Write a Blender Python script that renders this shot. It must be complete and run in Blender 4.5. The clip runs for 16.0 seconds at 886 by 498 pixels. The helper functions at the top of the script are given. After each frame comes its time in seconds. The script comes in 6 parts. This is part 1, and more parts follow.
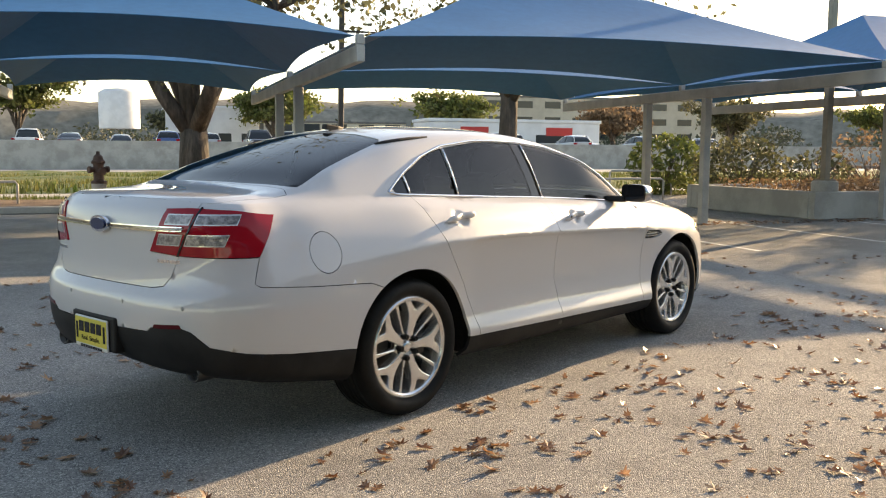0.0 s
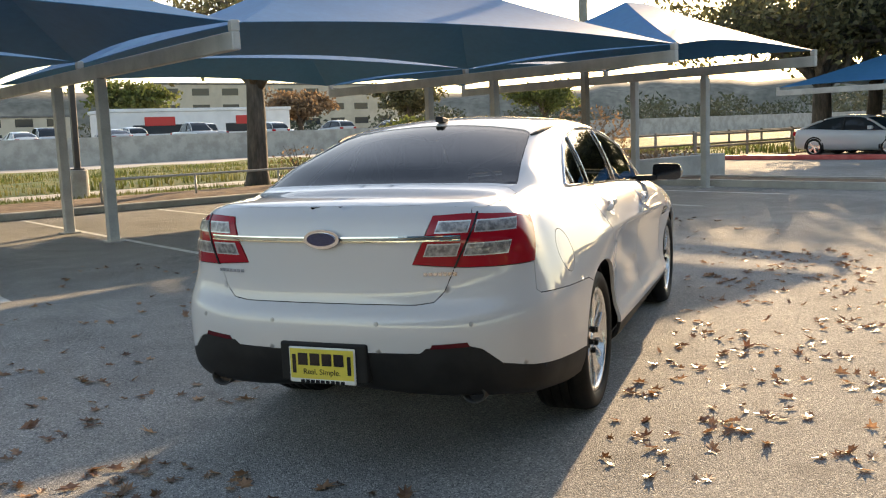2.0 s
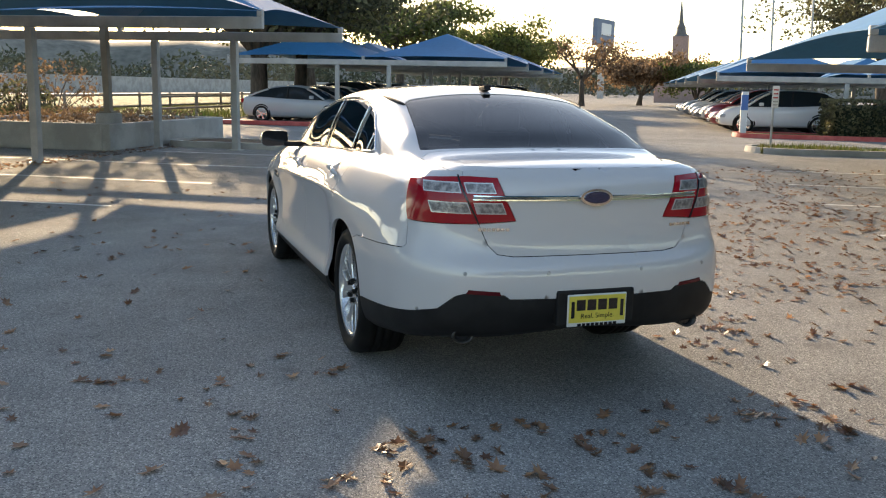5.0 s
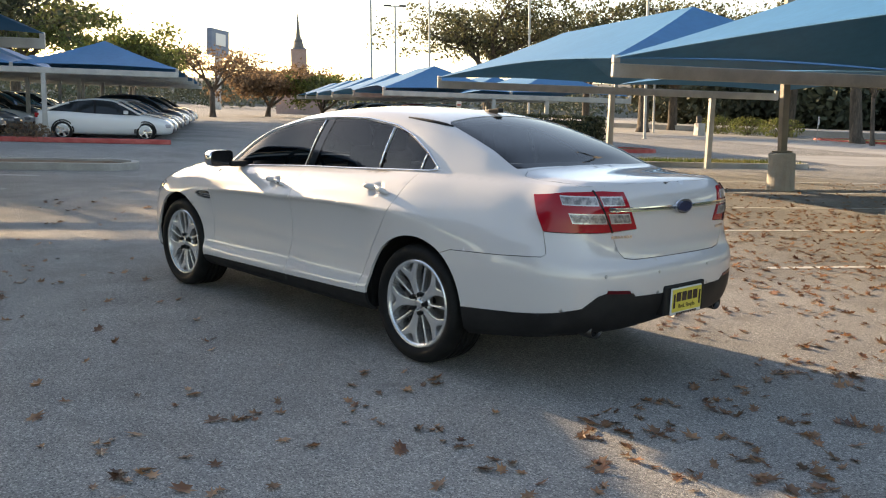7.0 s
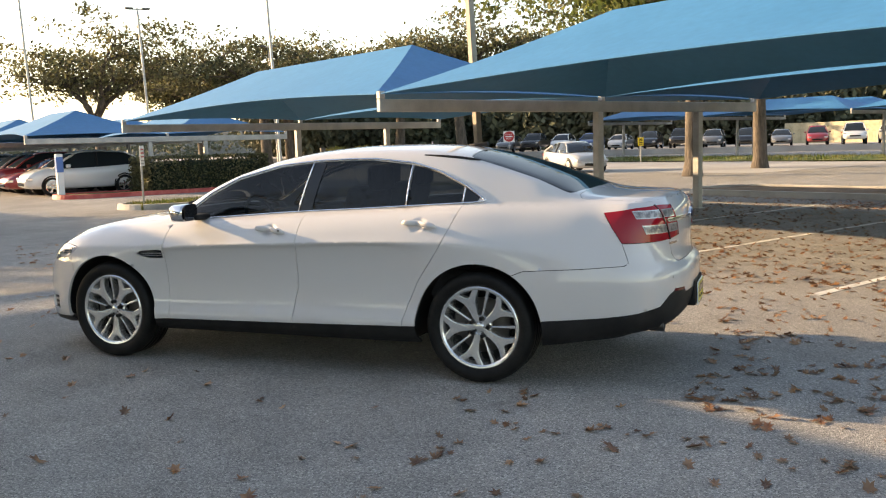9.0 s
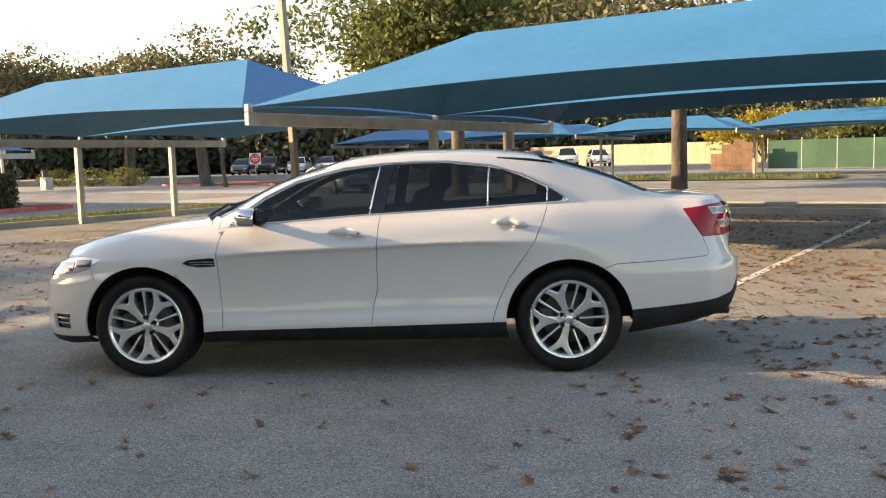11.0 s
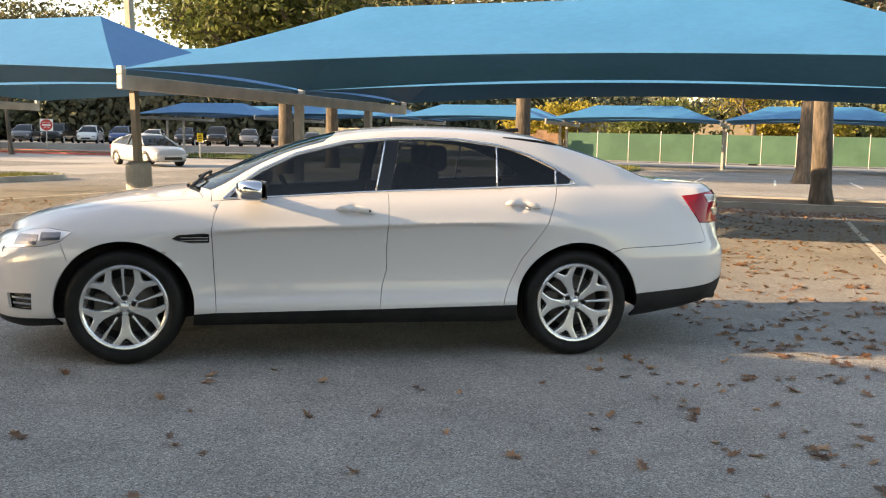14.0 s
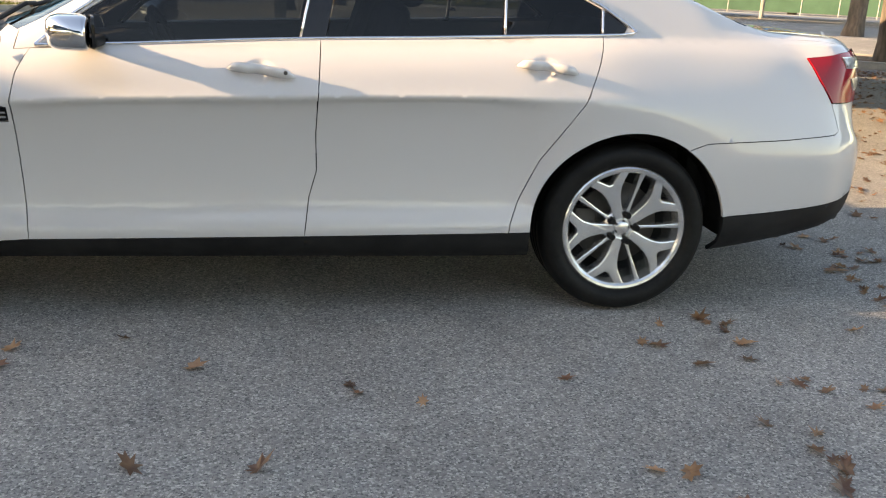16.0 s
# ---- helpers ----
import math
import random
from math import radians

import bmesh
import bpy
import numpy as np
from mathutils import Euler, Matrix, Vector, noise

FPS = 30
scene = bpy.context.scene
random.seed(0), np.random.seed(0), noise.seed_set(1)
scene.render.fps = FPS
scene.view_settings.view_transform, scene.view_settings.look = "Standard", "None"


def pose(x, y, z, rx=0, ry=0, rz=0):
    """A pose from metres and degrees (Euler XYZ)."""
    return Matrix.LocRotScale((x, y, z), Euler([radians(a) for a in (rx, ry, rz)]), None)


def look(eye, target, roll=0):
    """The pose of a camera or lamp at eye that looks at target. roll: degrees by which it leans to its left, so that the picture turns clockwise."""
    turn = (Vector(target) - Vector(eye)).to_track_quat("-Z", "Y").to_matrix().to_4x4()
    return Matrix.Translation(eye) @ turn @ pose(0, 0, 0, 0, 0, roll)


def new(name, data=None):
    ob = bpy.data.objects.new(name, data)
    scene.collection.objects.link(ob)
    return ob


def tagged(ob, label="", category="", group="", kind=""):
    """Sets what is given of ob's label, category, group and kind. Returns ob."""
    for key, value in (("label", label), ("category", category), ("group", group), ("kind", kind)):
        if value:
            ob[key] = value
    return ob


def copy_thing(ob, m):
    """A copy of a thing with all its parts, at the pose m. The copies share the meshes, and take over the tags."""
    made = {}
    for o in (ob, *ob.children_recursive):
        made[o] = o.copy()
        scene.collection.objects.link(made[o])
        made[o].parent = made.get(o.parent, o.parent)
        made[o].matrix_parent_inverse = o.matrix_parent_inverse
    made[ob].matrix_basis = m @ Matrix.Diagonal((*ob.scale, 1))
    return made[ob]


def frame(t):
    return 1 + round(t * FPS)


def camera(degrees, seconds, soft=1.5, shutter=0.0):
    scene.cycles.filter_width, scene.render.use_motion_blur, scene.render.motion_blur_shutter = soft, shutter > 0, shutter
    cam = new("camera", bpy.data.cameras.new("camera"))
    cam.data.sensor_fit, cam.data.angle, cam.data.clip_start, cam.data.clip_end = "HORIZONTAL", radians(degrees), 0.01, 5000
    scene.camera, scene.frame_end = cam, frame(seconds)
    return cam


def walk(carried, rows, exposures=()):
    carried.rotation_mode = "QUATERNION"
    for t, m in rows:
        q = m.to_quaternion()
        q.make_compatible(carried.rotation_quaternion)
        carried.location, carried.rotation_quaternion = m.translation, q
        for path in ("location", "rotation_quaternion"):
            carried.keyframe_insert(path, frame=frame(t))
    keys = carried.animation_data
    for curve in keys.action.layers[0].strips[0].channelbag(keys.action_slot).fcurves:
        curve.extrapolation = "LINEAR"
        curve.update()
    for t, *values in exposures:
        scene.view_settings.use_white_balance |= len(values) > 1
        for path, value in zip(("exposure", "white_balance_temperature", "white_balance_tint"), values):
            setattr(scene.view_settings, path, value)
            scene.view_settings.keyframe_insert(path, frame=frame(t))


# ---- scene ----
cam = camera(52.5, 16.0, soft=1.15)
# seconds, eye, target, roll; x runs from the sedan's tail to its nose
PATH = [
    (0, (-4.724, -3.999, 1.352), (-3.232, -2.685, 1.138), 0.3),
    (0.5, (-5.1, -3.47, 1.36), (-3.494, -2.302, 1.124), -0.3),
    (1, (-5.428, -2.918, 1.383), (-3.74, -1.879, 1.119), -0.8),
    (1.5, (-5.683, -2.353, 1.402), (-3.916, -1.453, 1.141), -1.5),
    (2, (-5.866, -1.77, 1.427), (-4.014, -1.06, 1.169), -2.3),
    (2.5, (-6.028, -1.166, 1.426), (-4.104, -0.697, 1.145), -2.7),
    (3, (-6.166, -0.553, 1.457), (-4.211, -0.322, 1.109), -2.2),
    (5.5, (-6.289, 2.621, 1.498), (-4.506, 1.78, 1.161), 1.9),
    (6, (-6.003, 3.231, 1.501), (-4.322, 2.195, 1.18), 2.7),
    (6.5, (-5.69, 3.822, 1.5), (-4.126, 2.608, 1.217), 2.9),
    (7, (-5.291, 4.345, 1.501), (-3.859, 2.983, 1.191), 1.8),
    (7.5, (-4.879, 4.876, 1.509), (-3.596, 3.371, 1.213), 0.5),
    (8, (-4.366, 5.329, 1.509), (-3.289, 3.667, 1.226), -0.6),
    (10.5, (-1.54, 6.757, 1.455), (-1.254, 4.787, 1.266), -1.8),
    (11, (-0.951, 6.798, 1.427), (-0.836, 4.811, 1.231), -1.5),
    (11.5, (-0.42, 6.811, 1.432), (-0.432, 4.825, 1.2), -0.8),
    (12, (-0.008, 6.7, 1.419), (-0.185, 4.721, 1.19), 0.3),
    (12.5, (0.304, 6.69, 1.434), (0.029, 4.72, 1.222), 1.0),
    (13, (0.473, 6.77, 1.448), (0.132, 4.81, 1.242), 1.5),
    (13.5, (0.508, 6.75, 1.438), (0.15, 4.793, 1.234), 1.6),
    (14, (0.47, 6.525, 1.407), (0.123, 4.57, 1.168), 1.2),
    (14.5, (0.345, 6.059, 1.409), (0.04, 4.102, 1.129), 1.0),
    (15, (0.243, 5.546, 1.394), (-0.045, 3.596, 1.053), 1.1),
    (15.5, (0.053, 4.954, 1.351), (-0.236, 3.029, 0.89), 1.7),
    (16, (-0.105, 4.317, 1.317), (-0.42, 2.427, 0.742), 2.7),
]
walk(cam, [(t, look(eye, target, roll)) for t, eye, target, roll in PATH],
     [(0, 1.45, 8500, 16), (3, 1.38, 8100, 15), (5.5, 1.24, 7400, 14), (8, 1.54, 8600, 18), (10.5, 1.61, 8800, 18), (13, 1.67, 9000, 18), (16, 1.98, 9300, 20)])

# ---- daylight: a low sun straight ahead of the sedan, in a hazy sky ----
SUN_AZ, SUN_EL = radians(0.0), radians(14.8)
world = bpy.data.worlds.new("sky")
scene.world = world
world.use_nodes = True
wn = world.node_tree.nodes
sky = wn.new("ShaderNodeTexSky")
sky.sky_type, sky.sun_disc = "NISHITA", False
sky.sun_elevation, sky.sun_rotation = SUN_EL, radians(90) - SUN_AZ
sky.air_density, sky.dust_density, sky.ozone_density = 1.0, 0.7, 1.6
wn["Background"].inputs["Strength"].default_value = 0.15
world.node_tree.links.new(sky.outputs[0], wn["Background"].inputs["Color"])
sun = new("sun", bpy.data.lights.new("sun", "SUN"))
sun.data.energy, sun.data.angle, sun.data.color = 4.4, radians(0.6), (1.0, 0.82, 0.57)
SUN_DIR = Vector((math.cos(SUN_EL) * math.cos(SUN_AZ), math.cos(SUN_EL) * math.sin(SUN_AZ), math.sin(SUN_EL)))
sun.matrix_world = look(SUN_DIR * 60, (0, 0, 0))

# ---- materials ----
def mat(name, color, rough=0.6, metal=0.0, **kw):
    m = bpy.data.materials.new(name)
    m.use_nodes = True
    b = m.node_tree.nodes["Principled BSDF"]
    b.inputs["Base Color"].default_value = (*color, 1)
    b.inputs["Roughness"].default_value = rough
    b.inputs["Metallic"].default_value = metal
    for k, v in kw.items():
        b.inputs[k.replace("_", " ")].default_value = v
    return m


def varied(name, c1, c2, scale, rough=0.7, metal=0.0, fine=0.0, bump=0.0, bump_scale=60.0, c3=None, big=0.4, each=0.0, stretch=(1, 1, 1), **kw):
    """A surface with broad stains between c1 and c2, fine grain, and relief; each: how much the pieces differ."""
    m = mat(name, c1, rough, metal, **kw)
    nt = m.node_tree
    n, l = nt.nodes, nt.links
    b = n["Principled BSDF"]
    tc = n.new("ShaderNodeTexCoord")
    mp = n.new("ShaderNodeMapping")
    mp.inputs["Scale"].default_value = stretch
    l.new(tc.outputs["Object"], mp.inputs["Vector"])
    n1 = n.new("ShaderNodeTexNoise")
    n1.inputs["Scale"].default_value, n1.inputs["Detail"].default_value, n1.inputs["Roughness"].default_value = scale, 6, 0.6
    l.new(mp.outputs[0], n1.inputs["Vector"])
    r = n.new("ShaderNodeValToRGB")
    r.color_ramp.elements[0].position, r.color_ramp.elements[1].position = big, 1 - big
    r.color_ramp.elements[0].color, r.color_ramp.elements[1].color = (*c1, 1), (*c2, 1)
    l.new(n1.outputs["Fac"], r.inputs["Fac"])
    out = r.outputs["Color"]
    n2 = n.new("ShaderNodeTexNoise")
    n2.inputs["Scale"].default_value, n2.inputs["Detail"].default_value = bump_scale, 4
    l.new(mp.outputs[0], n2.inputs["Vector"])
    if fine > 0:
        mr = n.new("ShaderNodeMapRange")
        mr.inputs["From Min"].default_value, mr.inputs["From Max"].default_value = 0.25, 0.75
        mr.inputs["To Min"].default_value, mr.inputs["To Max"].default_value = 1 - fine, 1 + fine
        l.new(n2.outputs["Fac"], mr.inputs["Value"])
        mx = n.new("ShaderNodeVectorMath")
        mx.operation = "SCALE"
        l.new(out, mx.inputs[0])
        l.new(mr.outputs[0], mx.inputs["Scale"])
        out = mx.outputs[0]
    if each > 0:
        oi = n.new("ShaderNodeObjectInfo")
        ge = n.new("ShaderNodeNewGeometry")
        ad = n.new("ShaderNodeMath")
        ad.operation = "ADD"
        l.new(oi.outputs["Random"], ad.inputs[0])
        l.new(ge.outputs["Random Per Island"], ad.inputs[1])
        fr = n.new("ShaderNodeMath")
        fr.operation = "FRACT"
        l.new(ad.outputs[0], fr.inputs[0])
        mr = n.new("ShaderNodeMapRange")
        mr.inputs["To Min"].default_value, mr.inputs["To Max"].default_value = 1 - each, 1 + each
        l.new(fr.outputs[0], mr.inputs["Value"])
        mx = n.new("ShaderNodeVectorMath")
        mx.operation = "SCALE"
        l.new(out, mx.inputs[0])
        l.new(mr.outputs[0], mx.inputs["Scale"])
        out = mx.outputs[0]
    l.new(out, b.inputs["Base Color"])
    if bump > 0:
        bp = n.new("ShaderNodeBump")
        bp.inputs["Strength"].default_value, bp.inputs["Distance"].default_value = 1.0, bump
        l.new(n2.outputs["Fac"], bp.inputs["Height"])
        l.new(bp.outputs[0], b.inputs["Normal"])
    return m


def leafy(m, share=0.4):
    """Let daylight shine through a leaf."""
    n, l = m.node_tree.nodes, m.node_tree.links
    b, o = n["Principled BSDF"], n["Material Output"]
    tr, mx = n.new("ShaderNodeBsdfTranslucent"), n.new("ShaderNodeMixShader")
    l.new(b.inputs["Base Color"].links[0].from_socket, tr.inputs["Color"])
    mx.inputs[0].default_value = share
    l.new(b.outputs[0], mx.inputs[1])
    l.new(tr.outputs[0], mx.inputs[2])
    l.new(mx.outputs[0], o.inputs["Surface"])
    return m


def aggregate(name, lo, mid, hi, stain):
    """Worn asphalt: pale and dark stones in a grey binder, broad stains, fine relief."""
    m = mat(name, mid, 0.9, Specular_IOR_Level=0.1)
    nt = m.node_tree
    n, l = nt.nodes, nt.links
    b = n["Principled BSDF"]
    tc = n.new("ShaderNodeTexCoord")
    vo = n.new("ShaderNodeTexVoronoi")
    vo.inputs["Scale"].default_value = 150
    l.new(tc.outputs["Object"], vo.inputs["Vector"])
    sp = n.new("ShaderNodeSeparateColor")
    l.new(vo.outputs["Color"], sp.inputs[0])
    r = n.new("ShaderNodeValToRGB")
    e = r.color_ramp.elements
    e[0].position, e[0].color = 0.0, (*lo, 1)
    e[1].position, e[1].color = 1.0, (*hi, 1)
    x = e.new(0.35)
    x.color = (*mid, 1)
    x = e.new(0.72)
    x.color = (*mid, 1)
    l.new(sp.outputs[0], r.inputs["Fac"])
    out = r.outputs["Color"]
    for scale, detail, amount in ((0.35, 6, 0.16), (2.2, 5, 0.12), (40, 3, 0.10)):
        nz = n.new("ShaderNodeTexNoise")
        nz.inputs["Scale"].default_value, nz.inputs["Detail"].default_value = scale, detail
        l.new(tc.outputs["Object"], nz.inputs["Vector"])
        mr = n.new("ShaderNodeMapRange")
        mr.inputs["From Min"].default_value, mr.inputs["From Max"].default_value = 0.3, 0.7
        mr.inputs["To Min"].default_value, mr.inputs["To Max"].default_value = 1 - amount, 1 + amount
        l.new(nz.outputs["Fac"], mr.inputs["Value"])
        sc = n.new("ShaderNodeVectorMath")
        sc.operation = "SCALE"
        l.new(out, sc.inputs[0])
        l.new(mr.outputs[0], sc.inputs["Scale"])
        out = sc.outputs[0]
    # oil and leaf stains
    nz = n.new("ShaderNodeTexNoise")
    nz.inputs["Scale"].default_value, nz.inputs["Detail"].default_value = 1.3, 4
    l.new(tc.outputs["Object"], nz.inputs["Vector"])
    mr = n.new("ShaderNodeMapRange")
    mr.inputs["From Min"].default_value, mr.inputs["From Max"].default_value = 0.66, 0.74
    l.new(nz.outputs["Fac"], mr.inputs["Value"])
    mx = n.new("ShaderNodeMix")
    mx.data_type = "RGBA"
    l.new(mr.outputs[0], mx.inputs["Factor"])
    l.new(out, mx.inputs[6])
    mx.inputs[7].default_value = (*stain, 1)
    l.new(mx.outputs[2], b.inputs["Base Color"])
    bp = n.new("ShaderNodeBump")
    bp.inputs["Strength"].default_value, bp.inputs["Distance"].default_value = 0.8, 0.006
    l.new(vo.outputs["Distance"], bp.inputs["Height"])
    bp.invert = True
    l.new(bp.outputs[0], b.inputs["Normal"])
    return m


ASPHALT = aggregate("asphalt", (0.13, 0.128, 0.125), (0.282, 0.272, 0.255), (0.52, 0.50, 0.46), (0.19, 0.18, 0.17))
CONCRETE = varied("concrete", (0.33, 0.31, 0.28), (0.45, 0.43, 0.39), 1.2, 0.85, fine=0.15, bump=0.003, bump_scale=50)
ROADMAT = varied("pale_road", (0.3, 0.29, 0.28), (0.4, 0.39, 0.37), 0.2, 0.85, fine=0.15, bump_scale=20)
GRASSMAT = varied("grass", (0.045, 0.085, 0.015), (0.13, 0.14, 0.035), 0.7, 0.9, fine=0.4, bump=0.03, bump_scale=25)
MULCH = varied("mulch", (0.10, 0.06, 0.035), (0.2, 0.13, 0.08), 2.0, 0.95, fine=0.5, bump=0.03, bump_scale=30)
REDPAINT = varied("red_kerb_paint", (0.45, 0.06, 0.05), (0.55, 0.12, 0.1), 3.0, 0.6, fine=0.1)
LINEPAINT = varied("line_paint", (0.55, 0.55, 0.52), (0.75, 0.75, 0.72), 4.0, 0.7, fine=0.2, bump_scale=70)
FABRIC = varied("blue_shade_cloth", (0.020, 0.166, 0.345), (0.026, 0.183, 0.375), 0.6, 0.6, fine=0.08, bump_scale=8)
leafy(FABRIC, 0.03)
STEEL = varied("grey_painted_steel", (0.36, 0.35, 0.33), (0.46, 0.45, 0.42), 2.0, 0.5, fine=0.08)
DARKSTEEL = varied("dark_bronze_steel", (0.05, 0.045, 0.04), (0.08, 0.07, 0.06), 2.0, 0.5)
BARK = varied("bark", (0.06, 0.05, 0.04), (0.125, 0.10, 0.08), 4.0, 0.95, fine=0.4, bump=0.03, bump_scale=14, stretch=(1, 1, 0.25))
LEAFMAT = varied("oak_leaves", (0.075, 0.08, 0.035), (0.16, 0.145, 0.07), 0.4, 0.6, each=0.6)
leafy(LEAFMAT)
DRYLEAF = leafy(varied("dry_leaf", (0.17, 0.075, 0.038), (0.36, 0.20, 0.105), 8.0, 0.36, each=0.5, Specular_IOR_Level=0.8), 0.4)
PAINT = mat("pearl_white_paint", (0.56, 0.545, 0.535), 0.45, 0.05, Specular_IOR_Level=0.25, Coat_Weight=1.0, Coat_Roughness=0.015, Coat_IOR=1.6)
BLACKPLASTIC = varied("black_plastic", (0.009, 0.009, 0.0095), (0.016, 0.016, 0.016), 6, 0.6, Specular_IOR_Level=0.25)
RUBBER = varied("tyre_rubber", (0.006, 0.006, 0.006), (0.011, 0.011, 0.0105), 8, 0.6, fine=0.2, Specular_IOR_Level=0.2)
ALLOY = varied("silver_alloy", (0.72, 0.72, 0.71), (0.82, 0.82, 0.81), 9, 0.24, 0.85)
CHROME = mat("chrome", (0.72, 0.72, 0.73), 0.07, 1.0)
TINT = mat("tinted_glass", (0.02, 0.025, 0.028), 0.03, 0.0, Transmission_Weight=0.0, IOR=1.5)


# ---- mesh helpers ----
def part(name, bm, material, parent=None, label="", smooth=False, m=None):
    me = bpy.data.meshes.new(name)
    bm.to_mesh(me)
    bm.free()
    me.materials.append(material)
    if smooth:
        me.shade_smooth()
    ob = new(name, me)
    if parent:
        ob.parent = parent
    if m is not None:
        ob.matrix_basis = m
    if label:
        ob["label"] = label
    return ob


def box(bm, x0, x1, y0, y1, z0, z1, m=None):
    vs = [bm.verts.new((x, y, z)) for z in (z0, z1) for y in (y0, y1) for x in (x0, x1)]
    for f in ((0, 2, 3, 1), (4, 5, 7, 6), (0, 1, 5, 4), (2, 6, 7, 3), (0, 4, 6, 2), (1, 3, 7, 5)):
        bm.faces.new([vs[i] for i in f])
    if m is not None:
        bmesh.ops.transform(bm, matrix=m, verts=vs)
    return vs


def bbox(bm, x0, x1, y0, y1, z0, z1, r=0.01, seg=1):
    """A box with bevelled edges, joined into bm."""
    b = bmesh.new()
    box(b, x0, x1, y0, y1, z0, z1)
    bmesh.ops.bevel(b, geom=b.edges[:], offset=r, segments=seg, affect="EDGES", profile=0.5)
    merge(bm, b)


def merge(bm, b, m=None):
    me = bpy.data.meshes.new("tmp")
    if m is not None:
        bmesh.ops.transform(b, matrix=m, verts=b.verts[:])
    b.to_mesh(me)
    b.free()
    bm.from_mesh(me)
    bpy.data.meshes.remove(me)


def tube(bm, pts, radii, n=10, caps=True):
    """A tapering tube through pts."""
    pts = [Vector(p) for p in pts]
    rings = []
    for i, p in enumerate(pts):
        d = (pts[min(i + 1, len(pts) - 1)] - pts[max(i - 1, 0)]).normalized()
        up = Vector((0, 0, 1)) if abs(d.z) < 0.9 else Vector((1, 0, 0))
        a = d.cross(up).normalized()
        b = d.cross(a).normalized()
        r = radii[i] if isinstance(radii, (list, tuple)) else radii
        rings.append([bm.verts.new(p + a * (r * math.cos(2 * math.pi * k / n)) + b * (r * math.sin(2 * math.pi * k / n))) for k in range(n)])
    for q, s in zip(rings, rings[1:]):
        for k in range(n):
            bm.faces.new((q[k], s[k], s[(k + 1) % n], q[(k + 1) % n]))
    if caps:
        bm.faces.new(rings[0])
        bm.faces.new(list(reversed(rings[-1])))
    return rings


def empty(name, m, label="", category="", group="", kind=""):
    ob = new(name)
    ob.matrix_basis = m
    return tagged(ob, label, category, group, kind)


def ab(a, b, z=0.0):
    """A place in the parking grid: a across the aisle, b along it."""
    return Vector((0.5 * a + 0.866 * b, 0.866 * a - 0.5 * b, z))


# the grid's own pose: local x along the aisle (b), local y across it (a)
GRID = Matrix(((0.866, 0.5, 0, 0), (-0.5, 0.866, 0, 0), (0, 0, 1, 0), (0, 0, 0, 1)))
LEAN = pose(0, 0, 0, -0.8, 2.1, 0)  # plumb of the sloping lot


def gridpose(a, b, z=0.0, turn=0.0):
    return Matrix.Translation(ab(a, b, z)) @ GRID.to_3x3().normalized().to_4x4() @ pose(0, 0, 0, 0, 0, turn)

# ---- ground ----
def sheet(name, pts, z, material, label, category="ground", thick=0.0):
    """A flat outline, counter-clockwise, with its thickness below."""
    bm = bmesh.new()
    top = [bm.verts.new((p[0], p[1], z)) for p in pts]
    bm.faces.new(top)
    if thick:
        low = [bm.verts.new((p[0], p[1], z - thick)) for p in pts]
        for i in range(len(pts)):
            j = (i + 1) % len(pts)
            bm.faces.new((top[i], low[i], low[j], top[j]))
    bmesh.ops.recalc_face_normals(bm, faces=bm.faces[:])
    return tagged(part(name, bm, material), label, category, kind="structure")


bm = bmesh.new()
bmesh.ops.create_grid(bm, x_segments=60, y_segments=60, size=1800)
ground = tagged(part("ground", bm, ASPHALT), "grey worn asphalt parking lot ground", "ground", kind="structure")


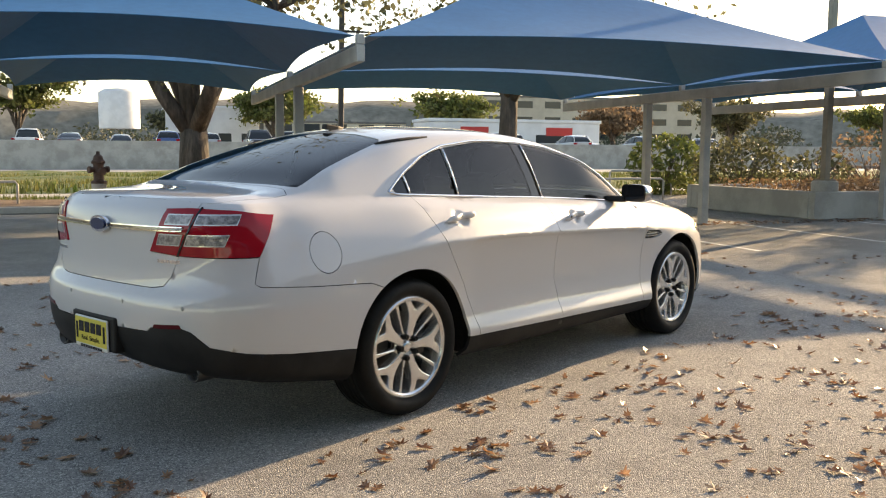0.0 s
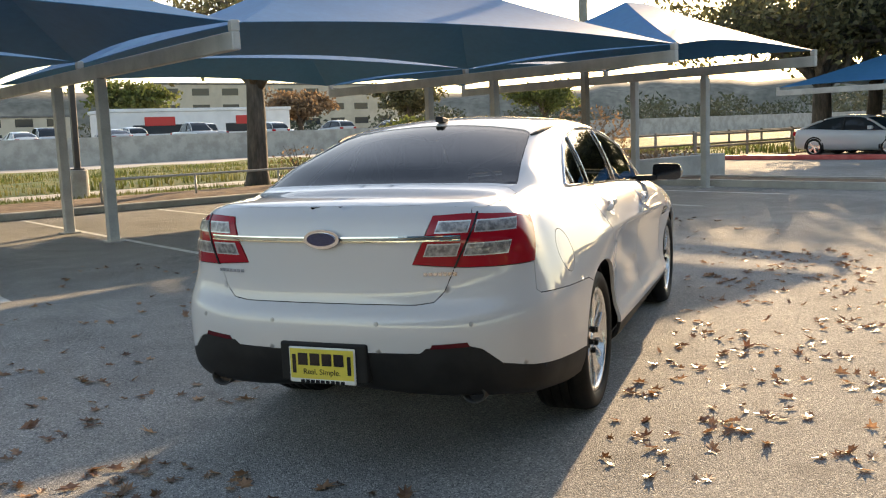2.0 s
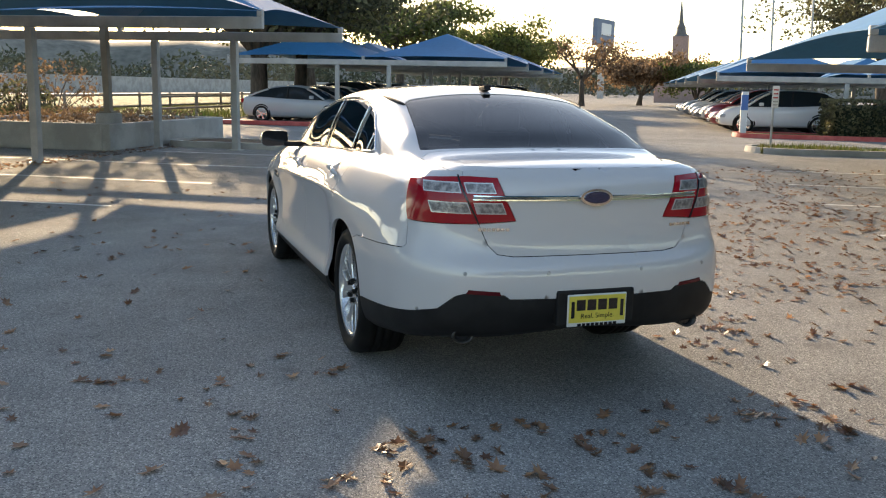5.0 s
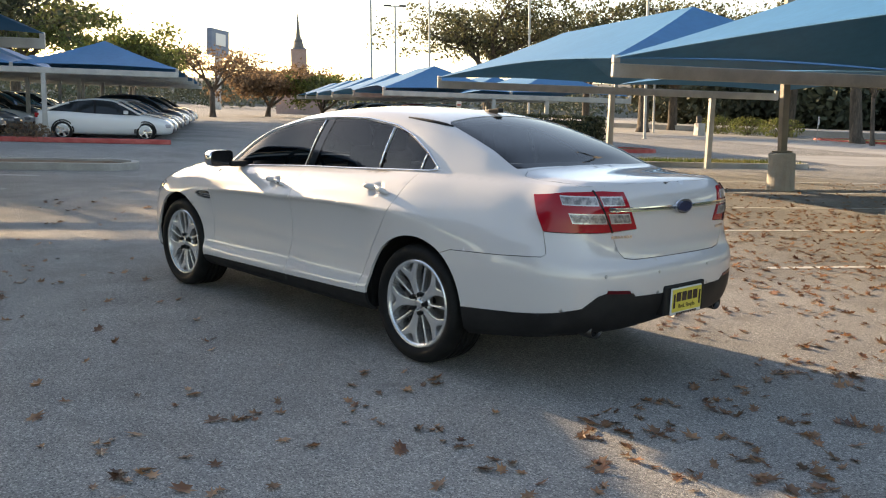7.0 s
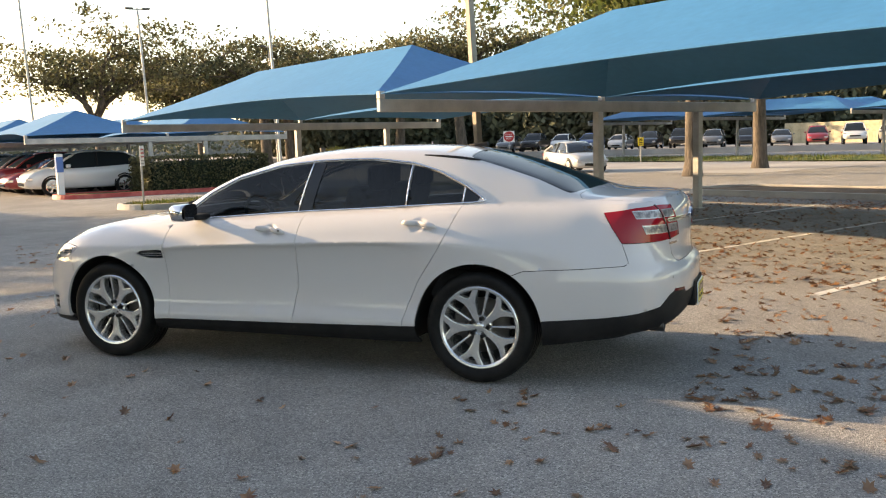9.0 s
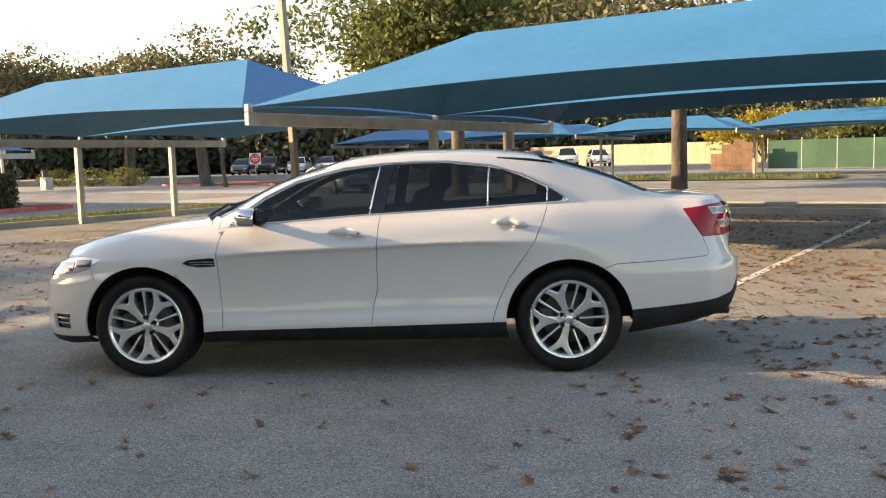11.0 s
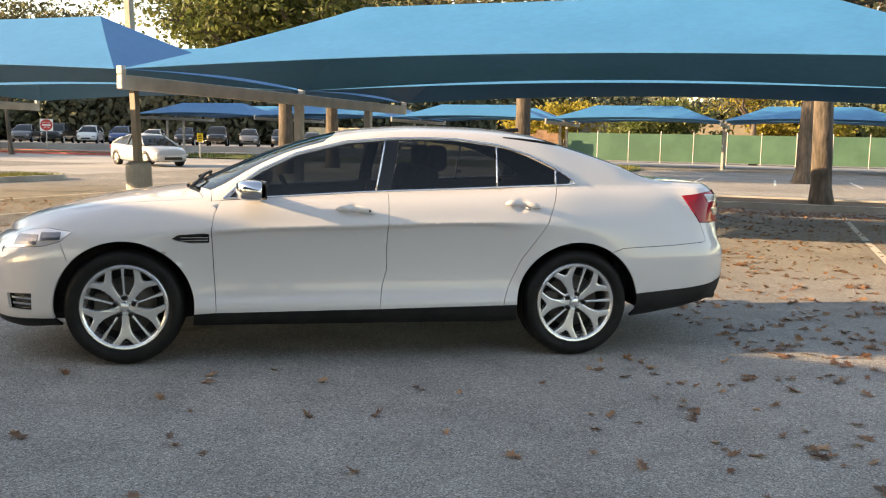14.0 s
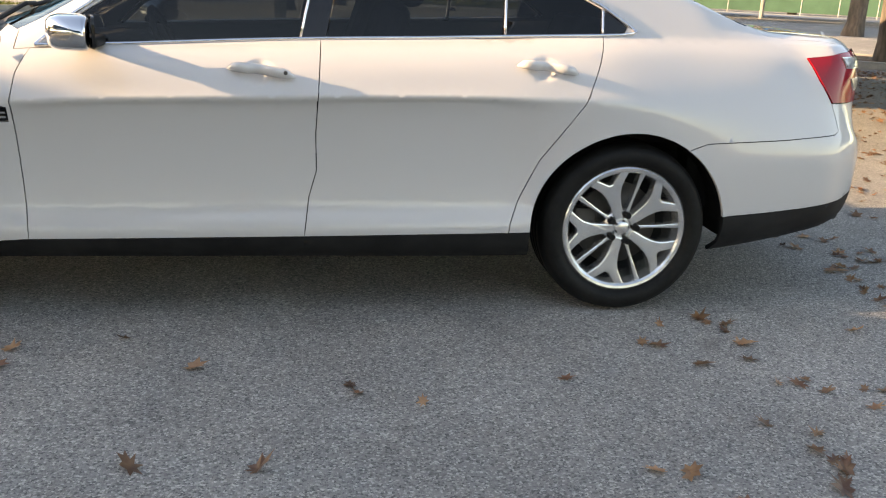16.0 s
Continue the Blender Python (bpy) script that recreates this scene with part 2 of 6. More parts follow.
# ---- shade canopies ----
def fabric(a0, a1, b0, b1, z, rise, inset, name="canopy_fabric", sag=0.1, nb=24, na=12, parent=None):
    """A stretched hip roof of cloth over a0..a1, b0..b1, corners at z: four slopes, slightly hollow, with bowed eaves and crisp hips."""
    bm = bmesh.new()
    am, ha = (a0 + a1) / 2, (a1 - a0) / 2
    lb = b1 - b0
    inset = min(inset, lb * 0.42)
    nv = 8

    def place(a, b, v, s):
        """v rises from the eave (0) to the ridge (1); s is 0 at the corners and 1 mid-eave."""
        low = (1 - v) ** 2
        return bm.verts.new(ab(a, b, z + rise * (0.86 * v + 0.14 * v * v) + sag * 1.6 * s * low))

    for sa in (-1, 1):
        rows = []
        for j in range(nv + 1):
            v = j / nv
            row = []
            for i in range(nb + 1):
                u = i / nb
                s = math.sin(math.pi * u)
                row.append(place(am + sa * ha * (1 - v) * (1 - 0.13 * s * (1 - v)), b0 + inset * v + (lb - 2 * inset * v) * u, v, s))
            rows.append(row)
        for q, r in zip(rows, rows[1:]):
            for i in range(nb):
                bm.faces.new((q[i], q[i + 1], r[i + 1], r[i]) if sa < 0 else (q[i + 1], q[i], r[i], r[i + 1]))
    for e0, sb in ((b0, 1), (b1, -1)):
        rows = []
        for j in range(nv):
            v = j / nv
            row = []
            for i in range(na + 1):
                u = i / na
                s = math.sin(math.pi * u)
                row.append(place(am + ha * (1 - v) * (2 * u - 1), e0 + sb * (inset * v + 0.12 * s * (1 - v)), v, 0.4 * s))
            rows.append(row)
        for q, r in zip(rows, rows[1:]):
            for i in range(na):
                bm.faces.new((q[i], q[i + 1], r[i + 1], r[i]) if sb < 0 else (q[i + 1], q[i], r[i], r[i + 1]))
        tip = bm.verts.new(ab(am, e0 + sb * inset, z + rise))
        for i in range(na):
            bm.faces.new((rows[-1][i], rows[-1][i + 1], tip) if sb < 0 else (rows[-1][i + 1], rows[-1][i], tip))
    bmesh.ops.remove_doubles(bm, verts=bm.verts[:], dist=0.02)
    bmesh.ops.recalc_face_normals(bm, faces=bm.faces[:])
    bmesh.ops.solidify(bm, geom=bm.faces[:], thickness=0.008)
    ob = part(name, bm, FABRIC, parent, smooth=True)
    ob.data.set_sharp_from_angle(angle=radians(9))
    return ob


def beam(a0, a1, b, z, posts, label, w=0.10, h=0.2):
    """A cross beam on two posts, built as one frame."""
    root = empty("canopy_frame", Matrix.Translation(ab((a0 + a1) / 2, b, 0)), label, "canopy frame", "canopy frames")
    inv = root.matrix_basis.inverted()
    bm = bmesh.new()
    bbox(bm, -w / 2, w / 2, a0, a1, z - h, z, 0.012)
    ob = part("beam", bm, STEEL, root, m=inv @ GRID @ Matrix.Translation((b, 0, 0)))
    for a in posts:
        bm = bmesh.new()
        bbox(bm, -0.075, 0.075, -0.075, 0.075, -0.02, z - h, 0.012)
        bbox(bm, -0.14, 0.14, -0.14, 0.14, 0.0, 0.02, 0.004)
        part("post", bm, STEEL, root, m=inv @ gridpose(a, b))
    for a in (a0 + 0.05, a1 - 0.05, (a0 + a1) / 2):
        bm = bmesh.new()
        bbox(bm, -0.05, 0.05, -0.05, 0.05, z, z + 0.12, 0.01)
        part("bracket", bm, STEEL, root, m=inv @ gridpose(a, b))
    return root


def bay(name, a0, am, a1, b0, b1, z, rise=1.1, inset=2.4):
    """Two cloths back to back between two beams."""
    root = empty("shade_canopy", Matrix.Translation(ab(am, (b0 + b1) / 2, 0)), name, "canopy", "shade canopies")
    for p, q in ((a0, am), (am, a1)):
        f = fabric(min(p, q), max(p, q), b0 + 0.08, b1 - 0.08, z + 0.1, rise, inset)
        f.parent = root
        f.matrix_parent_inverse = root.matrix_basis.inverted()
    return root


FR = "grey painted steel canopy frame with two square posts"
CL = "bright blue stretched shade cloth over parking stalls"
# the row ahead of the sedan and to its left
for b in (-4.6, 0.4, 8.2, 12.6):
    beam(4.6, 15.1, b, 2.6, (9.0, 11.1) if b < 10 else (7.1, 9.0), FR)
for b0, b1 in ((-4.6, 0.4), (0.4, 8.2), (8.2, 12.6)):
    bay(CL, 4.6, 9.7, 15.1, b0, b1, 2.6)
# the row to its right
for b in (-17.0, -5.7, 5.6, 16.9):
    beam(-14.5, -4.3, b, 2.22, (-9.3, -12.4), FR)
for b0, b1 in ((-17.0, -5.7), (-5.7, 5.6), (5.6, 16.9)):
    bay(CL, -4.3, -9.4, -14.5, b0, b1, 2.2)


# ---- kerbs, roads, beds and markings ----
def gbox(name, a0, a1, b0, b1, z0, z1, material, label="", category="", kind="structure", r=0.02, parent=None):
    """A bevelled block lying square to the parking grid."""
    ca, cb = (a0 + a1) / 2, (b0 + b1) / 2
    bm = bmesh.new()
    bbox(bm, -(b1 - b0) / 2, (b1 - b0) / 2, -(a1 - a0) / 2, (a1 - a0) / 2, z0, z1, min(r, (z1 - z0) / 3, (a1 - a0) / 3, (b1 - b0) / 3), 1)
    ob = part(name, bm, material, parent, m=gridpose(ca, cb))
    return tagged(ob, label, category, kind=kind) if label else ob


def patch_of(name, a0, a1, b0, b1, z, material, label, category="ground"):
    pts = [ab(a0, b0), ab(a0, b1), ab(a1, b1), ab(a1, b0)]
    if (pts[1] - pts[0]).cross(pts[2] - pts[0]).z < 0:
        pts.reverse()
    return sheet(name, pts, z, material, label, category)


def rough_patch(name, a0, a1, b0, b1, z, material, label, bump=0.05, step=0.8, category="ground"):
    """Uneven soil or turf."""
    bm = bmesh.new()
    na, nb = max(2, int((a1 - a0) / step)), max(2, int((b1 - b0) / step))
    rows = []
    for i in range(na + 1):
        r = []
        for j in range(nb + 1):
            p = ab(a0 + (a1 - a0) * i / na, b0 + (b1 - b0) * j / nb)
            e = 0.0 if i in (0, na) or j in (0, nb) else 1.0
            r.append(bm.verts.new((p.x, p.y, z + e * bump * (0.6 + noise.noise((p.x * .5, p.y * .5, 3))))))
        rows.append(r)
    for i in range(na):
        for j in range(nb):
            bm.faces.new((rows[i][j], rows[i][j + 1], rows[i + 1][j + 1], rows[i + 1][j]))
    bmesh.ops.recalc_face_normals(bm, faces=bm.faces[:])
    ob = part(name, bm, material, smooth=True)
    if ob.data.polygons[0].normal.z < 0:
        ob.data.flip_normals()
    return tagged(ob, label, category, kind="structure")


# ahead and to the left: bed behind the stalls, walk, lawn, street and barrier
rough_patch("bed_west", 15.3, 19.6, -30, 9.6, 0.08, MULCH, "bare soil bed with fallen leaves behind stalls")
gbox("kerb_west", 15.0, 15.3, -30, 9.6, 0, 0.15, CONCRETE, "worn grey concrete kerb", "kerb")
patch_of("verge_west", 19.6, 21.8, -60, 60, 0.02, GRASSMAT, "thin trampled grass verge")
patch_of("pavement_west", 21.8, 24.0, -60, 60, 0.03, CONCRETE, "pale concrete walk", "pavement")
rough_patch("lawn_west", 24.0, 50.0, -70, 90, 0.02, GRASSMAT, "sunlit grass bank beside the street", 0.25, 2.5)
patch_of("road_west", 50.0, 61.5, -150, 200, 0.05, ROADMAT, "pale concrete street", "road")
gbox("barrier_wall", 62, 62.4, -150, 200, 0, 2.05, CONCRETE, "long grey concrete street barrier", "wall")
patch_of("lot_far_west", 63, 84, -150, 200, 1.2, ROADMAT, "pale parking lot beyond the barrier")
rough_patch("lawn_north", 15.0, 24.0, 24.5, 90, 0.05, GRASSMAT, "bright green lawn behind parked cars", 0.2, 2.0)
# kerbed islands at the ends of the rows
def island(name, a0, a1, b0, b1, fill, label, kerbmat=CONCRETE, w=0.16, h=0.15):
    """A strip of bed inside a kerb with rounded ends."""
    bm = bmesh.new()
    ca, cb, ha, hb = (a0 + a1) / 2, (b0 + b1) / 2, (a1 - a0) / 2, (b1 - b0) / 2
    r = min(hb, ha) * 0.9
    out, inn = [], []
    for cx, cy, s in ((hb - r, ha - r, 0), (-hb + r, ha - r, 90), (-hb + r, -ha + r, 180), (hb - r, -ha + r, 270)):
        for k in range(9):
            a = radians(s + 90 * k / 8)
            out.append((cx + r * math.cos(a), cy + r * math.sin(a)))
            inn.append((cx + (r - w) * math.cos(a), cy + (r - w) * math.sin(a)))
    n = len(out)
    lo = [bm.verts.new((*p, 0)) for p in out]
    hi = [bm.verts.new((p[0] * .995, p[1] * .995, h)) for p in out]
    hn = [bm.verts.new((*p, h)) for p in inn]
    ln = [bm.verts.new((*p, h - .06)) for p in inn]
    for i in range(n):
        j = (i + 1) % n
        for q, s2 in ((lo, hi), (hi, hn), (hn, ln)):
            bm.faces.new((q[i], q[j], s2[j], s2[i]))
    bmesh.ops.recalc_face_normals(bm, faces=bm.faces[:])
    kerb = tagged(part(name, bm, kerbmat, m=gridpose(ca, cb)), label, "kerb", kind="structure")
    bm = bmesh.new()
    bm.faces.new([bm.verts.new((*p, h - .045)) for p in inn])
    bmesh.ops.triangulate(bm, faces=bm.faces[:])
    bmesh.ops.subdivide_edges(bm, edges=bm.edges[:], cuts=2)
    for v in bm.verts:
        v.co.z += 0.03 * noise.noise((v.co.x * 2, v.co.y * 2, 1))
    part("bed", bm, fill, kerb)
    return kerb


island("island_west", 3.0, 9.2, 12.9, 14.6, MULCH, "mulched island in a pale concrete kerb")
island("island_east", -16.5, -4.6, 17.3, 19.4, GRASSMAT, "narrow grass island in a concrete kerb")
island("island_south", -18.8, -15.9, -16, 9, MULCH, "leaf-strewn bed in a concrete kerb")
patch_of("cross_road", -60, -19.2, 19.6, 26.4, 0.006, ROADMAT, "pale cross road between the lots", "road")
patch_of("east_road", -41.5, -28, 14, 90, 0.010, ROADMAT, "pale service road", "road")
island("island_sign", -46.5, -41.2, 38.0, 54.0, GRASSMAT, "grassy island with a red painted kerb", REDPAINT)
rough_patch("lawn_east", -47, -42, 4, 37.5, 0.06, GRASSMAT, "patchy winter grass with fallen leaves", 0.2, 1.5)
patch_of("verge_far_south", -66.5, -57.5, -70, 14, 0.02, ROADMAT, "pale concrete apron before a fence", "pavement")
sheet("lot_far_south", [(-34, -124), (75, -124), (75, -76), (-34, -76)], 0.5, ROADMAT, "pale raised parking lot beyond the service road", thick=0.5)
# red kerbs at the heads of the next rows
gbox("red_kerb_west", 3.0, 22.0, 24.8, 25.1, 0, 0.16, REDPAINT, "red painted concrete kerb", "kerb")
island("red_kerb_east", -15.5, -5.2, 25.6, 27.8, GRASSMAT, "grass strip in a red painted kerb", REDPAINT)


def stripe(a0, b0, a1, b1, w=0.1):
    """A painted stall line."""
    p, q = ab(a0, b0), ab(a1, b1)
    d = (q - p).normalized()
    n = Vector((-d.y, d.x, 0)) * (w / 2)
    bm = bmesh.new()
    k = max(2, int((q - p).length / 0.5))
    L = [bm.verts.new(p + (q - p) * i / k + n * (1 + .1 * noise.noise((i * .7, b0, 0)))) for i in range(k + 1)]
    R = [bm.verts.new(p + (q - p) * i / k - n * (1 + .1 * noise.noise((i * .7, b0, 5)))) for i in range(k + 1)]
    for v in bm.verts:
        v.co.z = 0.004
    for i in range(k):
        bm.faces.new((L[i], L[i + 1], R[i + 1], R[i]))
    bmesh.ops.recalc_face_normals(bm, faces=bm.faces[:])
    ob = part("stall_line", bm, LINEPAINT)
    if ob.data.polygons[0].normal.z < 0:
        ob.data.flip_normals()
    return tagged(ob, "faded white painted stall line on asphalt", "road marking", "stall lines", "structure")


for k in range(-3, 5):
    stripe(4.6, 0.6 + 2.75 * k, 9.7, 0.6 + 2.75 * k)
    stripe(9.8, 0.6 + 2.75 * k, 14.8, 0.6 + 2.75 * k)
for k in range(-5, 5):
    stripe(-4.2, 1.2 + 2.75 * k, -9.2, 1.2 + 2.75 * k)
    stripe(-9.4, 1.2 + 2.75 * k, -14.4, 1.2 + 2.75 * k)
for k in range(-4, 7):
    stripe(-30.0, -18 + 3.0 * k, -36.0, -18 + 3.0 * k)

# the rows further on, and the light rows behind
for b in (26.5, 34.0, 41.5, 49.0, 56.5):
    beam(2.8, 13.6, b, 2.45, (7.2, 9.2), FR)
for b0, b1 in ((26.5, 34.0), (34.0, 41.5), (41.5, 49.0), (49.0, 56.5)):
    bay(CL, 2.8, 8.2, 13.6, b0, b1, 2.45, 1.0)
for b in (27.5, 36.0, 45.0, 54.0, 63.0, 72.0):
    beam(-14.8, -4.6, b, 2.1, (-9.0, -11.2), FR)
for b0, b1 in ((27.5, 36.0), (36.0, 45.0), (45.0, 54.0), (54.0, 63.0), (63.0, 72.0)):
    bay(CL, -4.6, -9.7, -14.8, b0, b1, 2.1, 1.0)
for b in (-30.0, -20.0, -10.0, 0.0, 10.0, 20.0, 30.0, 40.0):
    beam(-57.0, -47.0, b, 2.75, (-51.0, -53.0), FR)
for b0 in (-30.0, -20.0, -10.0, 0.0, 10.0, 20.0, 30.0):
    bay(CL, -47.0, -52.0, -57.0, b0, b0 + 10.0, 2.75, 0.9)

# ---- the white sedan: its skin ----
from mathutils.geometry import delaunay_2d_cdt


def spline(keys, vals, x):
    """Monotone cubic interpolation of vals over keys at the array x."""
    k, v, x = np.asarray(keys, float), np.asarray(vals, float), np.asarray(x, float)
    h = np.diff(k)
    d = np.diff(v) / h
    m = np.zeros(len(k))
    m[0], m[-1] = d[0], d[-1]
    for i in range(1, len(k) - 1):
        if d[i - 1] * d[i] > 0:
            w1, w2 = 2 * h[i] + h[i - 1], h[i] + 2 * h[i - 1]
            m[i] = (w1 + w2) / (w1 / d[i - 1] + w2 / d[i])
    i = np.clip(np.searchsorted(k, x) - 1, 0, len(k) - 2)
    t = np.clip((x - k[i]) / h[i], 0, 1)
    return (2 * t**3 - 3 * t**2 + 1) * v[i] + (t**3 - 2 * t**2 + t) * h[i] * m[i] + (-2 * t**3 + 3 * t**2) * v[i + 1] + (t**3 - t**2) * h[i] * m[i + 1]


# plan of the widest line, from the tail's middle round the left side to the nose's middle: x, y
PLAN = [(-2.672, 0), (-2.668, 0.2), (-2.65, 0.4), (-2.61, 0.58), (-2.53, 0.735), (-2.40, 0.84), (-2.15, 0.897), (-1.8, 0.925), (-1.4, 0.94), (-0.9, 0.945),
        (0.0, 0.945), (0.9, 0.942), (1.4, 0.938), (1.75, 0.912), (1.98, 0.842), (2.14, 0.735), (2.26, 0.58), (2.355, 0.35), (2.40, 0.15), (2.41, 0)]
PX, PY = np.array(PLAN).T
_u = np.concatenate([[0], np.cumsum(np.hypot(np.diff(PX), np.diff(PY)))])


def catmull(k, v, x):
    """A smooth curve through the values, not held monotone."""
    k, v = np.asarray(k, float), np.asarray(v, float)
    m = np.gradient(v, k)
    x = np.asarray(x, float)
    i = np.clip(np.searchsorted(k, x) - 1, 0, len(k) - 2)
    h = k[i + 1] - k[i]
    t = np.clip((x - k[i]) / h, 0, 1)
    return (2 * t**3 - 3 * t**2 + 1) * v[i] + (t**3 - 2 * t**2 + t) * h * m[i] + (-2 * t**3 + 3 * t**2) * v[i + 1] + (t**3 - t**2) * h * m[i + 1]


QN = 900
qf = np.linspace(0, _u[-1], QN)
CX, CY = catmull(_u, PX, qf), catmull(_u, PY, qf)
QMAX = _u[-1]
TXf, TYf = np.gradient(CX, qf), np.gradient(CY, qf)
_l = np.hypot(TXf, TYf)
NXf, NYf = TYf / _l, -TXf / _l  # points outward once flipped below
if NYf[QN // 2] < 0:
    NXf, NYf = -NXf, -NYf


def q_of_x(x):
    """Along the plan where the flank reaches x."""
    return float(np.interp(x, CX, qf))


def q_of_y(y, nose=False):
    half = QN // 4
    if nose:
        return float(np.interp(y, CY[::-1][:half], qf[::-1][:half]))
    return float(np.interp(y, CY[:half], qf[:half]))


# flank sections: place along the plan, heights and insets from the sill up to the belt
SECT = [
    (0.0, (.37, .40, .45, .54, .64, .72, .757, .86, 1.0, 1.10, 1.160), (.20, .08, .03, .005, 0, .012, .052, .062, .058, .075, .125)),
    (q_of_y(0.45), (.335, .375, .45, .54, .64, .72, .757, .86, 1.0, 1.10, 1.155), (.20, .08, .03, .005, 0, .012, .05, .062, .06, .078, .125)),
    (q_of_x(-2.44), (.33, .37, .44, .54, .65, .73, .79, .89, 1.0, 1.09, 1.140), (.16, .05, .012, .002, 0, .01, .03, .055, .07, .095, .145)),
    (q_of_x(-2.15), (.30, .34, .43, .53, .65, .74, .82, .91, 1.01, 1.09, 1.140), (.10, .035, .005, 0, .0, .01, .03, .06, .095, .135, .19)),
    (q_of_x(-1.75), (.25, .30, .42, .52, .64, .74, .84, .93, 1.02, 1.10, 1.150), (.09, .03, .0, .0, .004, .012, .024, .05, .09, .14, .195)),
    (q_of_x(-1.3), (.245, .30, .39, .49, .62, .82, .90, .94, 1.02, 1.09, 1.145), (.09, .03, .004, .006, .008, .008, .006, .024, .066, .115, .185)),
    (q_of_x(-0.9), (.24, .285, .38, .475, .62, .883, .905, .922, 1.02, 1.08, 1.125), (.09, .03, .006, .034, .046, .018, 0, .008, .058, .115, .195)),
    (q_of_x(0.0), (.24, .285, .37, .465, .61, .862, .885, .902, .99, 1.05, 1.085), (.09, .03, .006, .038, .050, .020, 0, .008, .058, .115, .19)),
    (q_of_x(0.85), (.24, .285, .36, .45, .59, .827, .85, .866, .95, 1.0, 1.030), (.09, .03, .006, .036, .048, .018, 0.0, .008, .05, .09, .14)),
    (q_of_x(1.43), (.24, .285, .37, .47, .60, .72, .80, .86, .91, .95, .985), (.09, .03, .008, .006, .004, .008, .018, .04, .07, .11, .165)),
    (q_of_x(1.85), (.24, .285, .35, .44, .55, .65, .72, .79, .84, .88, .915), (.10, .03, .006, .0, .002, .006, .014, .03, .055, .09, .15)),
    (q_of_x(2.18), (.205, .25, .33, .42, .50, .58, .65, .71, .76, .80, .830), (.12, .03, .005, 0, 0, .004, .014, .034, .06, .09, .15)),
    (QMAX - 0.3, (.205, .25, .33, .42, .50, .58, .64, .69, .73, .765, .795), (.17, .05, .01, 0, 0, .002, .012, .03, .05, .08, .14)),
    (QMAX, (.205, .25, .33, .42, .50, .58, .64, .69, .73, .765, .795), (.17, .05, .01, 0, 0, .002, .012, .03, .05, .08, .14)),
]
SQ = [s[0] for s in SECT]
SZ = np.array([[float(v) for v in s[1]] for s in SECT])
SI = np.array([[float(v) for v in s[2]] for s in SECT])
ZQ = np.array([catmull(SQ, SZ[:, k], qf) for k in range(11)]).T
IQ = np.array([spline(SQ, SI[:, k], qf) for k in range(11)]).T


BOWLS = [(0.045, 0.975), (-1.045, 1.018)]  # hollows behind the door handles


def flank(q, z):
    """The place on the flank at q along the plan and height z."""
    i = min(int(q / QMAX * (QN - 1)), QN - 2)
    t = q / QMAX * (QN - 1) - i
    zk = ZQ[i] * (1 - t) + ZQ[i + 1] * t
    ik = IQ[i] * (1 - t) + IQ[i + 1] * t
    d = float(spline(zk, ik, z))
    for hx, hz in BOWLS:
        r2 = ((np.interp(q, qf, CX) - hx) / 0.055) ** 2 + ((z - hz) / 0.042) ** 2
        if r2 < 1.0:
            d += 0.02 * (1 - r2) ** 0.8
    lerp = lambda a: a[i] * (1 - t) + a[i + 1] * t
    return Vector((lerp(CX) - lerp(NXf) * d, max(0.0, lerp(CY) - lerp(NYf) * d), z))


def z_top(q):
    return float(np.interp(q, qf, ZQ[:, 10]))


def z_low(q):
    return float(np.interp(q, qf, ZQ[:, 0]))


# the upper edge of the flank is where hood, greenhouse and deck begin
_top = [flank(q, z_top(q)) for q in qf]
TXE, TYE, TZE = (np.array([p[k] for p in _top]) for k in range(3))
_ok = np.concatenate([[True], np.diff(np.maximum.accumulate(TXE)) > 1e-6])
TXE, TYE, TZE = TXE[_ok], TYE[_ok], TZE[_ok]
X_TAIL, X_NOSE = float(TXE[0]), float(TXE[-1])

CENTRE = [(-2.6, 1.150), (-2.545, 1.162), (-2.48, 1.176), (-2.35, 1.187), (-2.2, 1.195), (-2.1, 1.205), (-2.04, 1.222), (-1.87, 1.300), (-1.61, 1.393), (-1.36, 1.468), (-1.2, 1.502),
          (-1.0, 1.525), (-0.75, 1.537), (-0.45, 1.538), (-0.16, 1.522), (0.1, 1.488), (0.35, 1.425), (0.6, 1.335), (0.85, 1.225), (1.08, 1.118),
          (1.14, 1.096), (1.25, 1.082), (1.45, 1.055), (1.7, 1.012), (1.95, 0.952), (2.15, 0.885), (2.25, 0.838), (2.3, 0.80)]
RAIL = [(-2.6, .45, 1.150), (-2.45, .55, 1.168), (-2.3, .60, 1.172), (-2.1, .635, 1.185), (-1.95, .645, 1.225), (-1.75, .625, 1.300), (-1.5, .60, 1.378), (-1.2, .59, 1.448), (-0.9, .585, 1.482), (-0.55, .588, 1.492),
        (-0.17, .595, 1.476), (0.08, .612, 1.443), (0.39, .662, 1.36), (0.62, .70, 1.265), (0.82, .735, 1.155), (0.95, .75, 1.085), (1.1, .73, 1.052), (1.4, .66, 1.03), (1.8, .60, .965), (2.1, .50, .880), (2.3, .40, .80)]
CKx, CKz = np.array(CENTRE).T
RKx, RKy, RKz = np.array(RAIL).T


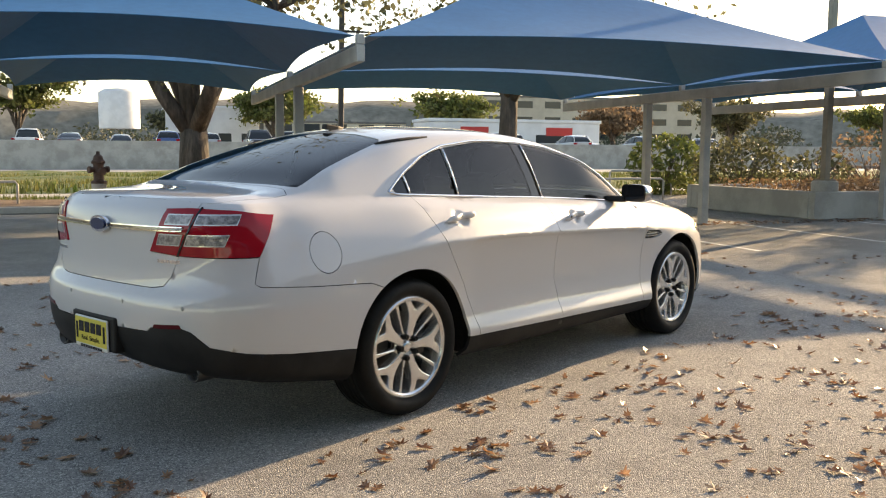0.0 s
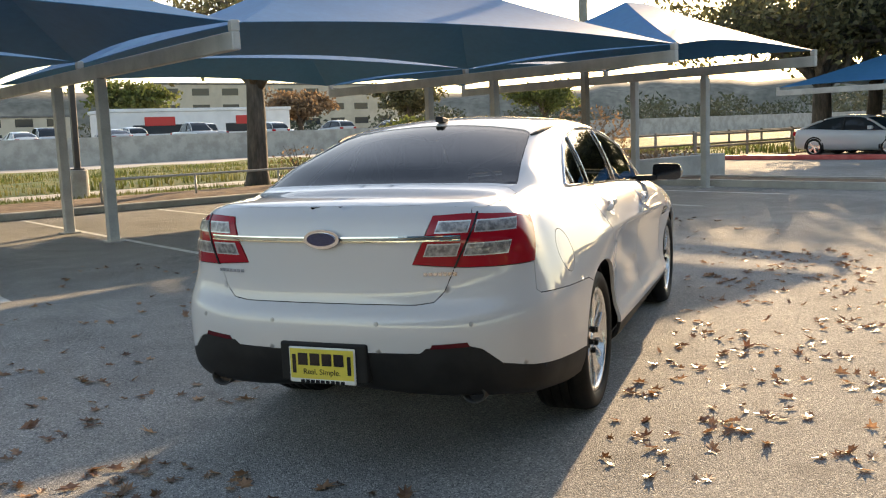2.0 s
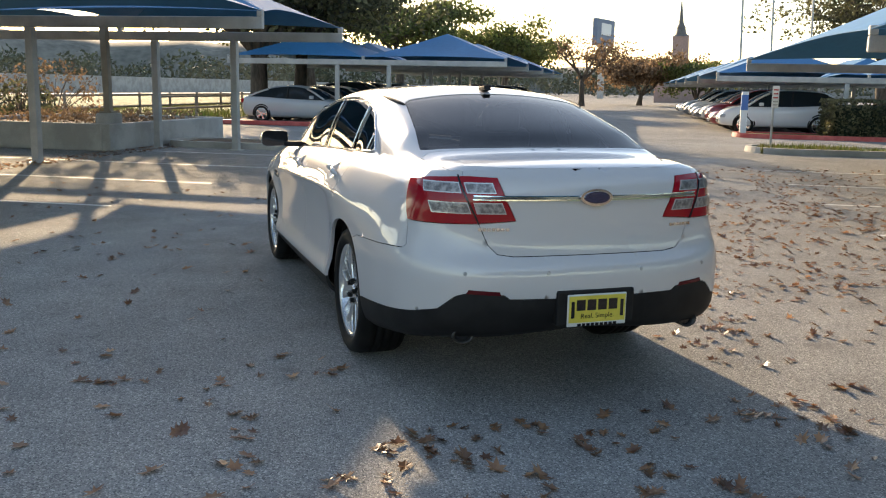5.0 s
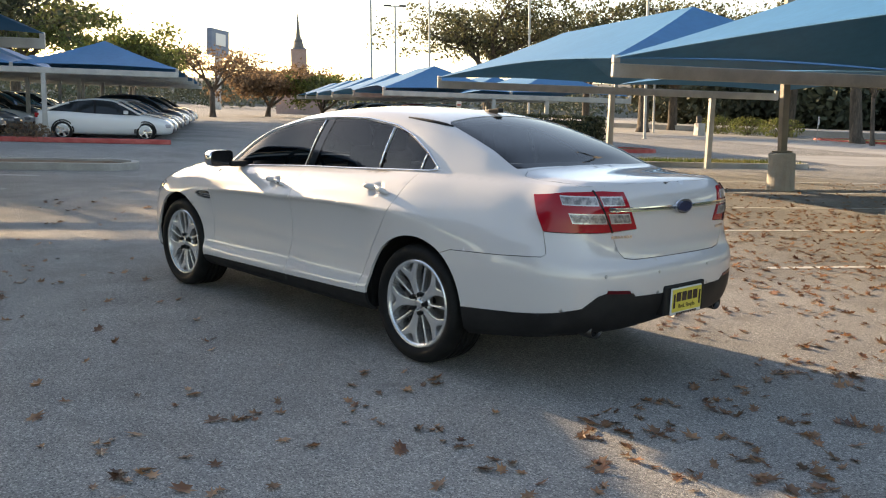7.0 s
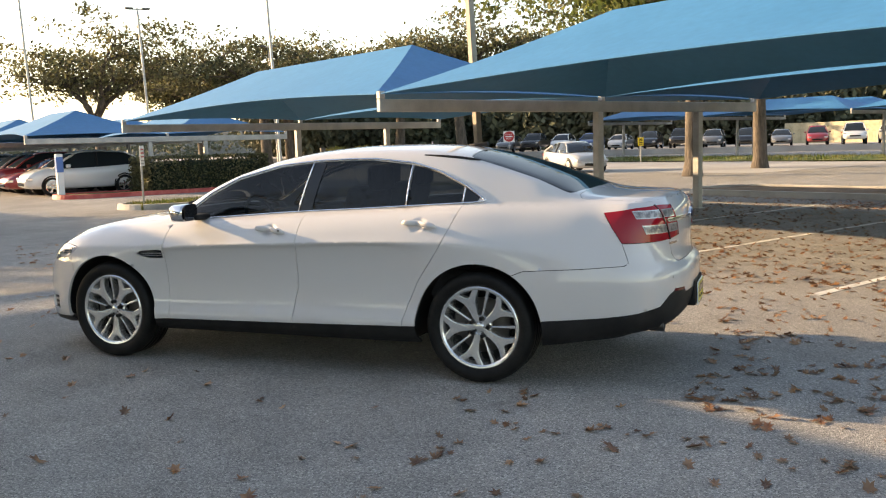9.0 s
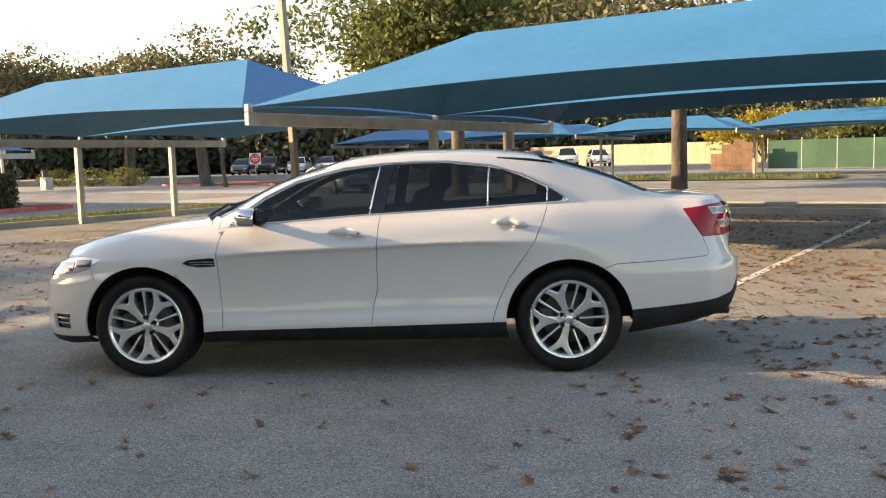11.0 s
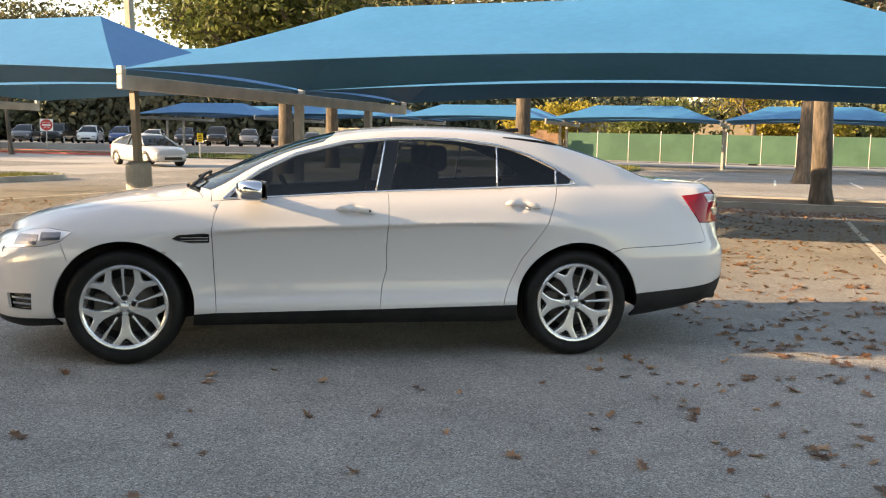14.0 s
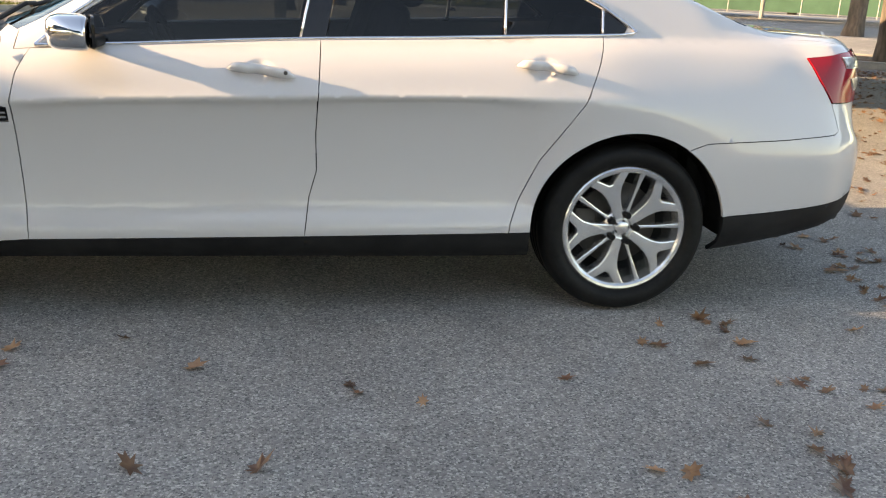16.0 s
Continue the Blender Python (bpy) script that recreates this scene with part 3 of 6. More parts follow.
def crown(x, t):
    """The place on the upper body at x; t runs from the belt (0) over the rail (about 0.5) to the middle (1)."""
    yt, zt = float(np.interp(x, TXE, TYE)), float(np.interp(x, TXE, TZE))
    zc = max(float(spline(CKx, CKz, x)), zt + 0.002)
    yr, zr = min(float(spline(RKx, RKy, x)), yt * 0.86), float(spline(RKx, RKz, x))
    zr = min(max(zr, zt + 0.3 * (zc - zt)), zc - 0.05 * (zc - zt))
    # a corner rounded by a quadratic blend between belt line, rail and crown
    e = 0.18
    p0, pr = np.array((yt, zt)), np.array((yr, zr))

    def roof(s):
        y = yr * (1 - s)
        return np.array((y, zc - (zc - zr) * (y / yr) ** 2.0))

    def raw(t):
        if t < 0.5:
            s = t / 0.5
            bow = 0.012 * math.sin(math.pi * s) * min(1.0, (zr - zt) / 0.3)
            q = p0 + (pr - p0) * s
            return q + np.array((bow, bow * 0.5))
        return roof((t - 0.5) / 0.5)

    if abs(t - 0.5) < e / 2:
        s = (t - (0.5 - e / 2)) / e
        a, b, c = raw(0.5 - e / 2), pr, raw(0.5 + e / 2)
        q = (1 - s) ** 2 * a + 2 * s * (1 - s) * b + s * s * c
    else:
        q = raw(t)
    return Vector((x, float(q[0]), float(q[1])))


def t_of_z(x, z):
    lo, hi = 0.0, 0.62
    for _ in range(24):
        m = (lo + hi) / 2
        if crown(x, m).z < z:
            lo = m
        else:
            hi = m
    return lo


def t_of_y(x, y):
    lo, hi = 0.0, 1.0
    for _ in range(24):
        m = (lo + hi) / 2
        if crown(x, m).y > y:
            lo = m
        else:
            hi = m
    return lo


def densify(pts, step=0.03, closed=False):
    out = []
    seq = list(pts) + ([pts[0]] if closed else [])
    for (x0, y0), (x1, y1) in zip(seq, seq[1:]):
        n = max(1, int(math.hypot(x1 - x0, y1 - y0) / step))
        out += [(x0 + (x1 - x0) * k / n, y0 + (y1 - y0) * k / n) for k in range(n)]
    if not closed:
        out.append(tuple(pts[-1]))
    return out


def inside(p, poly):
    x, y = p
    c = False
    j = len(poly) - 1
    for i in range(len(poly)):
        xi, yi = poly[i]
        xj, yj = poly[j]
        if (yi > y) != (yj > y) and x < (xj - xi) * (y - yi) / (yj - yi) + xi:
            c = not c
        j = i
    return c


def patch(lines, grid, clear):
    """Triangles over a plane domain that keep to the given lines (point lists, closed flag)."""
    vs, es = [], []
    for pts, closed in lines:
        k0 = len(vs)
        vs += pts
        n = len(pts)
        es += [(k0 + i, k0 + i + 1) for i in range(n - 1)] + ([(k0 + n - 1, k0)] if closed else [])
    L = np.array(vs)
    for p in grid:
        if np.min((L[:, 0] - p[0]) ** 2 + (L[:, 1] - p[1]) ** 2) > clear * clear:
            vs.append(p)
    v, e, f, *_ = delaunay_2d_cdt([Vector(p) for p in vs], es, [], 0, 1e-5)
    return [tuple(p) for p in v], f


# -- the flank's lines, in (q, z) --
def rear(y, z):
    return (q_of_y(y), z)


def side(x, z):
    return (q_of_x(x), z)


ARCH_R = [(q_of_x(-1.434) + 0.415 * math.cos(a), 0.362 + 0.415 * math.sin(a)) for a in np.linspace(0, 2 * math.pi, 72)[:-1]]
ARCH_F = [(q_of_x(1.434) + 0.418 * math.cos(a), 0.362 + 0.418 * math.sin(a)) for a in np.linspace(0, 2 * math.pi, 72)[:-1]]
CLAD = densify([rear(0, .585), rear(.19, .583), rear(.2, .562), rear(.42, .565), rear(.445, .585), rear(.6, .598), rear(.66, .58), rear(.73, .515), side(-2.42, .485), side(-2.2, .458), side(-1.87, .432), side(-1.6, .40),
                side(-1.0, .362), side(-.13, .345), side(.9, .33), side(1.2, .31), side(1.78, .30), side(2.1, .285), (QMAX, .285)])
LAMP = densify([rear(.388, .922), rear(.43, 1.005), rear(.478, 1.118), rear(.62, 1.122), side(-2.45, 1.112), side(-2.22, 1.088), side(-2.27, 1.0), side(-2.335, .905), side(-2.45, .905), rear(.6, .908)], 0.025, True)
LID = densify([rear(0, .757), rear(.40, .757), rear(.475, .768), rear(.52, .81), rear(.57, .915), rear(.60, 1.0), rear(.645, 1.11), rear(.655, 1.158)])
SEAM = densify([side(-1.61, .69), side(-1.74, .738), side(-2.1, .757), side(-2.345, .775), side(-2.37, .79), side(-2.36, .83), side(-2.335, .905)])
DOOR_A = densify([side(.89, .3), side(.885, .36), side(.9, .6), side(.91, .85), side(.895, .95), side(.86, 1.035)])
DOOR_B = densify([side(-.12, .3), side(-.125, .37), side(-.14, .5), side(-.168, .6), side(-.165, .75), side(-.185, 1.1)])
DOOR_C = densify([side(-.925, .3), side(-.935, .40), side(-.97, .50), side(-1.045, .66), side(-1.13, .78), side(-1.205, .89), side(-1.27, 1.03), side(-1.315, 1.15)])
HEAD = densify([side(1.73, .838), side(1.80, .775), side(1.9, .745), side(2.08, .725), side(2.25, .70), side(2.30, .715), side(2.22, .775), side(2.05, .835), side(1.9, .853)], 0.03, True)
NOSE = densify([side(1.80, .775), side(1.77, .70), side(1.735, .6), side(1.70, .5)])
FUEL = [(q_of_x(-1.985) + 0.088 * math.cos(a), 0.905 + 0.096 * math.sin(a)) for a in np.linspace(0, 2 * math.pi, 40)[:-1]]
VENT = densify([side(1.145, .80), side(1.1, .822), side(.95, .832), side(.925, .828), side(.925, .772), side(1.04, .772), side(1.11, .785)], 0.02, True)
FOG = densify([side(2.14, .44), side(1.975, .45), side(1.98, .345), side(2.13, .345)], 0.02, True)
GRILLE = densify([(QMAX, .70), (QMAX - .35, .69), (QMAX - .42, .52), (QMAX, .50)], 0.04)

qs = np.concatenate([np.linspace(0, q_of_x(-2.2), 46), np.arange(q_of_x(-2.2), q_of_x(1.9), 0.04)[1:], np.linspace(q_of_x(1.9), QMAX, 36)])
low_edge = [(float(q), z_low(q) + 0.0) for q in qs]
top_edge = [(float(q), z_top(q)) for q in qs]
edge0 = [(0.0, float(z)) for z in np.linspace(z_low(0), z_top(0), 30)]
edge1 = [(QMAX, float(z)) for z in np.linspace(z_low(QMAX), z_top(QMAX), 20)]
grid = []
for i, q in enumerate(qs[1:-1]):
    zl, zt = z_low(q), z_top(q)
    n = 32
    grid += [(float(q), zl + (zt - zl) * (k + 0.5 * (i % 2)) / n) for k in range(1, n)]
for hx, hz in BOWLS:
    grid += [(q_of_x(hx) + 0.0125 * i, hz + 0.0115 * j) for i in range(-6, 7) for j in range(-5, 6)]
_cq = [q for q in np.arange(q_of_x(-1.25), q_of_x(.9), 0.03)]
CREASES = [[(float(q), float(np.interp(q, qf, ZQ[:, k])) + dz) for q in _cq] for k, dz in ((6, 0.0), (6, -.0145), (6, .0145), (5, -.012), (3, 0.0), (2, 0.0))]
av, af = patch([(c, False) for c in CREASES] + [(low_edge, False), (top_edge, False), (edge0, False), (edge1, False), (ARCH_R, True), (ARCH_F, True), (CLAD, False), (LAMP, True), (LID, False), (SEAM, False),
                (DOOR_A, False), (DOOR_B, False), (DOOR_C, False), (HEAD, True), (NOSE, False), (FUEL, True), (VENT, True), (FOG, True), (GRILLE, False)], grid, 0.011)


def at_z(line, z):
    """q of a rising line at height z."""
    zs = [p[1] for p in line]
    o = np.argsort(zs)
    return float(np.interp(z, np.array(zs)[o], np.array([p[0] for p in line])[o]))


def at_q(line, q):
    return float(np.interp(q, [p[0] for p in line], [p[1] for p in line]))


Q_LID = max(p[0] for p in LID)
BUMP = [(-0.1, -0.5), (-0.1, .757)] + [p for p in LID if p[1] < .93] + [side(-2.336, .93)] + SEAM[::-1] + [(q_of_x(-1.434), .6), (q_of_x(-1.434), -0.5)]


def flank_panel(q, z, mirrored):
    if inside((q, z), ARCH_R) or inside((q, z), ARCH_F) or z < z_low(q) or z > z_top(q) + 0.001:
        return None
    if z < at_q(CLAD, q):
        if q < q_of_x(-1.434):
            return "rear_valance"
        return "sill_cladding" if q < q_of_x(1.434) else "front_lip"
    if inside((q, z), LAMP):
        return "tail_lamp"
    if inside((q, z), HEAD):
        return "headlight"
    if inside((q, z), VENT):
        return "fender_vent"
    if inside((q, z), FOG):
        return "fog_light_recess"
    if mirrored and inside((q, z), FUEL):
        return "fuel_door"
    if q < Q_LID and z > at_q(LID, q) and q < at_z(LID, z) + 1e-4:
        return "trunk_lid"
    if inside((q, z), BUMP):
        return "rear_bumper"
    if q < at_z(DOOR_C, z):
        return "body_shell"
    if q < at_z(DOOR_B, z):
        return "rear_door"
    if q < at_z(DOOR_A, z):
        return "front_door"
    if q > q_of_x(1.434) and z < .775 and q > at_z(NOSE, min(max(z, .5), .775)):
        if q > QMAX - .42 and .50 < z < .70 and q > QMAX - .42 + (z - .5) * 0.35:
            return "grille"
        return "front_bumper"
    if q > q_of_x(2.2):
        return "front_bumper"
    return "fender"


# -- the crown's lines, in (x, t) --
def glass_line(pts):
    pts = [(.25 + (x - .25) * 1.025, z) for x, z in pts]
    return densify([(x, t_of_z(x, z)) for x, z in densify(pts, 0.03, True)], 0.03, True)


WIN_F = glass_line([(.80, 1.045), (.70, 1.145), (.60, 1.213), (.39, 1.32), (.08, 1.402), (-.165, 1.428), (-.095, 1.098)])
PIL_B = glass_line([(-.095, 1.098), (-.165, 1.428), (-.262, 1.434), (-.195, 1.103)])
WIN_R = glass_line([(-.195, 1.103), (-.262, 1.434), (-.45, 1.438), (-.6, 1.436), (-.885, 1.402), (-.872, 1.137)])
WIN_Q = glass_line([(-.888, 1.137), (-.90, 1.40), (-1.0, 1.375), (-1.1, 1.338), (-1.275, 1.252), (-1.262, 1.156)])
PIL_C = glass_line([(-1.262, 1.156), (-1.275, 1.252), (-1.33, 1.218), (-1.375, 1.184), (-1.36, 1.164)])


def plan_line(pts, closed=True):
    return [(x, min(1.0, t_of_y(x, y))) for x, y in densify(pts, 0.03, closed)]


SCREEN = plan_line([(1.10, 0.0), (1.085, .25), (1.03, .5), (.93, .69), (.84, .70), (.6, .65), (.39, .615), (.22, .59), (.16, .45), (.12, .2), (.11, 0.0)], False)
BACKLITE = plan_line([(-1.27, 0.0), (-1.27, .3), (-1.285, .5), (-1.32, .535), (-1.5, .565), (-1.75, .605), (-1.97, .645), (-2.0, .6), (-2.035, .3), (-2.045, 0.0)], False)
HOODL = plan_line([(1.14, 0.0), (1.12, .3), (1.07, .52), (.99, .70), (.97, .765), (1.3, .735), (1.7, .68), (2.0, .56), (2.16, .40), (2.22, .2), (2.235, 0.0)], False)
DECKL = plan_line([(-2.06, 0.0), (-2.05, .3), (-2.03, .62), (-2.05, .665), (-2.3, .662), (-2.455, .648), (-2.49, .64)], False)
ROOFL = plan_line([(.12, .47), (0, .50), (-.6, .50), (-1.2, .50), (-1.28, .46)], False)
xs = sorted(set([float(np.interp(q, qf, np.maximum.accumulate(np.array([p[0] for p in _top])))) for q in qs]))
xs = [x for x in xs if X_TAIL < x < X_NOSE]
keep = [xs[0]]
for x in xs[1:]:
    if x - keep[-1] > 0.004:
        keep.append(x)
xs = keep
base_edge = [(x, 0.0) for x in xs]
mid_edge = [(x, 1.0) for x in xs]
grid = []
for i, x in enumerate(xs[1:-1]):
    n = 34
    grid += [(x, (k + 0.5 * (i % 2)) / n) for k in range(1, n)]
bv, bf = patch([(base_edge, False), (mid_edge, False), (WIN_F, True), (PIL_B, True), (WIN_R, True), (WIN_Q, True), (PIL_C, True), (SCREEN, False), (BACKLITE, False), (HOODL, False), (DECKL, False)],
               grid, 0.009)


def closed_at_middle(line):
    return line + [(line[-1][0], 1.01), (line[0][0], 1.01)]


SCREEN_P, BACK_P, HOOD_P = closed_at_middle(SCREEN), closed_at_middle(BACKLITE), closed_at_middle(HOODL)
DECK_P = DECKL + [(X_TAIL - .1, DECKL[-1][1]), (X_TAIL - .1, 1.01), (DECKL[0][0], 1.01)]


def crown_panel(x, t, mirrored):
    p = (x, t)
    for name, poly in (("front_window", WIN_F), ("pillar_trim", PIL_B), ("rear_side_window", WIN_R), ("quarter_window", WIN_Q), ("corner_trim", PIL_C), ("windshield", SCREEN_P), ("rear_window", BACK_P), ("hood", HOOD_P), ("trunk_lid", DECK_P)):
        if inside(p, poly):
            return name
    if x > 1.0 and inside((x, t), [(1.145, 1.01), (1.1, .65), (.95, .4), (.85, .5), (1.1, 1.01)]):
        return "cowl"
    if -.92 < x < -.893 and t < t_of_z(x, 1.40):
        return "division_strip"
    if x > 0.93:
        return "fender"
    return "body_shell"


PANELS = {}
for mirrored in (False, True):
    for vs, fs, place, kind in ((av, af, flank, flank_panel), (bv, bf, crown, crown_panel)):
        pos = [place(*p) for p in vs]
        for f in fs:
            cx, cy = (sum(vs[i][k] for i in f) / 3 for k in (0, 1))
            name = kind(cx, cy, mirrored)
            if name is None:
                continue
            pts = [pos[i].copy() for i in f]
            if mirrored:
                for p in pts:
                    p.y = -p.y
            n = (pts[1] - pts[0]).cross(pts[2] - pts[0])
            mid = (pts[0] + pts[1] + pts[2]) / 3
            if n.dot(mid - Vector((min(max(mid.x, -1.8), 1.6), 0, 0.62))) < 0:
                pts.reverse()
            one = name in ("body_shell", "rear_bumper", "trunk_lid", "hood", "windshield", "rear_window", "front_bumper", "rear_valance", "front_lip", "cowl", "grille")
            PANELS.setdefault((name, None if one else mirrored), []).append(pts)

TAILRED = mat("red_lamp_lens", (0.33, 0.006, 0.014), 0.15, 0.0, Specular_IOR_Level=0.15, Coat_Weight=0.55, Coat_Roughness=0.02)
LENS = mat("clear_lamp_lens", (0.62, 0.60, 0.60), 0.12, 0.35, Coat_Weight=1.0, Coat_Roughness=0.02)
LAMPDARK = mat("lamp_inner", (0.10, 0.10, 0.11), 0.2, 0.6, Coat_Weight=1.0, Coat_Roughness=0.02)
GLOSSBLACK = mat("gloss_black_trim", (0.012, 0.012, 0.013), 0.1)
CARGLASS = bpy.data.materials.new("tinted_car_glass")
CARGLASS.use_nodes = True
_n, _k = CARGLASS.node_tree.nodes, CARGLASS.node_tree.links
_n.remove(_n["Principled BSDF"])
_tr, _gl, _mx, _fr = _n.new("ShaderNodeBsdfTransparent"), _n.new("ShaderNodeBsdfGlossy"), _n.new("ShaderNodeMixShader"), _n.new("ShaderNodeFresnel")
_tr.inputs["Color"].default_value = (0.22, 0.245, 0.25, 1)
_gl.inputs["Roughness"].default_value = 0.02
_fr.inputs["IOR"].default_value = 1.5
_k.new(_fr.outputs[0], _mx.inputs[0])
_k.new(_tr.outputs[0], _mx.inputs[1])
_k.new(_gl.outputs[0], _mx.inputs[2])
_k.new(_mx.outputs[0], _n["Material Output"].inputs["Surface"])

SQUAT = 0.982  # body height against its drawn sections
car = empty("sedan_car", Matrix.Diagonal((1, 1, SQUAT, 1)), "pearl white four-door sedan with silver wheels, parked on asphalt", "car")
SKIN = {"front_window": CARGLASS, "rear_side_window": CARGLASS, "quarter_window": CARGLASS, "windshield": CARGLASS, "rear_window": CARGLASS, "pillar_trim": GLOSSBLACK, "corner_trim": GLOSSBLACK, "division_strip": GLOSSBLACK,
        "rear_valance": BLACKPLASTIC, "sill_cladding": BLACKPLASTIC, "front_lip": BLACKPLASTIC, "cowl": BLACKPLASTIC, "grille": GLOSSBLACK, "tail_lamp": TAILRED, "headlight": LENS,
        "fender_vent": GLOSSBLACK, "fog_light_recess": GLOSSBLACK}
SUNK = {"front_window": .004, "rear_side_window": .004, "quarter_window": .004, "windshield": .003, "rear_window": .003, "fender_vent": .012, "fog_light_recess": .03, "grille": .02, "cowl": .02, "pillar_trim": .002, "corner_trim": .002, "division_strip": .002, "tail_lamp": -.006}
for (name, mirrored), tris in PANELS.items():
    bm = bmesh.new()
    for pts in tris:
        bm.faces.new([bm.verts.new(p) for p in pts])
    bmesh.ops.remove_doubles(bm, verts=bm.verts[:], dist=0.003)
    bmesh.ops.dissolve_degenerate(bm, dist=0.0004, edges=bm.edges[:])
    bm.normal_update()
    sink = SUNK.get(name, 0.0)
    border = [e for e in bm.edges if e.is_boundary]
    edge_verts = {v for e in border for v in e.verts}
    gap = 0.0021
    shift = {}
    for v in bm.verts:
        d = -v.normal * sink
        if v in edge_verts:
            inward = Vector()
            for f in v.link_faces:
                inward += f.calc_center_median() - v.co
            inward -= v.normal * inward.dot(v.normal)
            if inward.length > 1e-6:
                d = d + inward.normalized() * gap
        shift[v] = d
    normals = {v: v.normal.copy() for v in bm.verts}
    for v, d in shift.items():
        v.co += d
    # a folded edge gives each panel its thickness
    ret = bmesh.ops.extrude_edge_only(bm, edges=border)
    new_verts = [g for g in ret["geom"] if isinstance(g, bmesh.types.BMVert)]
    near = {tuple(round(c, 6) for c in v.co): normals[v] for v in edge_verts}
    for v in new_verts:
        v.co -= near.get(tuple(round(c, 6) for c in v.co), Vector((0, 0, 1))) * (0.018 if "window" not in name and name != "windshield" else 0.006)
    rim = {f for v in new_verts for f in v.link_faces}
    for f in bm.faces:
        f.smooth = f not in rim
    me = bpy.data.meshes.new(name)
    for e in border:
        e.smooth = False
    bm.to_mesh(me)
    bm.free()
    me.materials.append(SKIN.get(name, PAINT))
    ob = new(name, me)
    ob.parent = car


# ---- the sedan: wheels, lamps and small parts ----
def lathe(bm, prof, n=64):
    """Turn (r, z) points round z."""
    rings = [[bm.verts.new((r * math.cos(2 * math.pi * k / n), r * math.sin(2 * math.pi * k / n), z)) for k in range(n)] for r, z in prof]
    for a, b in zip(rings, rings[1:]):
        for k in range(n):
            bm.faces.new((a[k], a[(k + 1) % n], b[(k + 1) % n], b[k]))
    return rings


def slab(bm, pts, z0, z1, bevel=0.0):
    """A flat outline raised from z0 to z1."""
    b = bmesh.new()
    lo = [b.verts.new((p[0], p[1], z0)) for p in pts]
    hi = [b.verts.new((p[0], p[1], z1)) for p in pts]
    b.faces.new(list(reversed(lo)))
    b.faces.new(hi)
    for i in range(len(pts)):
        j = (i + 1) % len(pts)
        b.faces.new((lo[i], lo[j], hi[j], hi[i]))
    bmesh.ops.recalc_face_normals(b, faces=b.faces[:])
    if bevel:
        bmesh.ops.bevel(b, geom=[e for e in b.edges if e.verts[0].co.z > (z0 + z1) / 2 and e.verts[1].co.z > (z0 + z1) / 2], offset=bevel, segments=2, affect="EDGES", profile=0.6)
    merge(bm, b)


def pol(r, deg):
    return (r * math.cos(radians(deg)), r * math.sin(radians(deg)))


def wheel_parts(turn):
    """Meshes of a wheel whose outer side faces local +z, hub face at z = 0."""
    out = {}
    bm = bmesh.new()
    prof = [(.255, .005), (.262, .022), (.285, .036), (.31, .036), (.328, .026), (.338, .008), (.343, -.012)]
    for k in range(4):
        z = -.02 - k * .045
        prof += [(.3455, z), (.3455, z - .034), (.337, z - .036), (.337, z - .043)]
    prof += [(.343, -.205), (.33, -.225), (.30, -.238), (.255, -.21)]
    lathe(bm, prof, 72)
    out["tyre"] = (bm, RUBBER, True)
    bm = bmesh.new()
    lathe(bm, [(.256, .004), (.257, .016), (.25, .021), (.240, .019), (.232, .012), (.228, -.004), (.222, -.03), (.218, -.12), (.245, -.2)], 72)
    for k in range(5):
        a = 72 * k + turn
        y = [(.04, -.019), (.10, -.023), (.140, -.030), (.168, -.042), (.192, -.061), tuple(pol(.246, -22.5)), tuple(pol(.246, -14)), (.218, -.036), (.192, -.007), (.192, .007), (.218, .036), tuple(pol(.246, 14)), tuple(pol(.246, 22.5)), (.192, .061), (.168, .042), (.140, .030), (.10, .023), (.04, .019)]
        b = bmesh.new()
        slab(b, y, -.045, .004, .006)
        for v in b.verts:
            v.co.z += 0.012 * min(1.0, max(0.0, (v.co.xy.length - .08) / .16)) - 0.006
        merge(bm, b, pose(0, 0, 0, 0, 0, a))
        s = [(.05, -.008), (.12, -.006), (.205, -.009), (.244, -.011), (.244, .011), (.205, .009), (.12, .006), (.05, .008)]
        b = bmesh.new()
        slab(b, s, -.05, -.008, .004)
        for v in b.verts:
            v.co.z += 0.014 * min(1.0, max(0.0, (v.co.xy.length - .08) / .16))
        merge(bm, b, pose(0, 0, 0, 0, 0, a + 36))
    b = bmesh.new()
    lathe(b, [(.0, -.012), (.036, -.012), (.058, -.018), (.07, -.03), (.074, -.05)], 40)
    merge(bm, b)
    out["rim"] = (bm, ALLOY, False)
    bm = bmesh.new()
    lathe(bm, [(.0, .003), (.02, .002), (.03, -.002), (.033, -.014)], 32)
    out["centre_cap"] = (bm, ALLOY, True)
    for k in range(5):
        bm = bmesh.new()
        b = bmesh.new()
        bmesh.ops.create_cone(b, cap_ends=True, segments=6, radius1=.016, radius2=.013, depth=.036)
        merge(bm, b, Matrix.Translation((*pol(.056, 72 * k + turn + 36), -.002)))
        out["lug_nut" + "." * k] = (bm, RUBBER, False)
    bm = bmesh.new()
    lathe(bm, [(.06, -.085), (.17, -.085), (.17, -.11), (.06, -.11)], 48)
    out["brake_disc"] = (bm, DARKSTEEL, True)
    bm = bmesh.new()
    bbox(bm, .09, .185, -.07, .07, -.14, -.055, .015, 2)
    out["brake_caliper"] = (bm, DARKSTEEL, False)
    # added black disc, no wheel part: stands in for shade behind the spokes
    bm = bmesh.new()
    lathe(bm, [(.0, -.118), (.225, -.118), (.225, -.13), (.0, -.13)], 40)
    out["wheel_back"] = (bm, RUBBER, False)
    return out


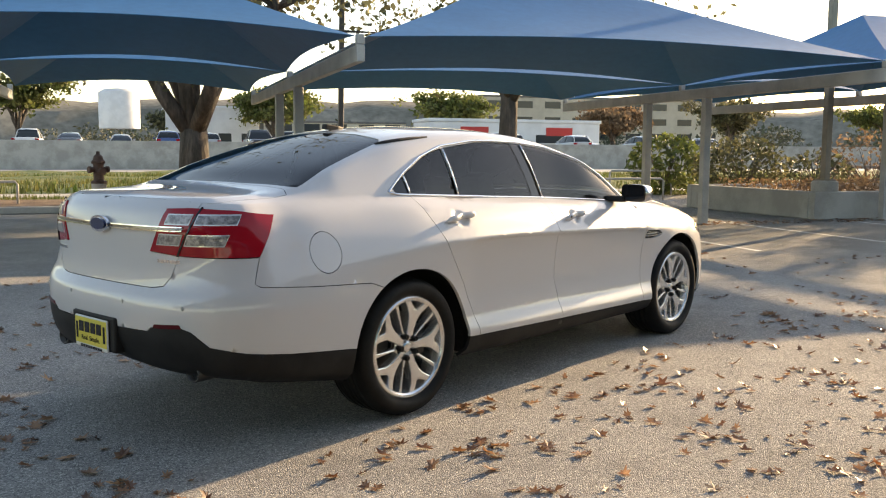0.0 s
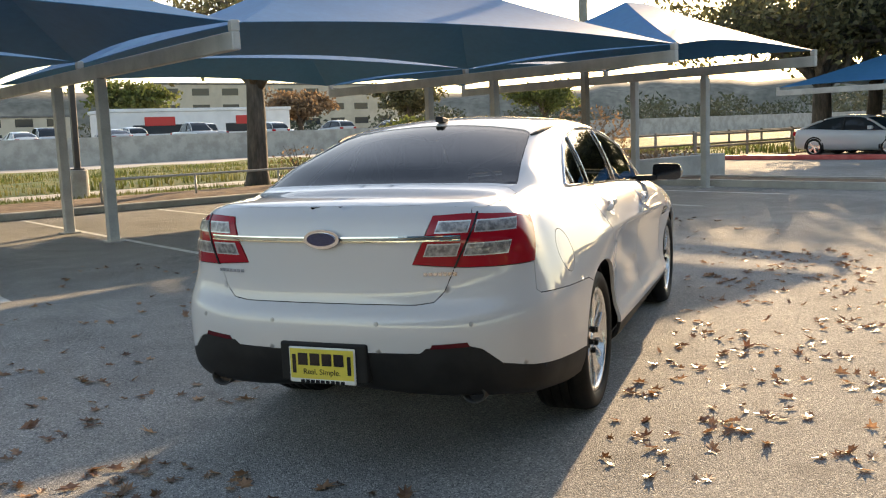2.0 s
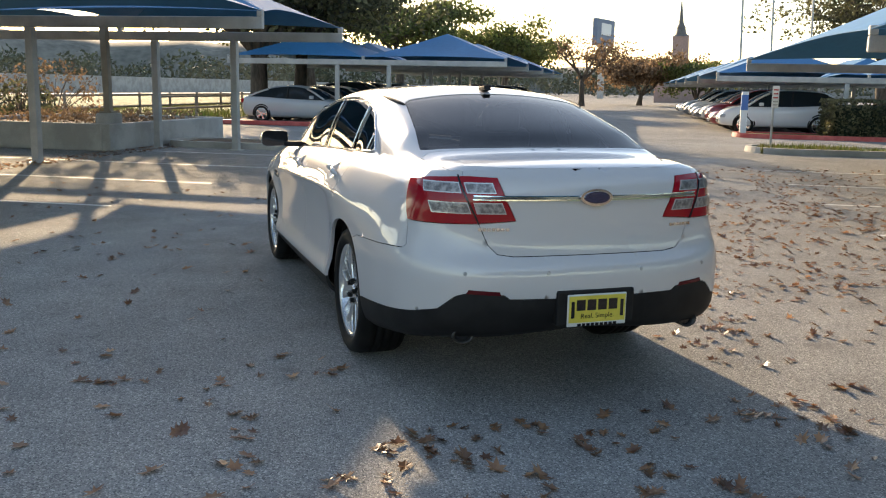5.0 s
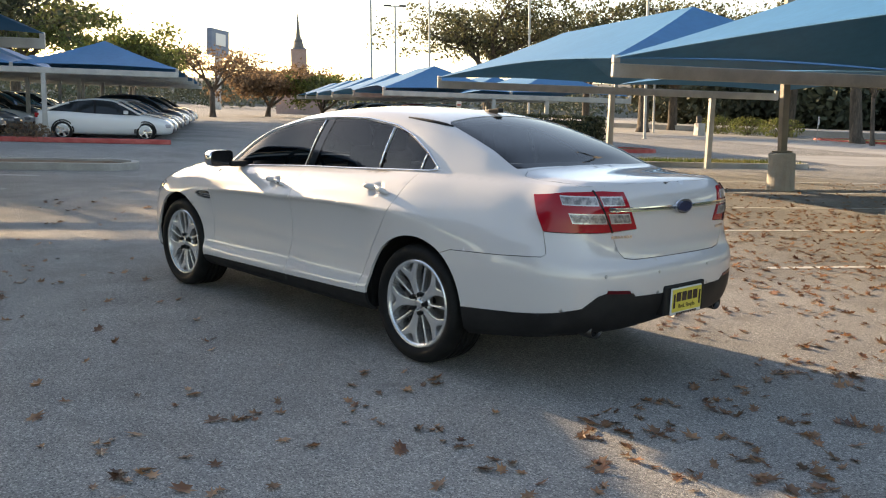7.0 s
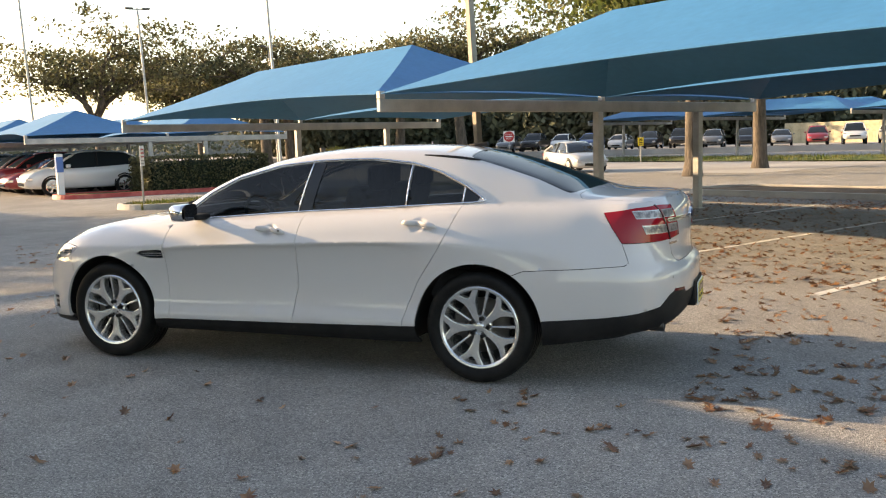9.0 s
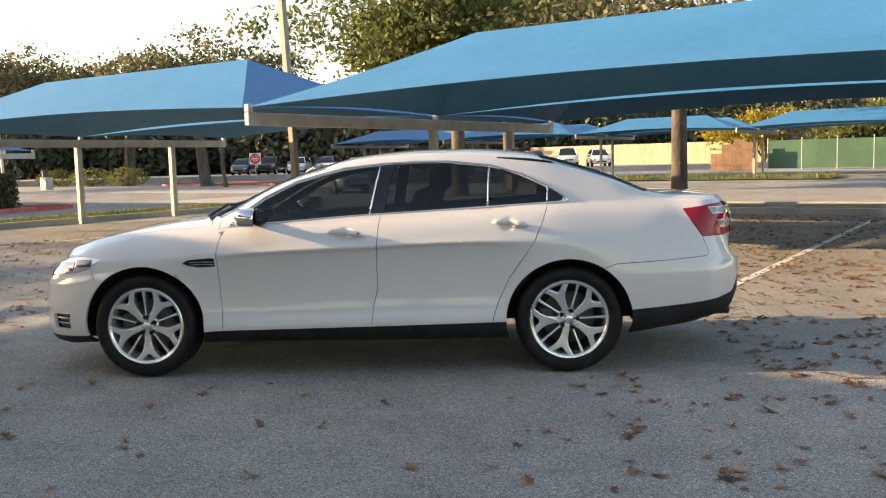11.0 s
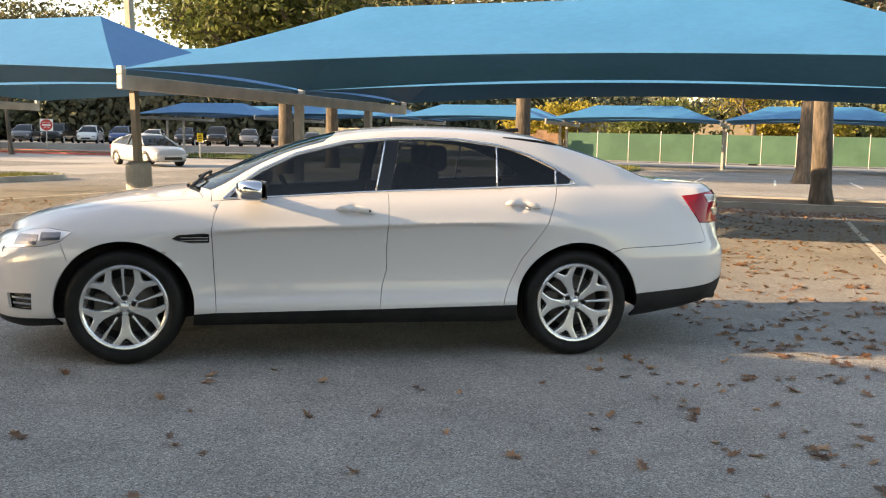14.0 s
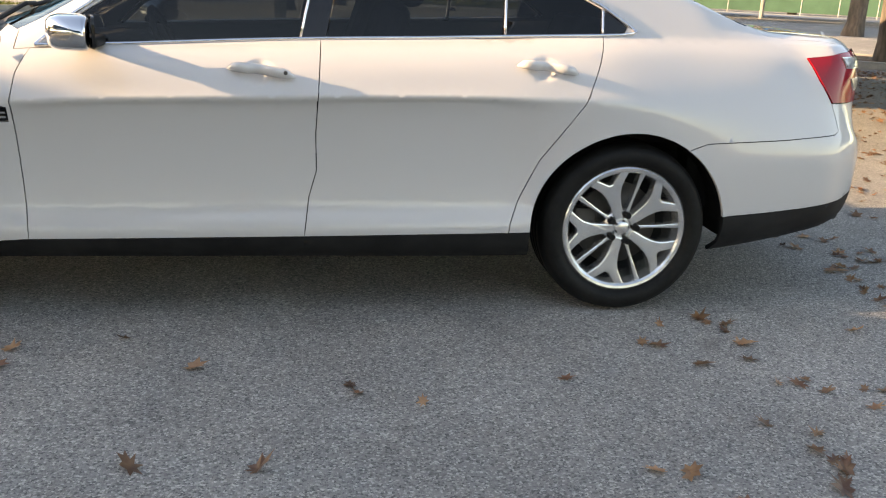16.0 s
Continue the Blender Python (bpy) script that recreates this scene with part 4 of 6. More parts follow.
for x in (-1.434, 1.434):
    for sgn in (1, -1):
        whl = empty("wheel", Matrix.Diagonal((1, 1, 1 / SQUAT, 1)) @ pose(x, sgn * .866, .357, -90 * sgn, 0, 0) @ Matrix.Scale(1.032, 4))
        whl.parent = car
        for name, (bm, m, smooth) in wheel_parts(3 if x < 0 else 20).items():
            ob = part(name.rstrip("."), bm, m, whl, smooth=smooth)


def on_flank(q, z, off=0.0, mirrored=False):
    """A place on the flank raised by off along its normal."""
    p = flank(max(q, 0.0), z)
    e = 0.004
    a, b = flank(max(q - e, 0.0), z), flank(q + e, z)
    c, d = flank(max(q, 0.0), z - e), flank(max(q, 0.0), z + e)
    n = (b - a).cross(d - c).normalized()
    if n.dot(p - Vector((min(max(p.x, -1.8), 1.6), 0, z))) < 0:
        n = -n
    p = p + n * off
    return Vector((p.x, -p.y, p.z)) if mirrored else p


def qpatch(bm, corners, off, n=8, m=4, thick=0.008, mirrored=False):
    """A raised tile over four corners (q, z) of the flank."""
    (q0, z0), (q1, z1), (q2, z2), (q3, z3) = corners
    top, low = [], []
    for i in range(n + 1):
        u = i / n
        r, s = [], []
        for j in range(m + 1):
            v = j / m
            q = (q0 * (1 - u) + q1 * u) * (1 - v) + (q3 * (1 - u) + q2 * u) * v
            z = (z0 * (1 - u) + z1 * u) * (1 - v) + (z3 * (1 - u) + z2 * u) * v
            r.append(bm.verts.new(on_flank(q, z, off, mirrored)))
            s.append(bm.verts.new(on_flank(q, z, off - thick, mirrored)))
        top.append(r)
        low.append(s)
    for i in range(n):
        for j in range(m):
            bm.faces.new((top[i][j], top[i + 1][j], top[i + 1][j + 1], top[i][j + 1]))
    rim = [(i, 0) for i in range(n)] + [(n, j) for j in range(m)] + [(i, m) for i in range(n, 0, -1)] + [(0, j) for j in range(m, 0, -1)]
    for (i, j), (k, l) in zip(rim, rim[1:] + rim[:1]):
        bm.faces.new((top[i][j], low[i][j], low[k][l], top[k][l]))
    bmesh.ops.recalc_face_normals(bm, faces=bm.faces[:])


REFLEX = mat("dark_red_reflector", (0.09, 0.006, 0.010), 0.2, 0.0, Specular_IOR_Level=0.3)
EXHAUST = mat("dark_exhaust_steel", (0.06, 0.058, 0.055), 0.4, 0.8)
SMOKE = varied("lamp_optic", (0.11, 0.10, 0.10), (0.32, 0.30, 0.29), 38, 0.3, 0.2, Coat_Weight=1.0, Coat_Roughness=0.02)
lamps = {ob.data.polygons[0].center.y > 0: ob for ob in car.children if ob.name.startswith("tail_lamp")}
for mirrored in (False, True):
    lamp = lamps[not mirrored]
    for c, m in (([rear(.442, .960), rear(.572, .960), rear(.590, 1.002), rear(.462, 1.002)], SMOKE), ([rear(.490, 1.052), rear(.618, 1.052), rear(.636, 1.09), rear(.508, 1.09)], SMOKE),
                 ([rear(.606, .960), side(-2.49, .960), side(-2.47, 1.002), rear(.624, 1.002)], SMOKE), ([rear(.652, 1.052), side(-2.44, 1.052), side(-2.42, 1.088), rear(.668, 1.09)], SMOKE)):
        bm = bmesh.new()
        qpatch(bm, c, 0.0115, 6, 3, 0.01, mirrored)
        win = part("lamp_window", bm, m, lamp, "clear lamp window", smooth=False)
        cx = sum(p[0] for p in c) / 4
        cz = sum(p[1] for p in c) / 4
        grow = [(q + (.005 if q > cx else -.005), z + (.005 if z > cz else -.005)) for q, z in c]
        bm = bmesh.new()
        qpatch(bm, grow, 0.0095, 6, 3, 0.008, mirrored)
        part("window_rim", bm, LENS, lamp, "bright rim", smooth=False)
    # the dark joint between the fixed and the lid part of the lamp
    bm = bmesh.new()
    qpatch(bm, [rear(.562, .908), rear(.571, .908), rear(.676, 1.122), rear(.667, 1.122)], 0.0115, 2, 6, 0.01, mirrored)
    part("joint", bm, GLOSSBLACK, lamp)
    bm = bmesh.new()
    qpatch(bm, [rear(.46, .585), rear(.615, .594), rear(.605, .612), rear(.47, .603)], 0.004, 6, 2, 0.006, mirrored)
    part("reflector", bm, REFLEX, car, "dark red bumper reflector")
    for y in (.24, .62):
        bm = bmesh.new()
        b = bmesh.new()
        lathe(b, [(0, .002), (.008, .002), (.0095, 0), (.0105, -.002)], 16)
        p = on_flank(q_of_y(y), .685, 0.001, mirrored)
        merge(bm, b, Matrix.Translation(p) @ pose(0, 0, 0, 0, -90, 0) @ pose(0, 0, 0, 0, 0, 0))
        part("parking_sensor", bm, STEEL, car)
    # exhaust tip
    bm = bmesh.new()
    for r0, r1 in (((.044, .033), (.052, .04)),):
        n = 28
        rings = []
        for (ry, rz), dx in ((r1, .07), (r1, -.012), (r0, -.012), (r0, .07)):
            rings.append([bm.verts.new((dx, ry * math.cos(2 * math.pi * k / n), rz * math.sin(2 * math.pi * k / n))) for k in range(n)])
        for a, b in zip(rings, rings[1:]):
            for k in range(n):
                bm.faces.new((a[k], b[k], b[(k + 1) % n], a[(k + 1) % n]))
    s = -1 if mirrored else 1
    part("exhaust_tip", bm, EXHAUST, car, m=pose(-2.525, .60 * s, .378), smooth=True)
    # black disc plugs the tip in place of the shaded hollow
    bm = bmesh.new()
    tube(bm, [(0.0, 0.0, 0.0), (0.01, 0.0, 0.0)], .034, 20)
    part("exhaust_mouth", bm, GLOSSBLACK, car, m=pose(-2.515, .60 * s, .378))
    bm = bmesh.new()
    tube(bm, [(-2.49, .6 * s, .378), (-1.9, .55 * s, .38)], .038, 12)
    part("exhaust_pipe", bm, BLACKPLASTIC, car)
    # chrome bars in the fender vent
    for z in (.788, .805):
        bm = bmesh.new()
        qpatch(bm, [side(1.09, z), side(.93, z - .001), side(.93, z + .006), side(1.09, z + .004)], 0.002, 6, 1, 0.01, mirrored)
        part("vent_bar", bm, CHROME, car)
    bm = bmesh.new()
    for x0, x1, z in ((2.12, 1.985, .41), (2.115, 1.985, .375)):
        qpatch(bm, [side(x1, z), side(x0, z), side(x0, z + .012), side(x1, z + .012)], -0.012, 5, 1, 0.01, mirrored)
    part("fog_light_bar", bm, CHROME, car)
    # headlamp inner parts
    for x0, x1, z0, z1 in ((1.80, 1.93, .785, .83), (1.95, 2.12, .75, .81)):
        bm = bmesh.new()
        qpatch(bm, [side(x0, z0), side(x1, z0 - .01), side(x1, z1 - .005), side(x0, z1)], 0.004, 6, 3, 0.006, mirrored)
        part("lamp_cell", bm, LAMPDARK, car)
    # door handles
    for (hx, hz), key in zip(BOWLS, (True, False)):
        bm = bmesh.new()
        L = .125
        rings = []
        for i in range(13):
            u = -1 + i / 6
            lift = 0.024 * (1 - abs(u) ** 6) + 0.006
            c = on_flank(q_of_x(hx - 0.01 - u * L), hz - .004 - .012 * u, lift, mirrored)
            w, d = .0185 * (1.04 - abs(u) ** 8), .012 * (1.04 - abs(u) ** 8)
            sy = -1 if mirrored else 1
            rings.append([bm.verts.new(c + Vector((0, sy * d * math.cos(a), w * math.sin(a)))) for a in np.linspace(0, 2 * math.pi, 13)[:-1]])
        for a, b in zip(rings, rings[1:]):
            for k in range(12):
                bm.faces.new((a[k], a[(k + 1) % 12], b[(k + 1) % 12], b[k]))
        for r in (rings[0], rings[-1]):
            bm.faces.new(r)
        bmesh.ops.recalc_face_normals(bm, faces=bm.faces[:])
        hd = part("door_handle", bm, PAINT, car, "white painted door handle", smooth=True)
        if key:
            bm = bmesh.new()
            b = bmesh.new()
            lathe(b, [(0, .003), (.006, .003), (.008, -.002)], 14)
            merge(bm, b, Matrix.Translation(on_flank(q_of_x(hx - .1), hz - .015, .04, mirrored)) @ pose(0, 0, 0, 90 if mirrored else -90, 0, 0))
            part("key_lock", bm, DARKSTEEL, hd)
    # mirror
    s = -1 if mirrored else 1
    bm = bmesh.new()
    n, m2 = 16, 12
    rings = []
    for i in range(m2 + 1):
        u = i / m2
        f = (1 - (2 * u - 1) ** 4) ** 0.5 if 0 < i < m2 else 0.25
        ring = []
        for k in range(n):
            a = 2 * math.pi * k / n
            cx, cz = math.cos(a), math.sin(a)
            ex, ez = abs(cx) ** .5 * (1 if cx > 0 else -1), abs(cz) ** .5 * (1 if cz > 0 else -1)
            ring.append(bm.verts.new((.645 + (.115 if ex > 0 else .03) * ex * f + (.02 - .05 * u), s * (.885 + .215 * u), 1.108 + .062 * ez * f - .004 * u)))
        rings.append(ring)
    for a, b in zip(rings, rings[1:]):
        for k in range(n):
            bm.faces.new((a[k], a[(k + 1) % n], b[(k + 1) % n], b[k]))
    bm.faces.new(rings[0])
    bm.faces.new(rings[-1])
    bmesh.ops.recalc_face_normals(bm, faces=bm.faces[:])
    mir = part("wing_mirror", bm, CHROME, car, "wing mirror with a chrome cap", smooth=True)
    bm = bmesh.new()
    b = bmesh.new()
    slab(b, [tuple(math.copysign(abs(c) ** .4, c) for c in pol(1, a)) for a in range(0, 360, 10)], 0, .01, .002)
    merge(bm, b, Matrix.Translation((.606, s * .995, 1.11)) @ pose(0, 0, 0, 0, -90, 14 * s) @ Matrix.Diagonal((.058, .102, 1, 1)))
    part("mirror_glass", bm, GLOSSBLACK, mir)
    bm = bmesh.new()
    bbox(bm, .60, .70, min(s * .72, s * .92), max(s * .72, s * .92), 1.045, 1.085, .012, 2)
    part("mirror_arm", bm, BLACKPLASTIC, mir)
    # bright trim round the side windows
    loop = [(.83, 1.04), (.72, 1.145), (.61, 1.225), (.39, 1.333), (.08, 1.414), (-.2, 1.441), (-.45, 1.447), (-.62, 1.445), (-.9, 1.412), (-1.1, 1.35), (-1.27, 1.265), (-1.34, 1.218), (-1.39, 1.182), (-1.41, 1.168), (-1.395, 1.16), (-1.34, 1.153), (-1.2, 1.146), (-.87, 1.13), (-.1, 1.09), (.4, 1.062)]
    bm = bmesh.new()
    pts = []
    for x, z in densify([(.25 + (x - .25) * 1.025, z) for x, z in loop], .04, True):
        p = crown(x, t_of_z(x, max(z, float(np.interp(x, TXE, TZE)) + .003)))
        pts.append(Vector((p.x, s * (p.y + .001), p.z + .001)))
    pts.append(pts[0])
    tube(bm, pts, .0075, 8, False)
    part("window_trim", bm, CHROME, car, "bright window surround", smooth=True)
    for (x0, z0), (x1, z1) in (((-.88, 1.138), (-.892, 1.40)), ((-.10, 1.10), (-.168, 1.427)), ((-1.268, 1.158), (-1.275, 1.25))):
        bm = bmesh.new()
        pts = []
        for k in range(9):
            x, z = .25 + (x0 + (x1 - x0) * k / 8 - .25) * 1.025, z0 + (z1 - z0) * k / 8
            p = crown(x, t_of_z(x, z))
            pts.append(Vector((p.x, s * (p.y + .004), p.z + .001)))
        tube(bm, pts, .0055, 8)
        part("division_bar", bm, CHROME, car, smooth=True)
    bm = bmesh.new()
    tube(bm, [Vector((x, s * crown(x, t_of_y(x, y)).y, crown(x, t_of_y(x, y)).z + .002)) for x, y in ((-.98, .575), (-1.1, .574), (-1.2, .57), (-1.3, .562), (-1.36, .55))], [.004, .009, .011, .011, .006], 8)
    part("roof_trim", bm, BLACKPLASTIC, car, "black roof seam trim")

# a folded lip closes the joint along the lid's top edge
bm = bmesh.new()
_e = [flank(float(q), z_top(float(q))) for q in np.linspace(0, q_of_y(.66), 24)]
tube(bm, [Vector((p.x + .003, -p.y, p.z - .0065)) for p in reversed(_e)] + [Vector((p.x + .003, p.y, p.z - .0065)) for p in _e[1:]], .0072, 8)
part("lid_lip", bm, PAINT, car, smooth=True)

# chrome bar and badge across the lid
bm = bmesh.new()
for mirrored in (False, True):
    for z0, z1 in ((1.0145, 1.0195), (1.031, 1.036)):
        qpatch(bm, [(0.0, z0), rear(.592, z0 + .003), rear(.596, z1 + .003), (0.0, z1)], 0.016, 16, 2, 0.018, mirrored)
part("trunk_bar", bm, CHROME, car, "chrome bar across the trunk lid", smooth=False)
bm = bmesh.new()
for mirrored in (False, True):
    qpatch(bm, [(0.0, 1.0205), rear(.592, 1.0235), rear(.596, 1.033), (0.0, 1.030)], 0.009, 16, 1, 0.012, mirrored)
part("bar_groove", bm, LAMPDARK, car)
BADGE = mat("badge_blue", (0.008, 0.022, 0.085), 0.2, 0.3, Coat_Weight=1.0)
pb = on_flank(0.0, 1.028, 0.02)
for name, ry, rz, d, m in (("badge_rim", .081, .040, .0, CHROME), ("badge", .064, .028, .006, BADGE)):
    bm = bmesh.new()
    b = bmesh.new()
    slab(b, [pol(1, a) for a in range(0, 360, 10)], -.012, .004, .002)
    merge(bm, b, Matrix.Translation((pb.x - d, 0, pb.z)) @ pose(0, 0, 0, 0, -90, 0) @ Matrix.Diagonal((rz, ry, 1, 1)))
    part(name, bm, m, car)
for y0, y1 in ((.42, .575), (-.575, -.43)):
    k = 7
    for i in range(k):
        bm = bmesh.new()
        a, b2 = y0 + (y1 - y0) * i / k, y0 + (y1 - y0) * (i + .78) / k
        qpatch(bm, [rear(min(abs(a), abs(b2)), .876), rear(max(abs(a), abs(b2)), .876), rear(max(abs(a), abs(b2)), .890), rear(min(abs(a), abs(b2)), .890)], 0.004, 2, 1, 0.006, y0 < 0)
        part("badge_bar", bm, CHROME, car)

# number plate: a dealer's yellow plate in a pale frame
YELLOW = varied("yellow_plate", (0.62, 0.50, 0.06), (0.7, 0.57, 0.08), 8, 0.45)
WHITEP = varied("white_plastic", (0.6, 0.6, 0.57), (0.68, 0.68, 0.66), 8, 0.4)
pm = pose(-2.694, 0, .505, 90, 0, -90)
plate = empty("number_plate", pm)
plate.parent = car
plate["label"] = "yellow dealer plate in a white frame"
bm = bmesh.new()
bbox(bm, -.152, .152, -.077, .077, -.012, -.002, .004)
part("plate_frame", bm, WHITEP, plate)
bm = bmesh.new()
bbox(bm, -.146, .146, -.058, .07, -.004, .0, .001)
part("plate_sheet", bm, YELLOW, plate)
for x0, x1, y0, y1 in ((-.135, -.118, -.035, .045), (.118, .135, -.035, .045)):
    bm = bmesh.new()
    bbox(bm, x0, x1, y0, y1, 0, .002, .0005)
    part("plate_mark", bm, GLOSSBLACK, plate)
for i in range(4):
    bm = bmesh.new()
    x0 = -.108 + i * .055
    bbox(bm, x0, x0 + .045, .0, .052, 0, .002, .0005)
    part("plate_mark", bm, GLOSSBLACK, plate)
for i in range(9):
    bm = bmesh.new()
    x0 = -.1 + i * .023
    bbox(bm, x0, x0 + .018, -.0755, -.0625, -.002, .0, .0004)
    part("plate_mark", bm, GLOSSBLACK, plate)
cu = bpy.data.curves.new("slogan", "FONT")
cu.body, cu.size, cu.extrude, cu.align_x = "Real. Simple.", .034, .0006, "CENTER"
txt = new("plate_slogan", cu)
txt.parent = plate
txt.matrix_basis = pose(0, -.038, .001)
cu.materials.append(GLOSSBLACK)
bm = bmesh.new()
bbox(bm, -2.68, -2.60, -.2, .2, .43, .60, .01, 2)
part("plate_recess", bm, BLACKPLASTIC, car)

# roof aerial
bm = bmesh.new()
b = bmesh.new()
slab(b, [(-.075, -.018), (-.07, -.022), (.02, -.02), (.07, -.006), (.07, .006), (.02, .02), (-.07, .022), (-.075, .018)], 0, .03, .008)
merge(bm, b)
part("aerial", bm, BLACKPLASTIC, car, "black roof aerial", m=pose(-1.16, 0, 1.503, 0, 6, 0))

# underbody, wheel housings and cabin
bm = bmesh.new()
bbox(bm, -1.0, 2.25, -.60, .60, .235, .70, .05, 2)
bbox(bm, -2.42, -.98, -.60, .60, .36, .70, .05, 2)
bbox(bm, -.98, .98, -.85, .85, .245, .62, .03, 2)
bbox(bm, -2.45, -1.75, -.70, .70, .40, 1.02, .05, 2)
bbox(bm, 1.15, 2.2, -.66, .66, .4, .74, .05, 2)
part("underbody", bm, BLACKPLASTIC, car)
for x in (-1.434, 1.434):
    for s in (1, -1):
        bm = bmesh.new()
        n = 26
        rows = []
        for y in (.58, .75, .855):
            rows.append([bm.verts.new((x + .44 * math.cos(a), s * y, .362 + .44 * math.sin(a))) for a in np.linspace(-.08, math.pi + .08, n)])
        for a, b in zip(rows, rows[1:]):
            for k in range(n - 1):
                bm.faces.new((a[k], a[k + 1], b[k + 1], b[k]))
        c = bm.verts.new((x, s * .58, .3))
        for k in range(n - 1):
            bm.faces.new((rows[0][k], rows[0][k + 1], c))
        part("wheel_housing", bm, BLACKPLASTIC, car)
CLOTH = varied("dark_seat", (0.03, 0.03, 0.032), (0.05, 0.05, 0.052), 6, 0.7)
bm = bmesh.new()
bbox(bm, .62, 1.0, -.70, .70, .6, 1.02, .08, 3)
part("dashboard", bm, CLOTH, car)
for y in (.37, -.37):
    bm = bmesh.new()
    bbox(bm, -.35, .2, y - .26, y + .26, .55, .72, .06, 3)
    b = bmesh.new()
    bbox(b, -.08, .08, y - .25, y + .25, 0, .62, .06, 3)
    merge(bm, b, pose(-.30, 0, .66, 0, -18, 0))
    seat = part("front_seat", bm, CLOTH, car, smooth=False)
    bm = bmesh.new()
    bbox(bm, -.62, -.50, y - .13, y + .13, 1.22, 1.40, .045, 3)
    part("headrest", bm, CLOTH, seat)
bm = bmesh.new()
bbox(bm, -1.3, -.8, -.66, .66, .5, .70, .06, 3)
b = bmesh.new()
bbox(b, -.08, .08, -.64, .64, 0, .6, .06, 3)
merge(bm, b, pose(-1.35, 0, .62, 0, -20, 0))
bbox(bm, -1.95, -1.5, -.60, .60, 1.03, 1.10, .02, 2)
part("rear_bench", bm, CLOTH, car)
bm = bmesh.new()
ring = [Vector((.0, .185 * math.cos(a), .185 * math.sin(a))) for a in np.linspace(0, 2 * math.pi, 29)]
tube(bm, ring, .014, 8, False)
tube(bm, [(0, -.18, 0), (0, .18, 0)], .016, 8)
tube(bm, [(0, 0, 0), (0, 0, -.18)], .016, 8)
tube(bm, [(0, 0, 0), (.25, 0, -.08)], .03, 8)
part("steering_wheel", bm, CLOTH, car, m=pose(.42, .37, 1.0, 0, 24, 0), smooth=True)
# wipers on the cowl
for y0, y1 in ((.55, .05), (.0, -.5)):
    bm = bmesh.new()
    tube(bm, [(1.06, y0, crown(1.06, t_of_y(1.06, abs(y0))).z + .02), (1.0, (y0 + y1) / 2, crown(1.0, t_of_y(1.0, abs(y0 + y1) / 2)).z + .03), (1.03, y1, crown(1.03, t_of_y(1.03, abs(y1))).z + .02)], .01, 6)
    part("wiper", bm, BLACKPLASTIC, car)


# ---- trees and shrubs ----
def leaf_mesh(name, centres, sizes, material, parent, rng, flat=0.0):
    """Many small leaves, each a bent blade of four corners."""
    n = len(centres)
    d = rng.normal(size=(n, 3))
    d /= np.linalg.norm(d, axis=1)[:, None]
    e = rng.normal(size=(n, 3))
    e -= d * (d * e).sum(1)[:, None]
    e /= np.linalg.norm(e, axis=1)[:, None]
    s = np.asarray(sizes)[:, None]
    c = np.asarray(centres)
    v = np.stack([c - d * s, c + e * s * .55, c + d * s, c - e * s * .55], 1).reshape(-1, 3)
    me = bpy.data.meshes.new(name)
    me.from_pydata(v.tolist(), [], [(4 * i, 4 * i + 1, 4 * i + 2, 4 * i + 3) for i in range(n)])
    me.materials.append(material)
    ob = new(name, me)
    if parent:
        ob.parent = parent
    return ob


def tree(x, y, h, r, spread, n_leaf, leaf, seed, label, material=LEAFMAT, fork=0.35, bare=0.0, limbs=6, z0=0.0, clump=0.5, bark=BARK, category="tree"):
    """A trunk that forks into limbs and twigs, with clumps of leaves round the twigs."""
    rng = np.random.default_rng(seed)
    root = empty("tree", Matrix.Translation((x, y, z0)) @ LEAN, label, category, "trees")
    bm = bmesh.new()
    fz = h * fork
    h *= 0.8
    bend = rng.normal(size=2) * r * 0.6
    tube(bm, [(0, 0, -.1), (0, 0, .06), (bend[0] * .3, bend[1] * .3, .5), (bend[0] * .7, bend[1] * .7, fz * .6), (bend[0], bend[1], fz)], [r * 1.5, r * 1.35, r * 1.05, r * .95, r * .85], 14)
    part("trunk", bm, bark, root, smooth=True)
    tips = []
    bm = bmesh.new()
    for k in range(limbs):
        a = 2 * math.pi * (k + rng.uniform(-.3, .3)) / limbs
        up = rng.uniform(.5, 1.05)
        p0 = Vector((bend[0], bend[1], fz * rng.uniform(.82, 1.0)))
        L = spread * rng.uniform(.75, 1.1)
        end = Vector((math.cos(a) * L * rng.uniform(.4, .95), math.sin(a) * L * rng.uniform(.4, .95), fz + (h - fz) * up))
        pts, rad = [], []
        for i in range(6):
            t = i / 5
            q = p0.lerp(end, t) + Vector((*(rng.normal(size=2) * .12 * L * t * (1 - t) * 2), (h - fz) * .16 * math.sin(math.pi * t)))
            pts.append(q)
            rad.append(r * .5 * (1 - t) ** .8 + .018)
        tube(bm, pts, rad, 8)
        tips += [pts[3], pts[4], pts[5]]
        for j in range(7):
            i = int(rng.integers(2, 5))
            s = pts[i]
            e = s + Vector((*(rng.normal(size=2) * spread * .34), rng.uniform(-.06, .3) * (h - fz)))
            m = s.lerp(e, .5) + Vector((*(rng.normal(size=2) * .15), .15))
            tube(bm, [s, m, e], [rad[i] * .6, rad[i] * .4, .012], 6)
            tips += [m, e]
            for _ in range(3):
                g = e + Vector((*(rng.normal(size=2) * spread * .16), rng.uniform(-.1, .14) * (h - fz)))
                tube(bm, [e, g], [.016, .006], 4)
                tips.append(g)
    part("branching", bm, bark, root, smooth=True)
    if n_leaf:
        n_leaf = int(n_leaf * 2.4)
        T = np.array([tuple(t) for t in tips])
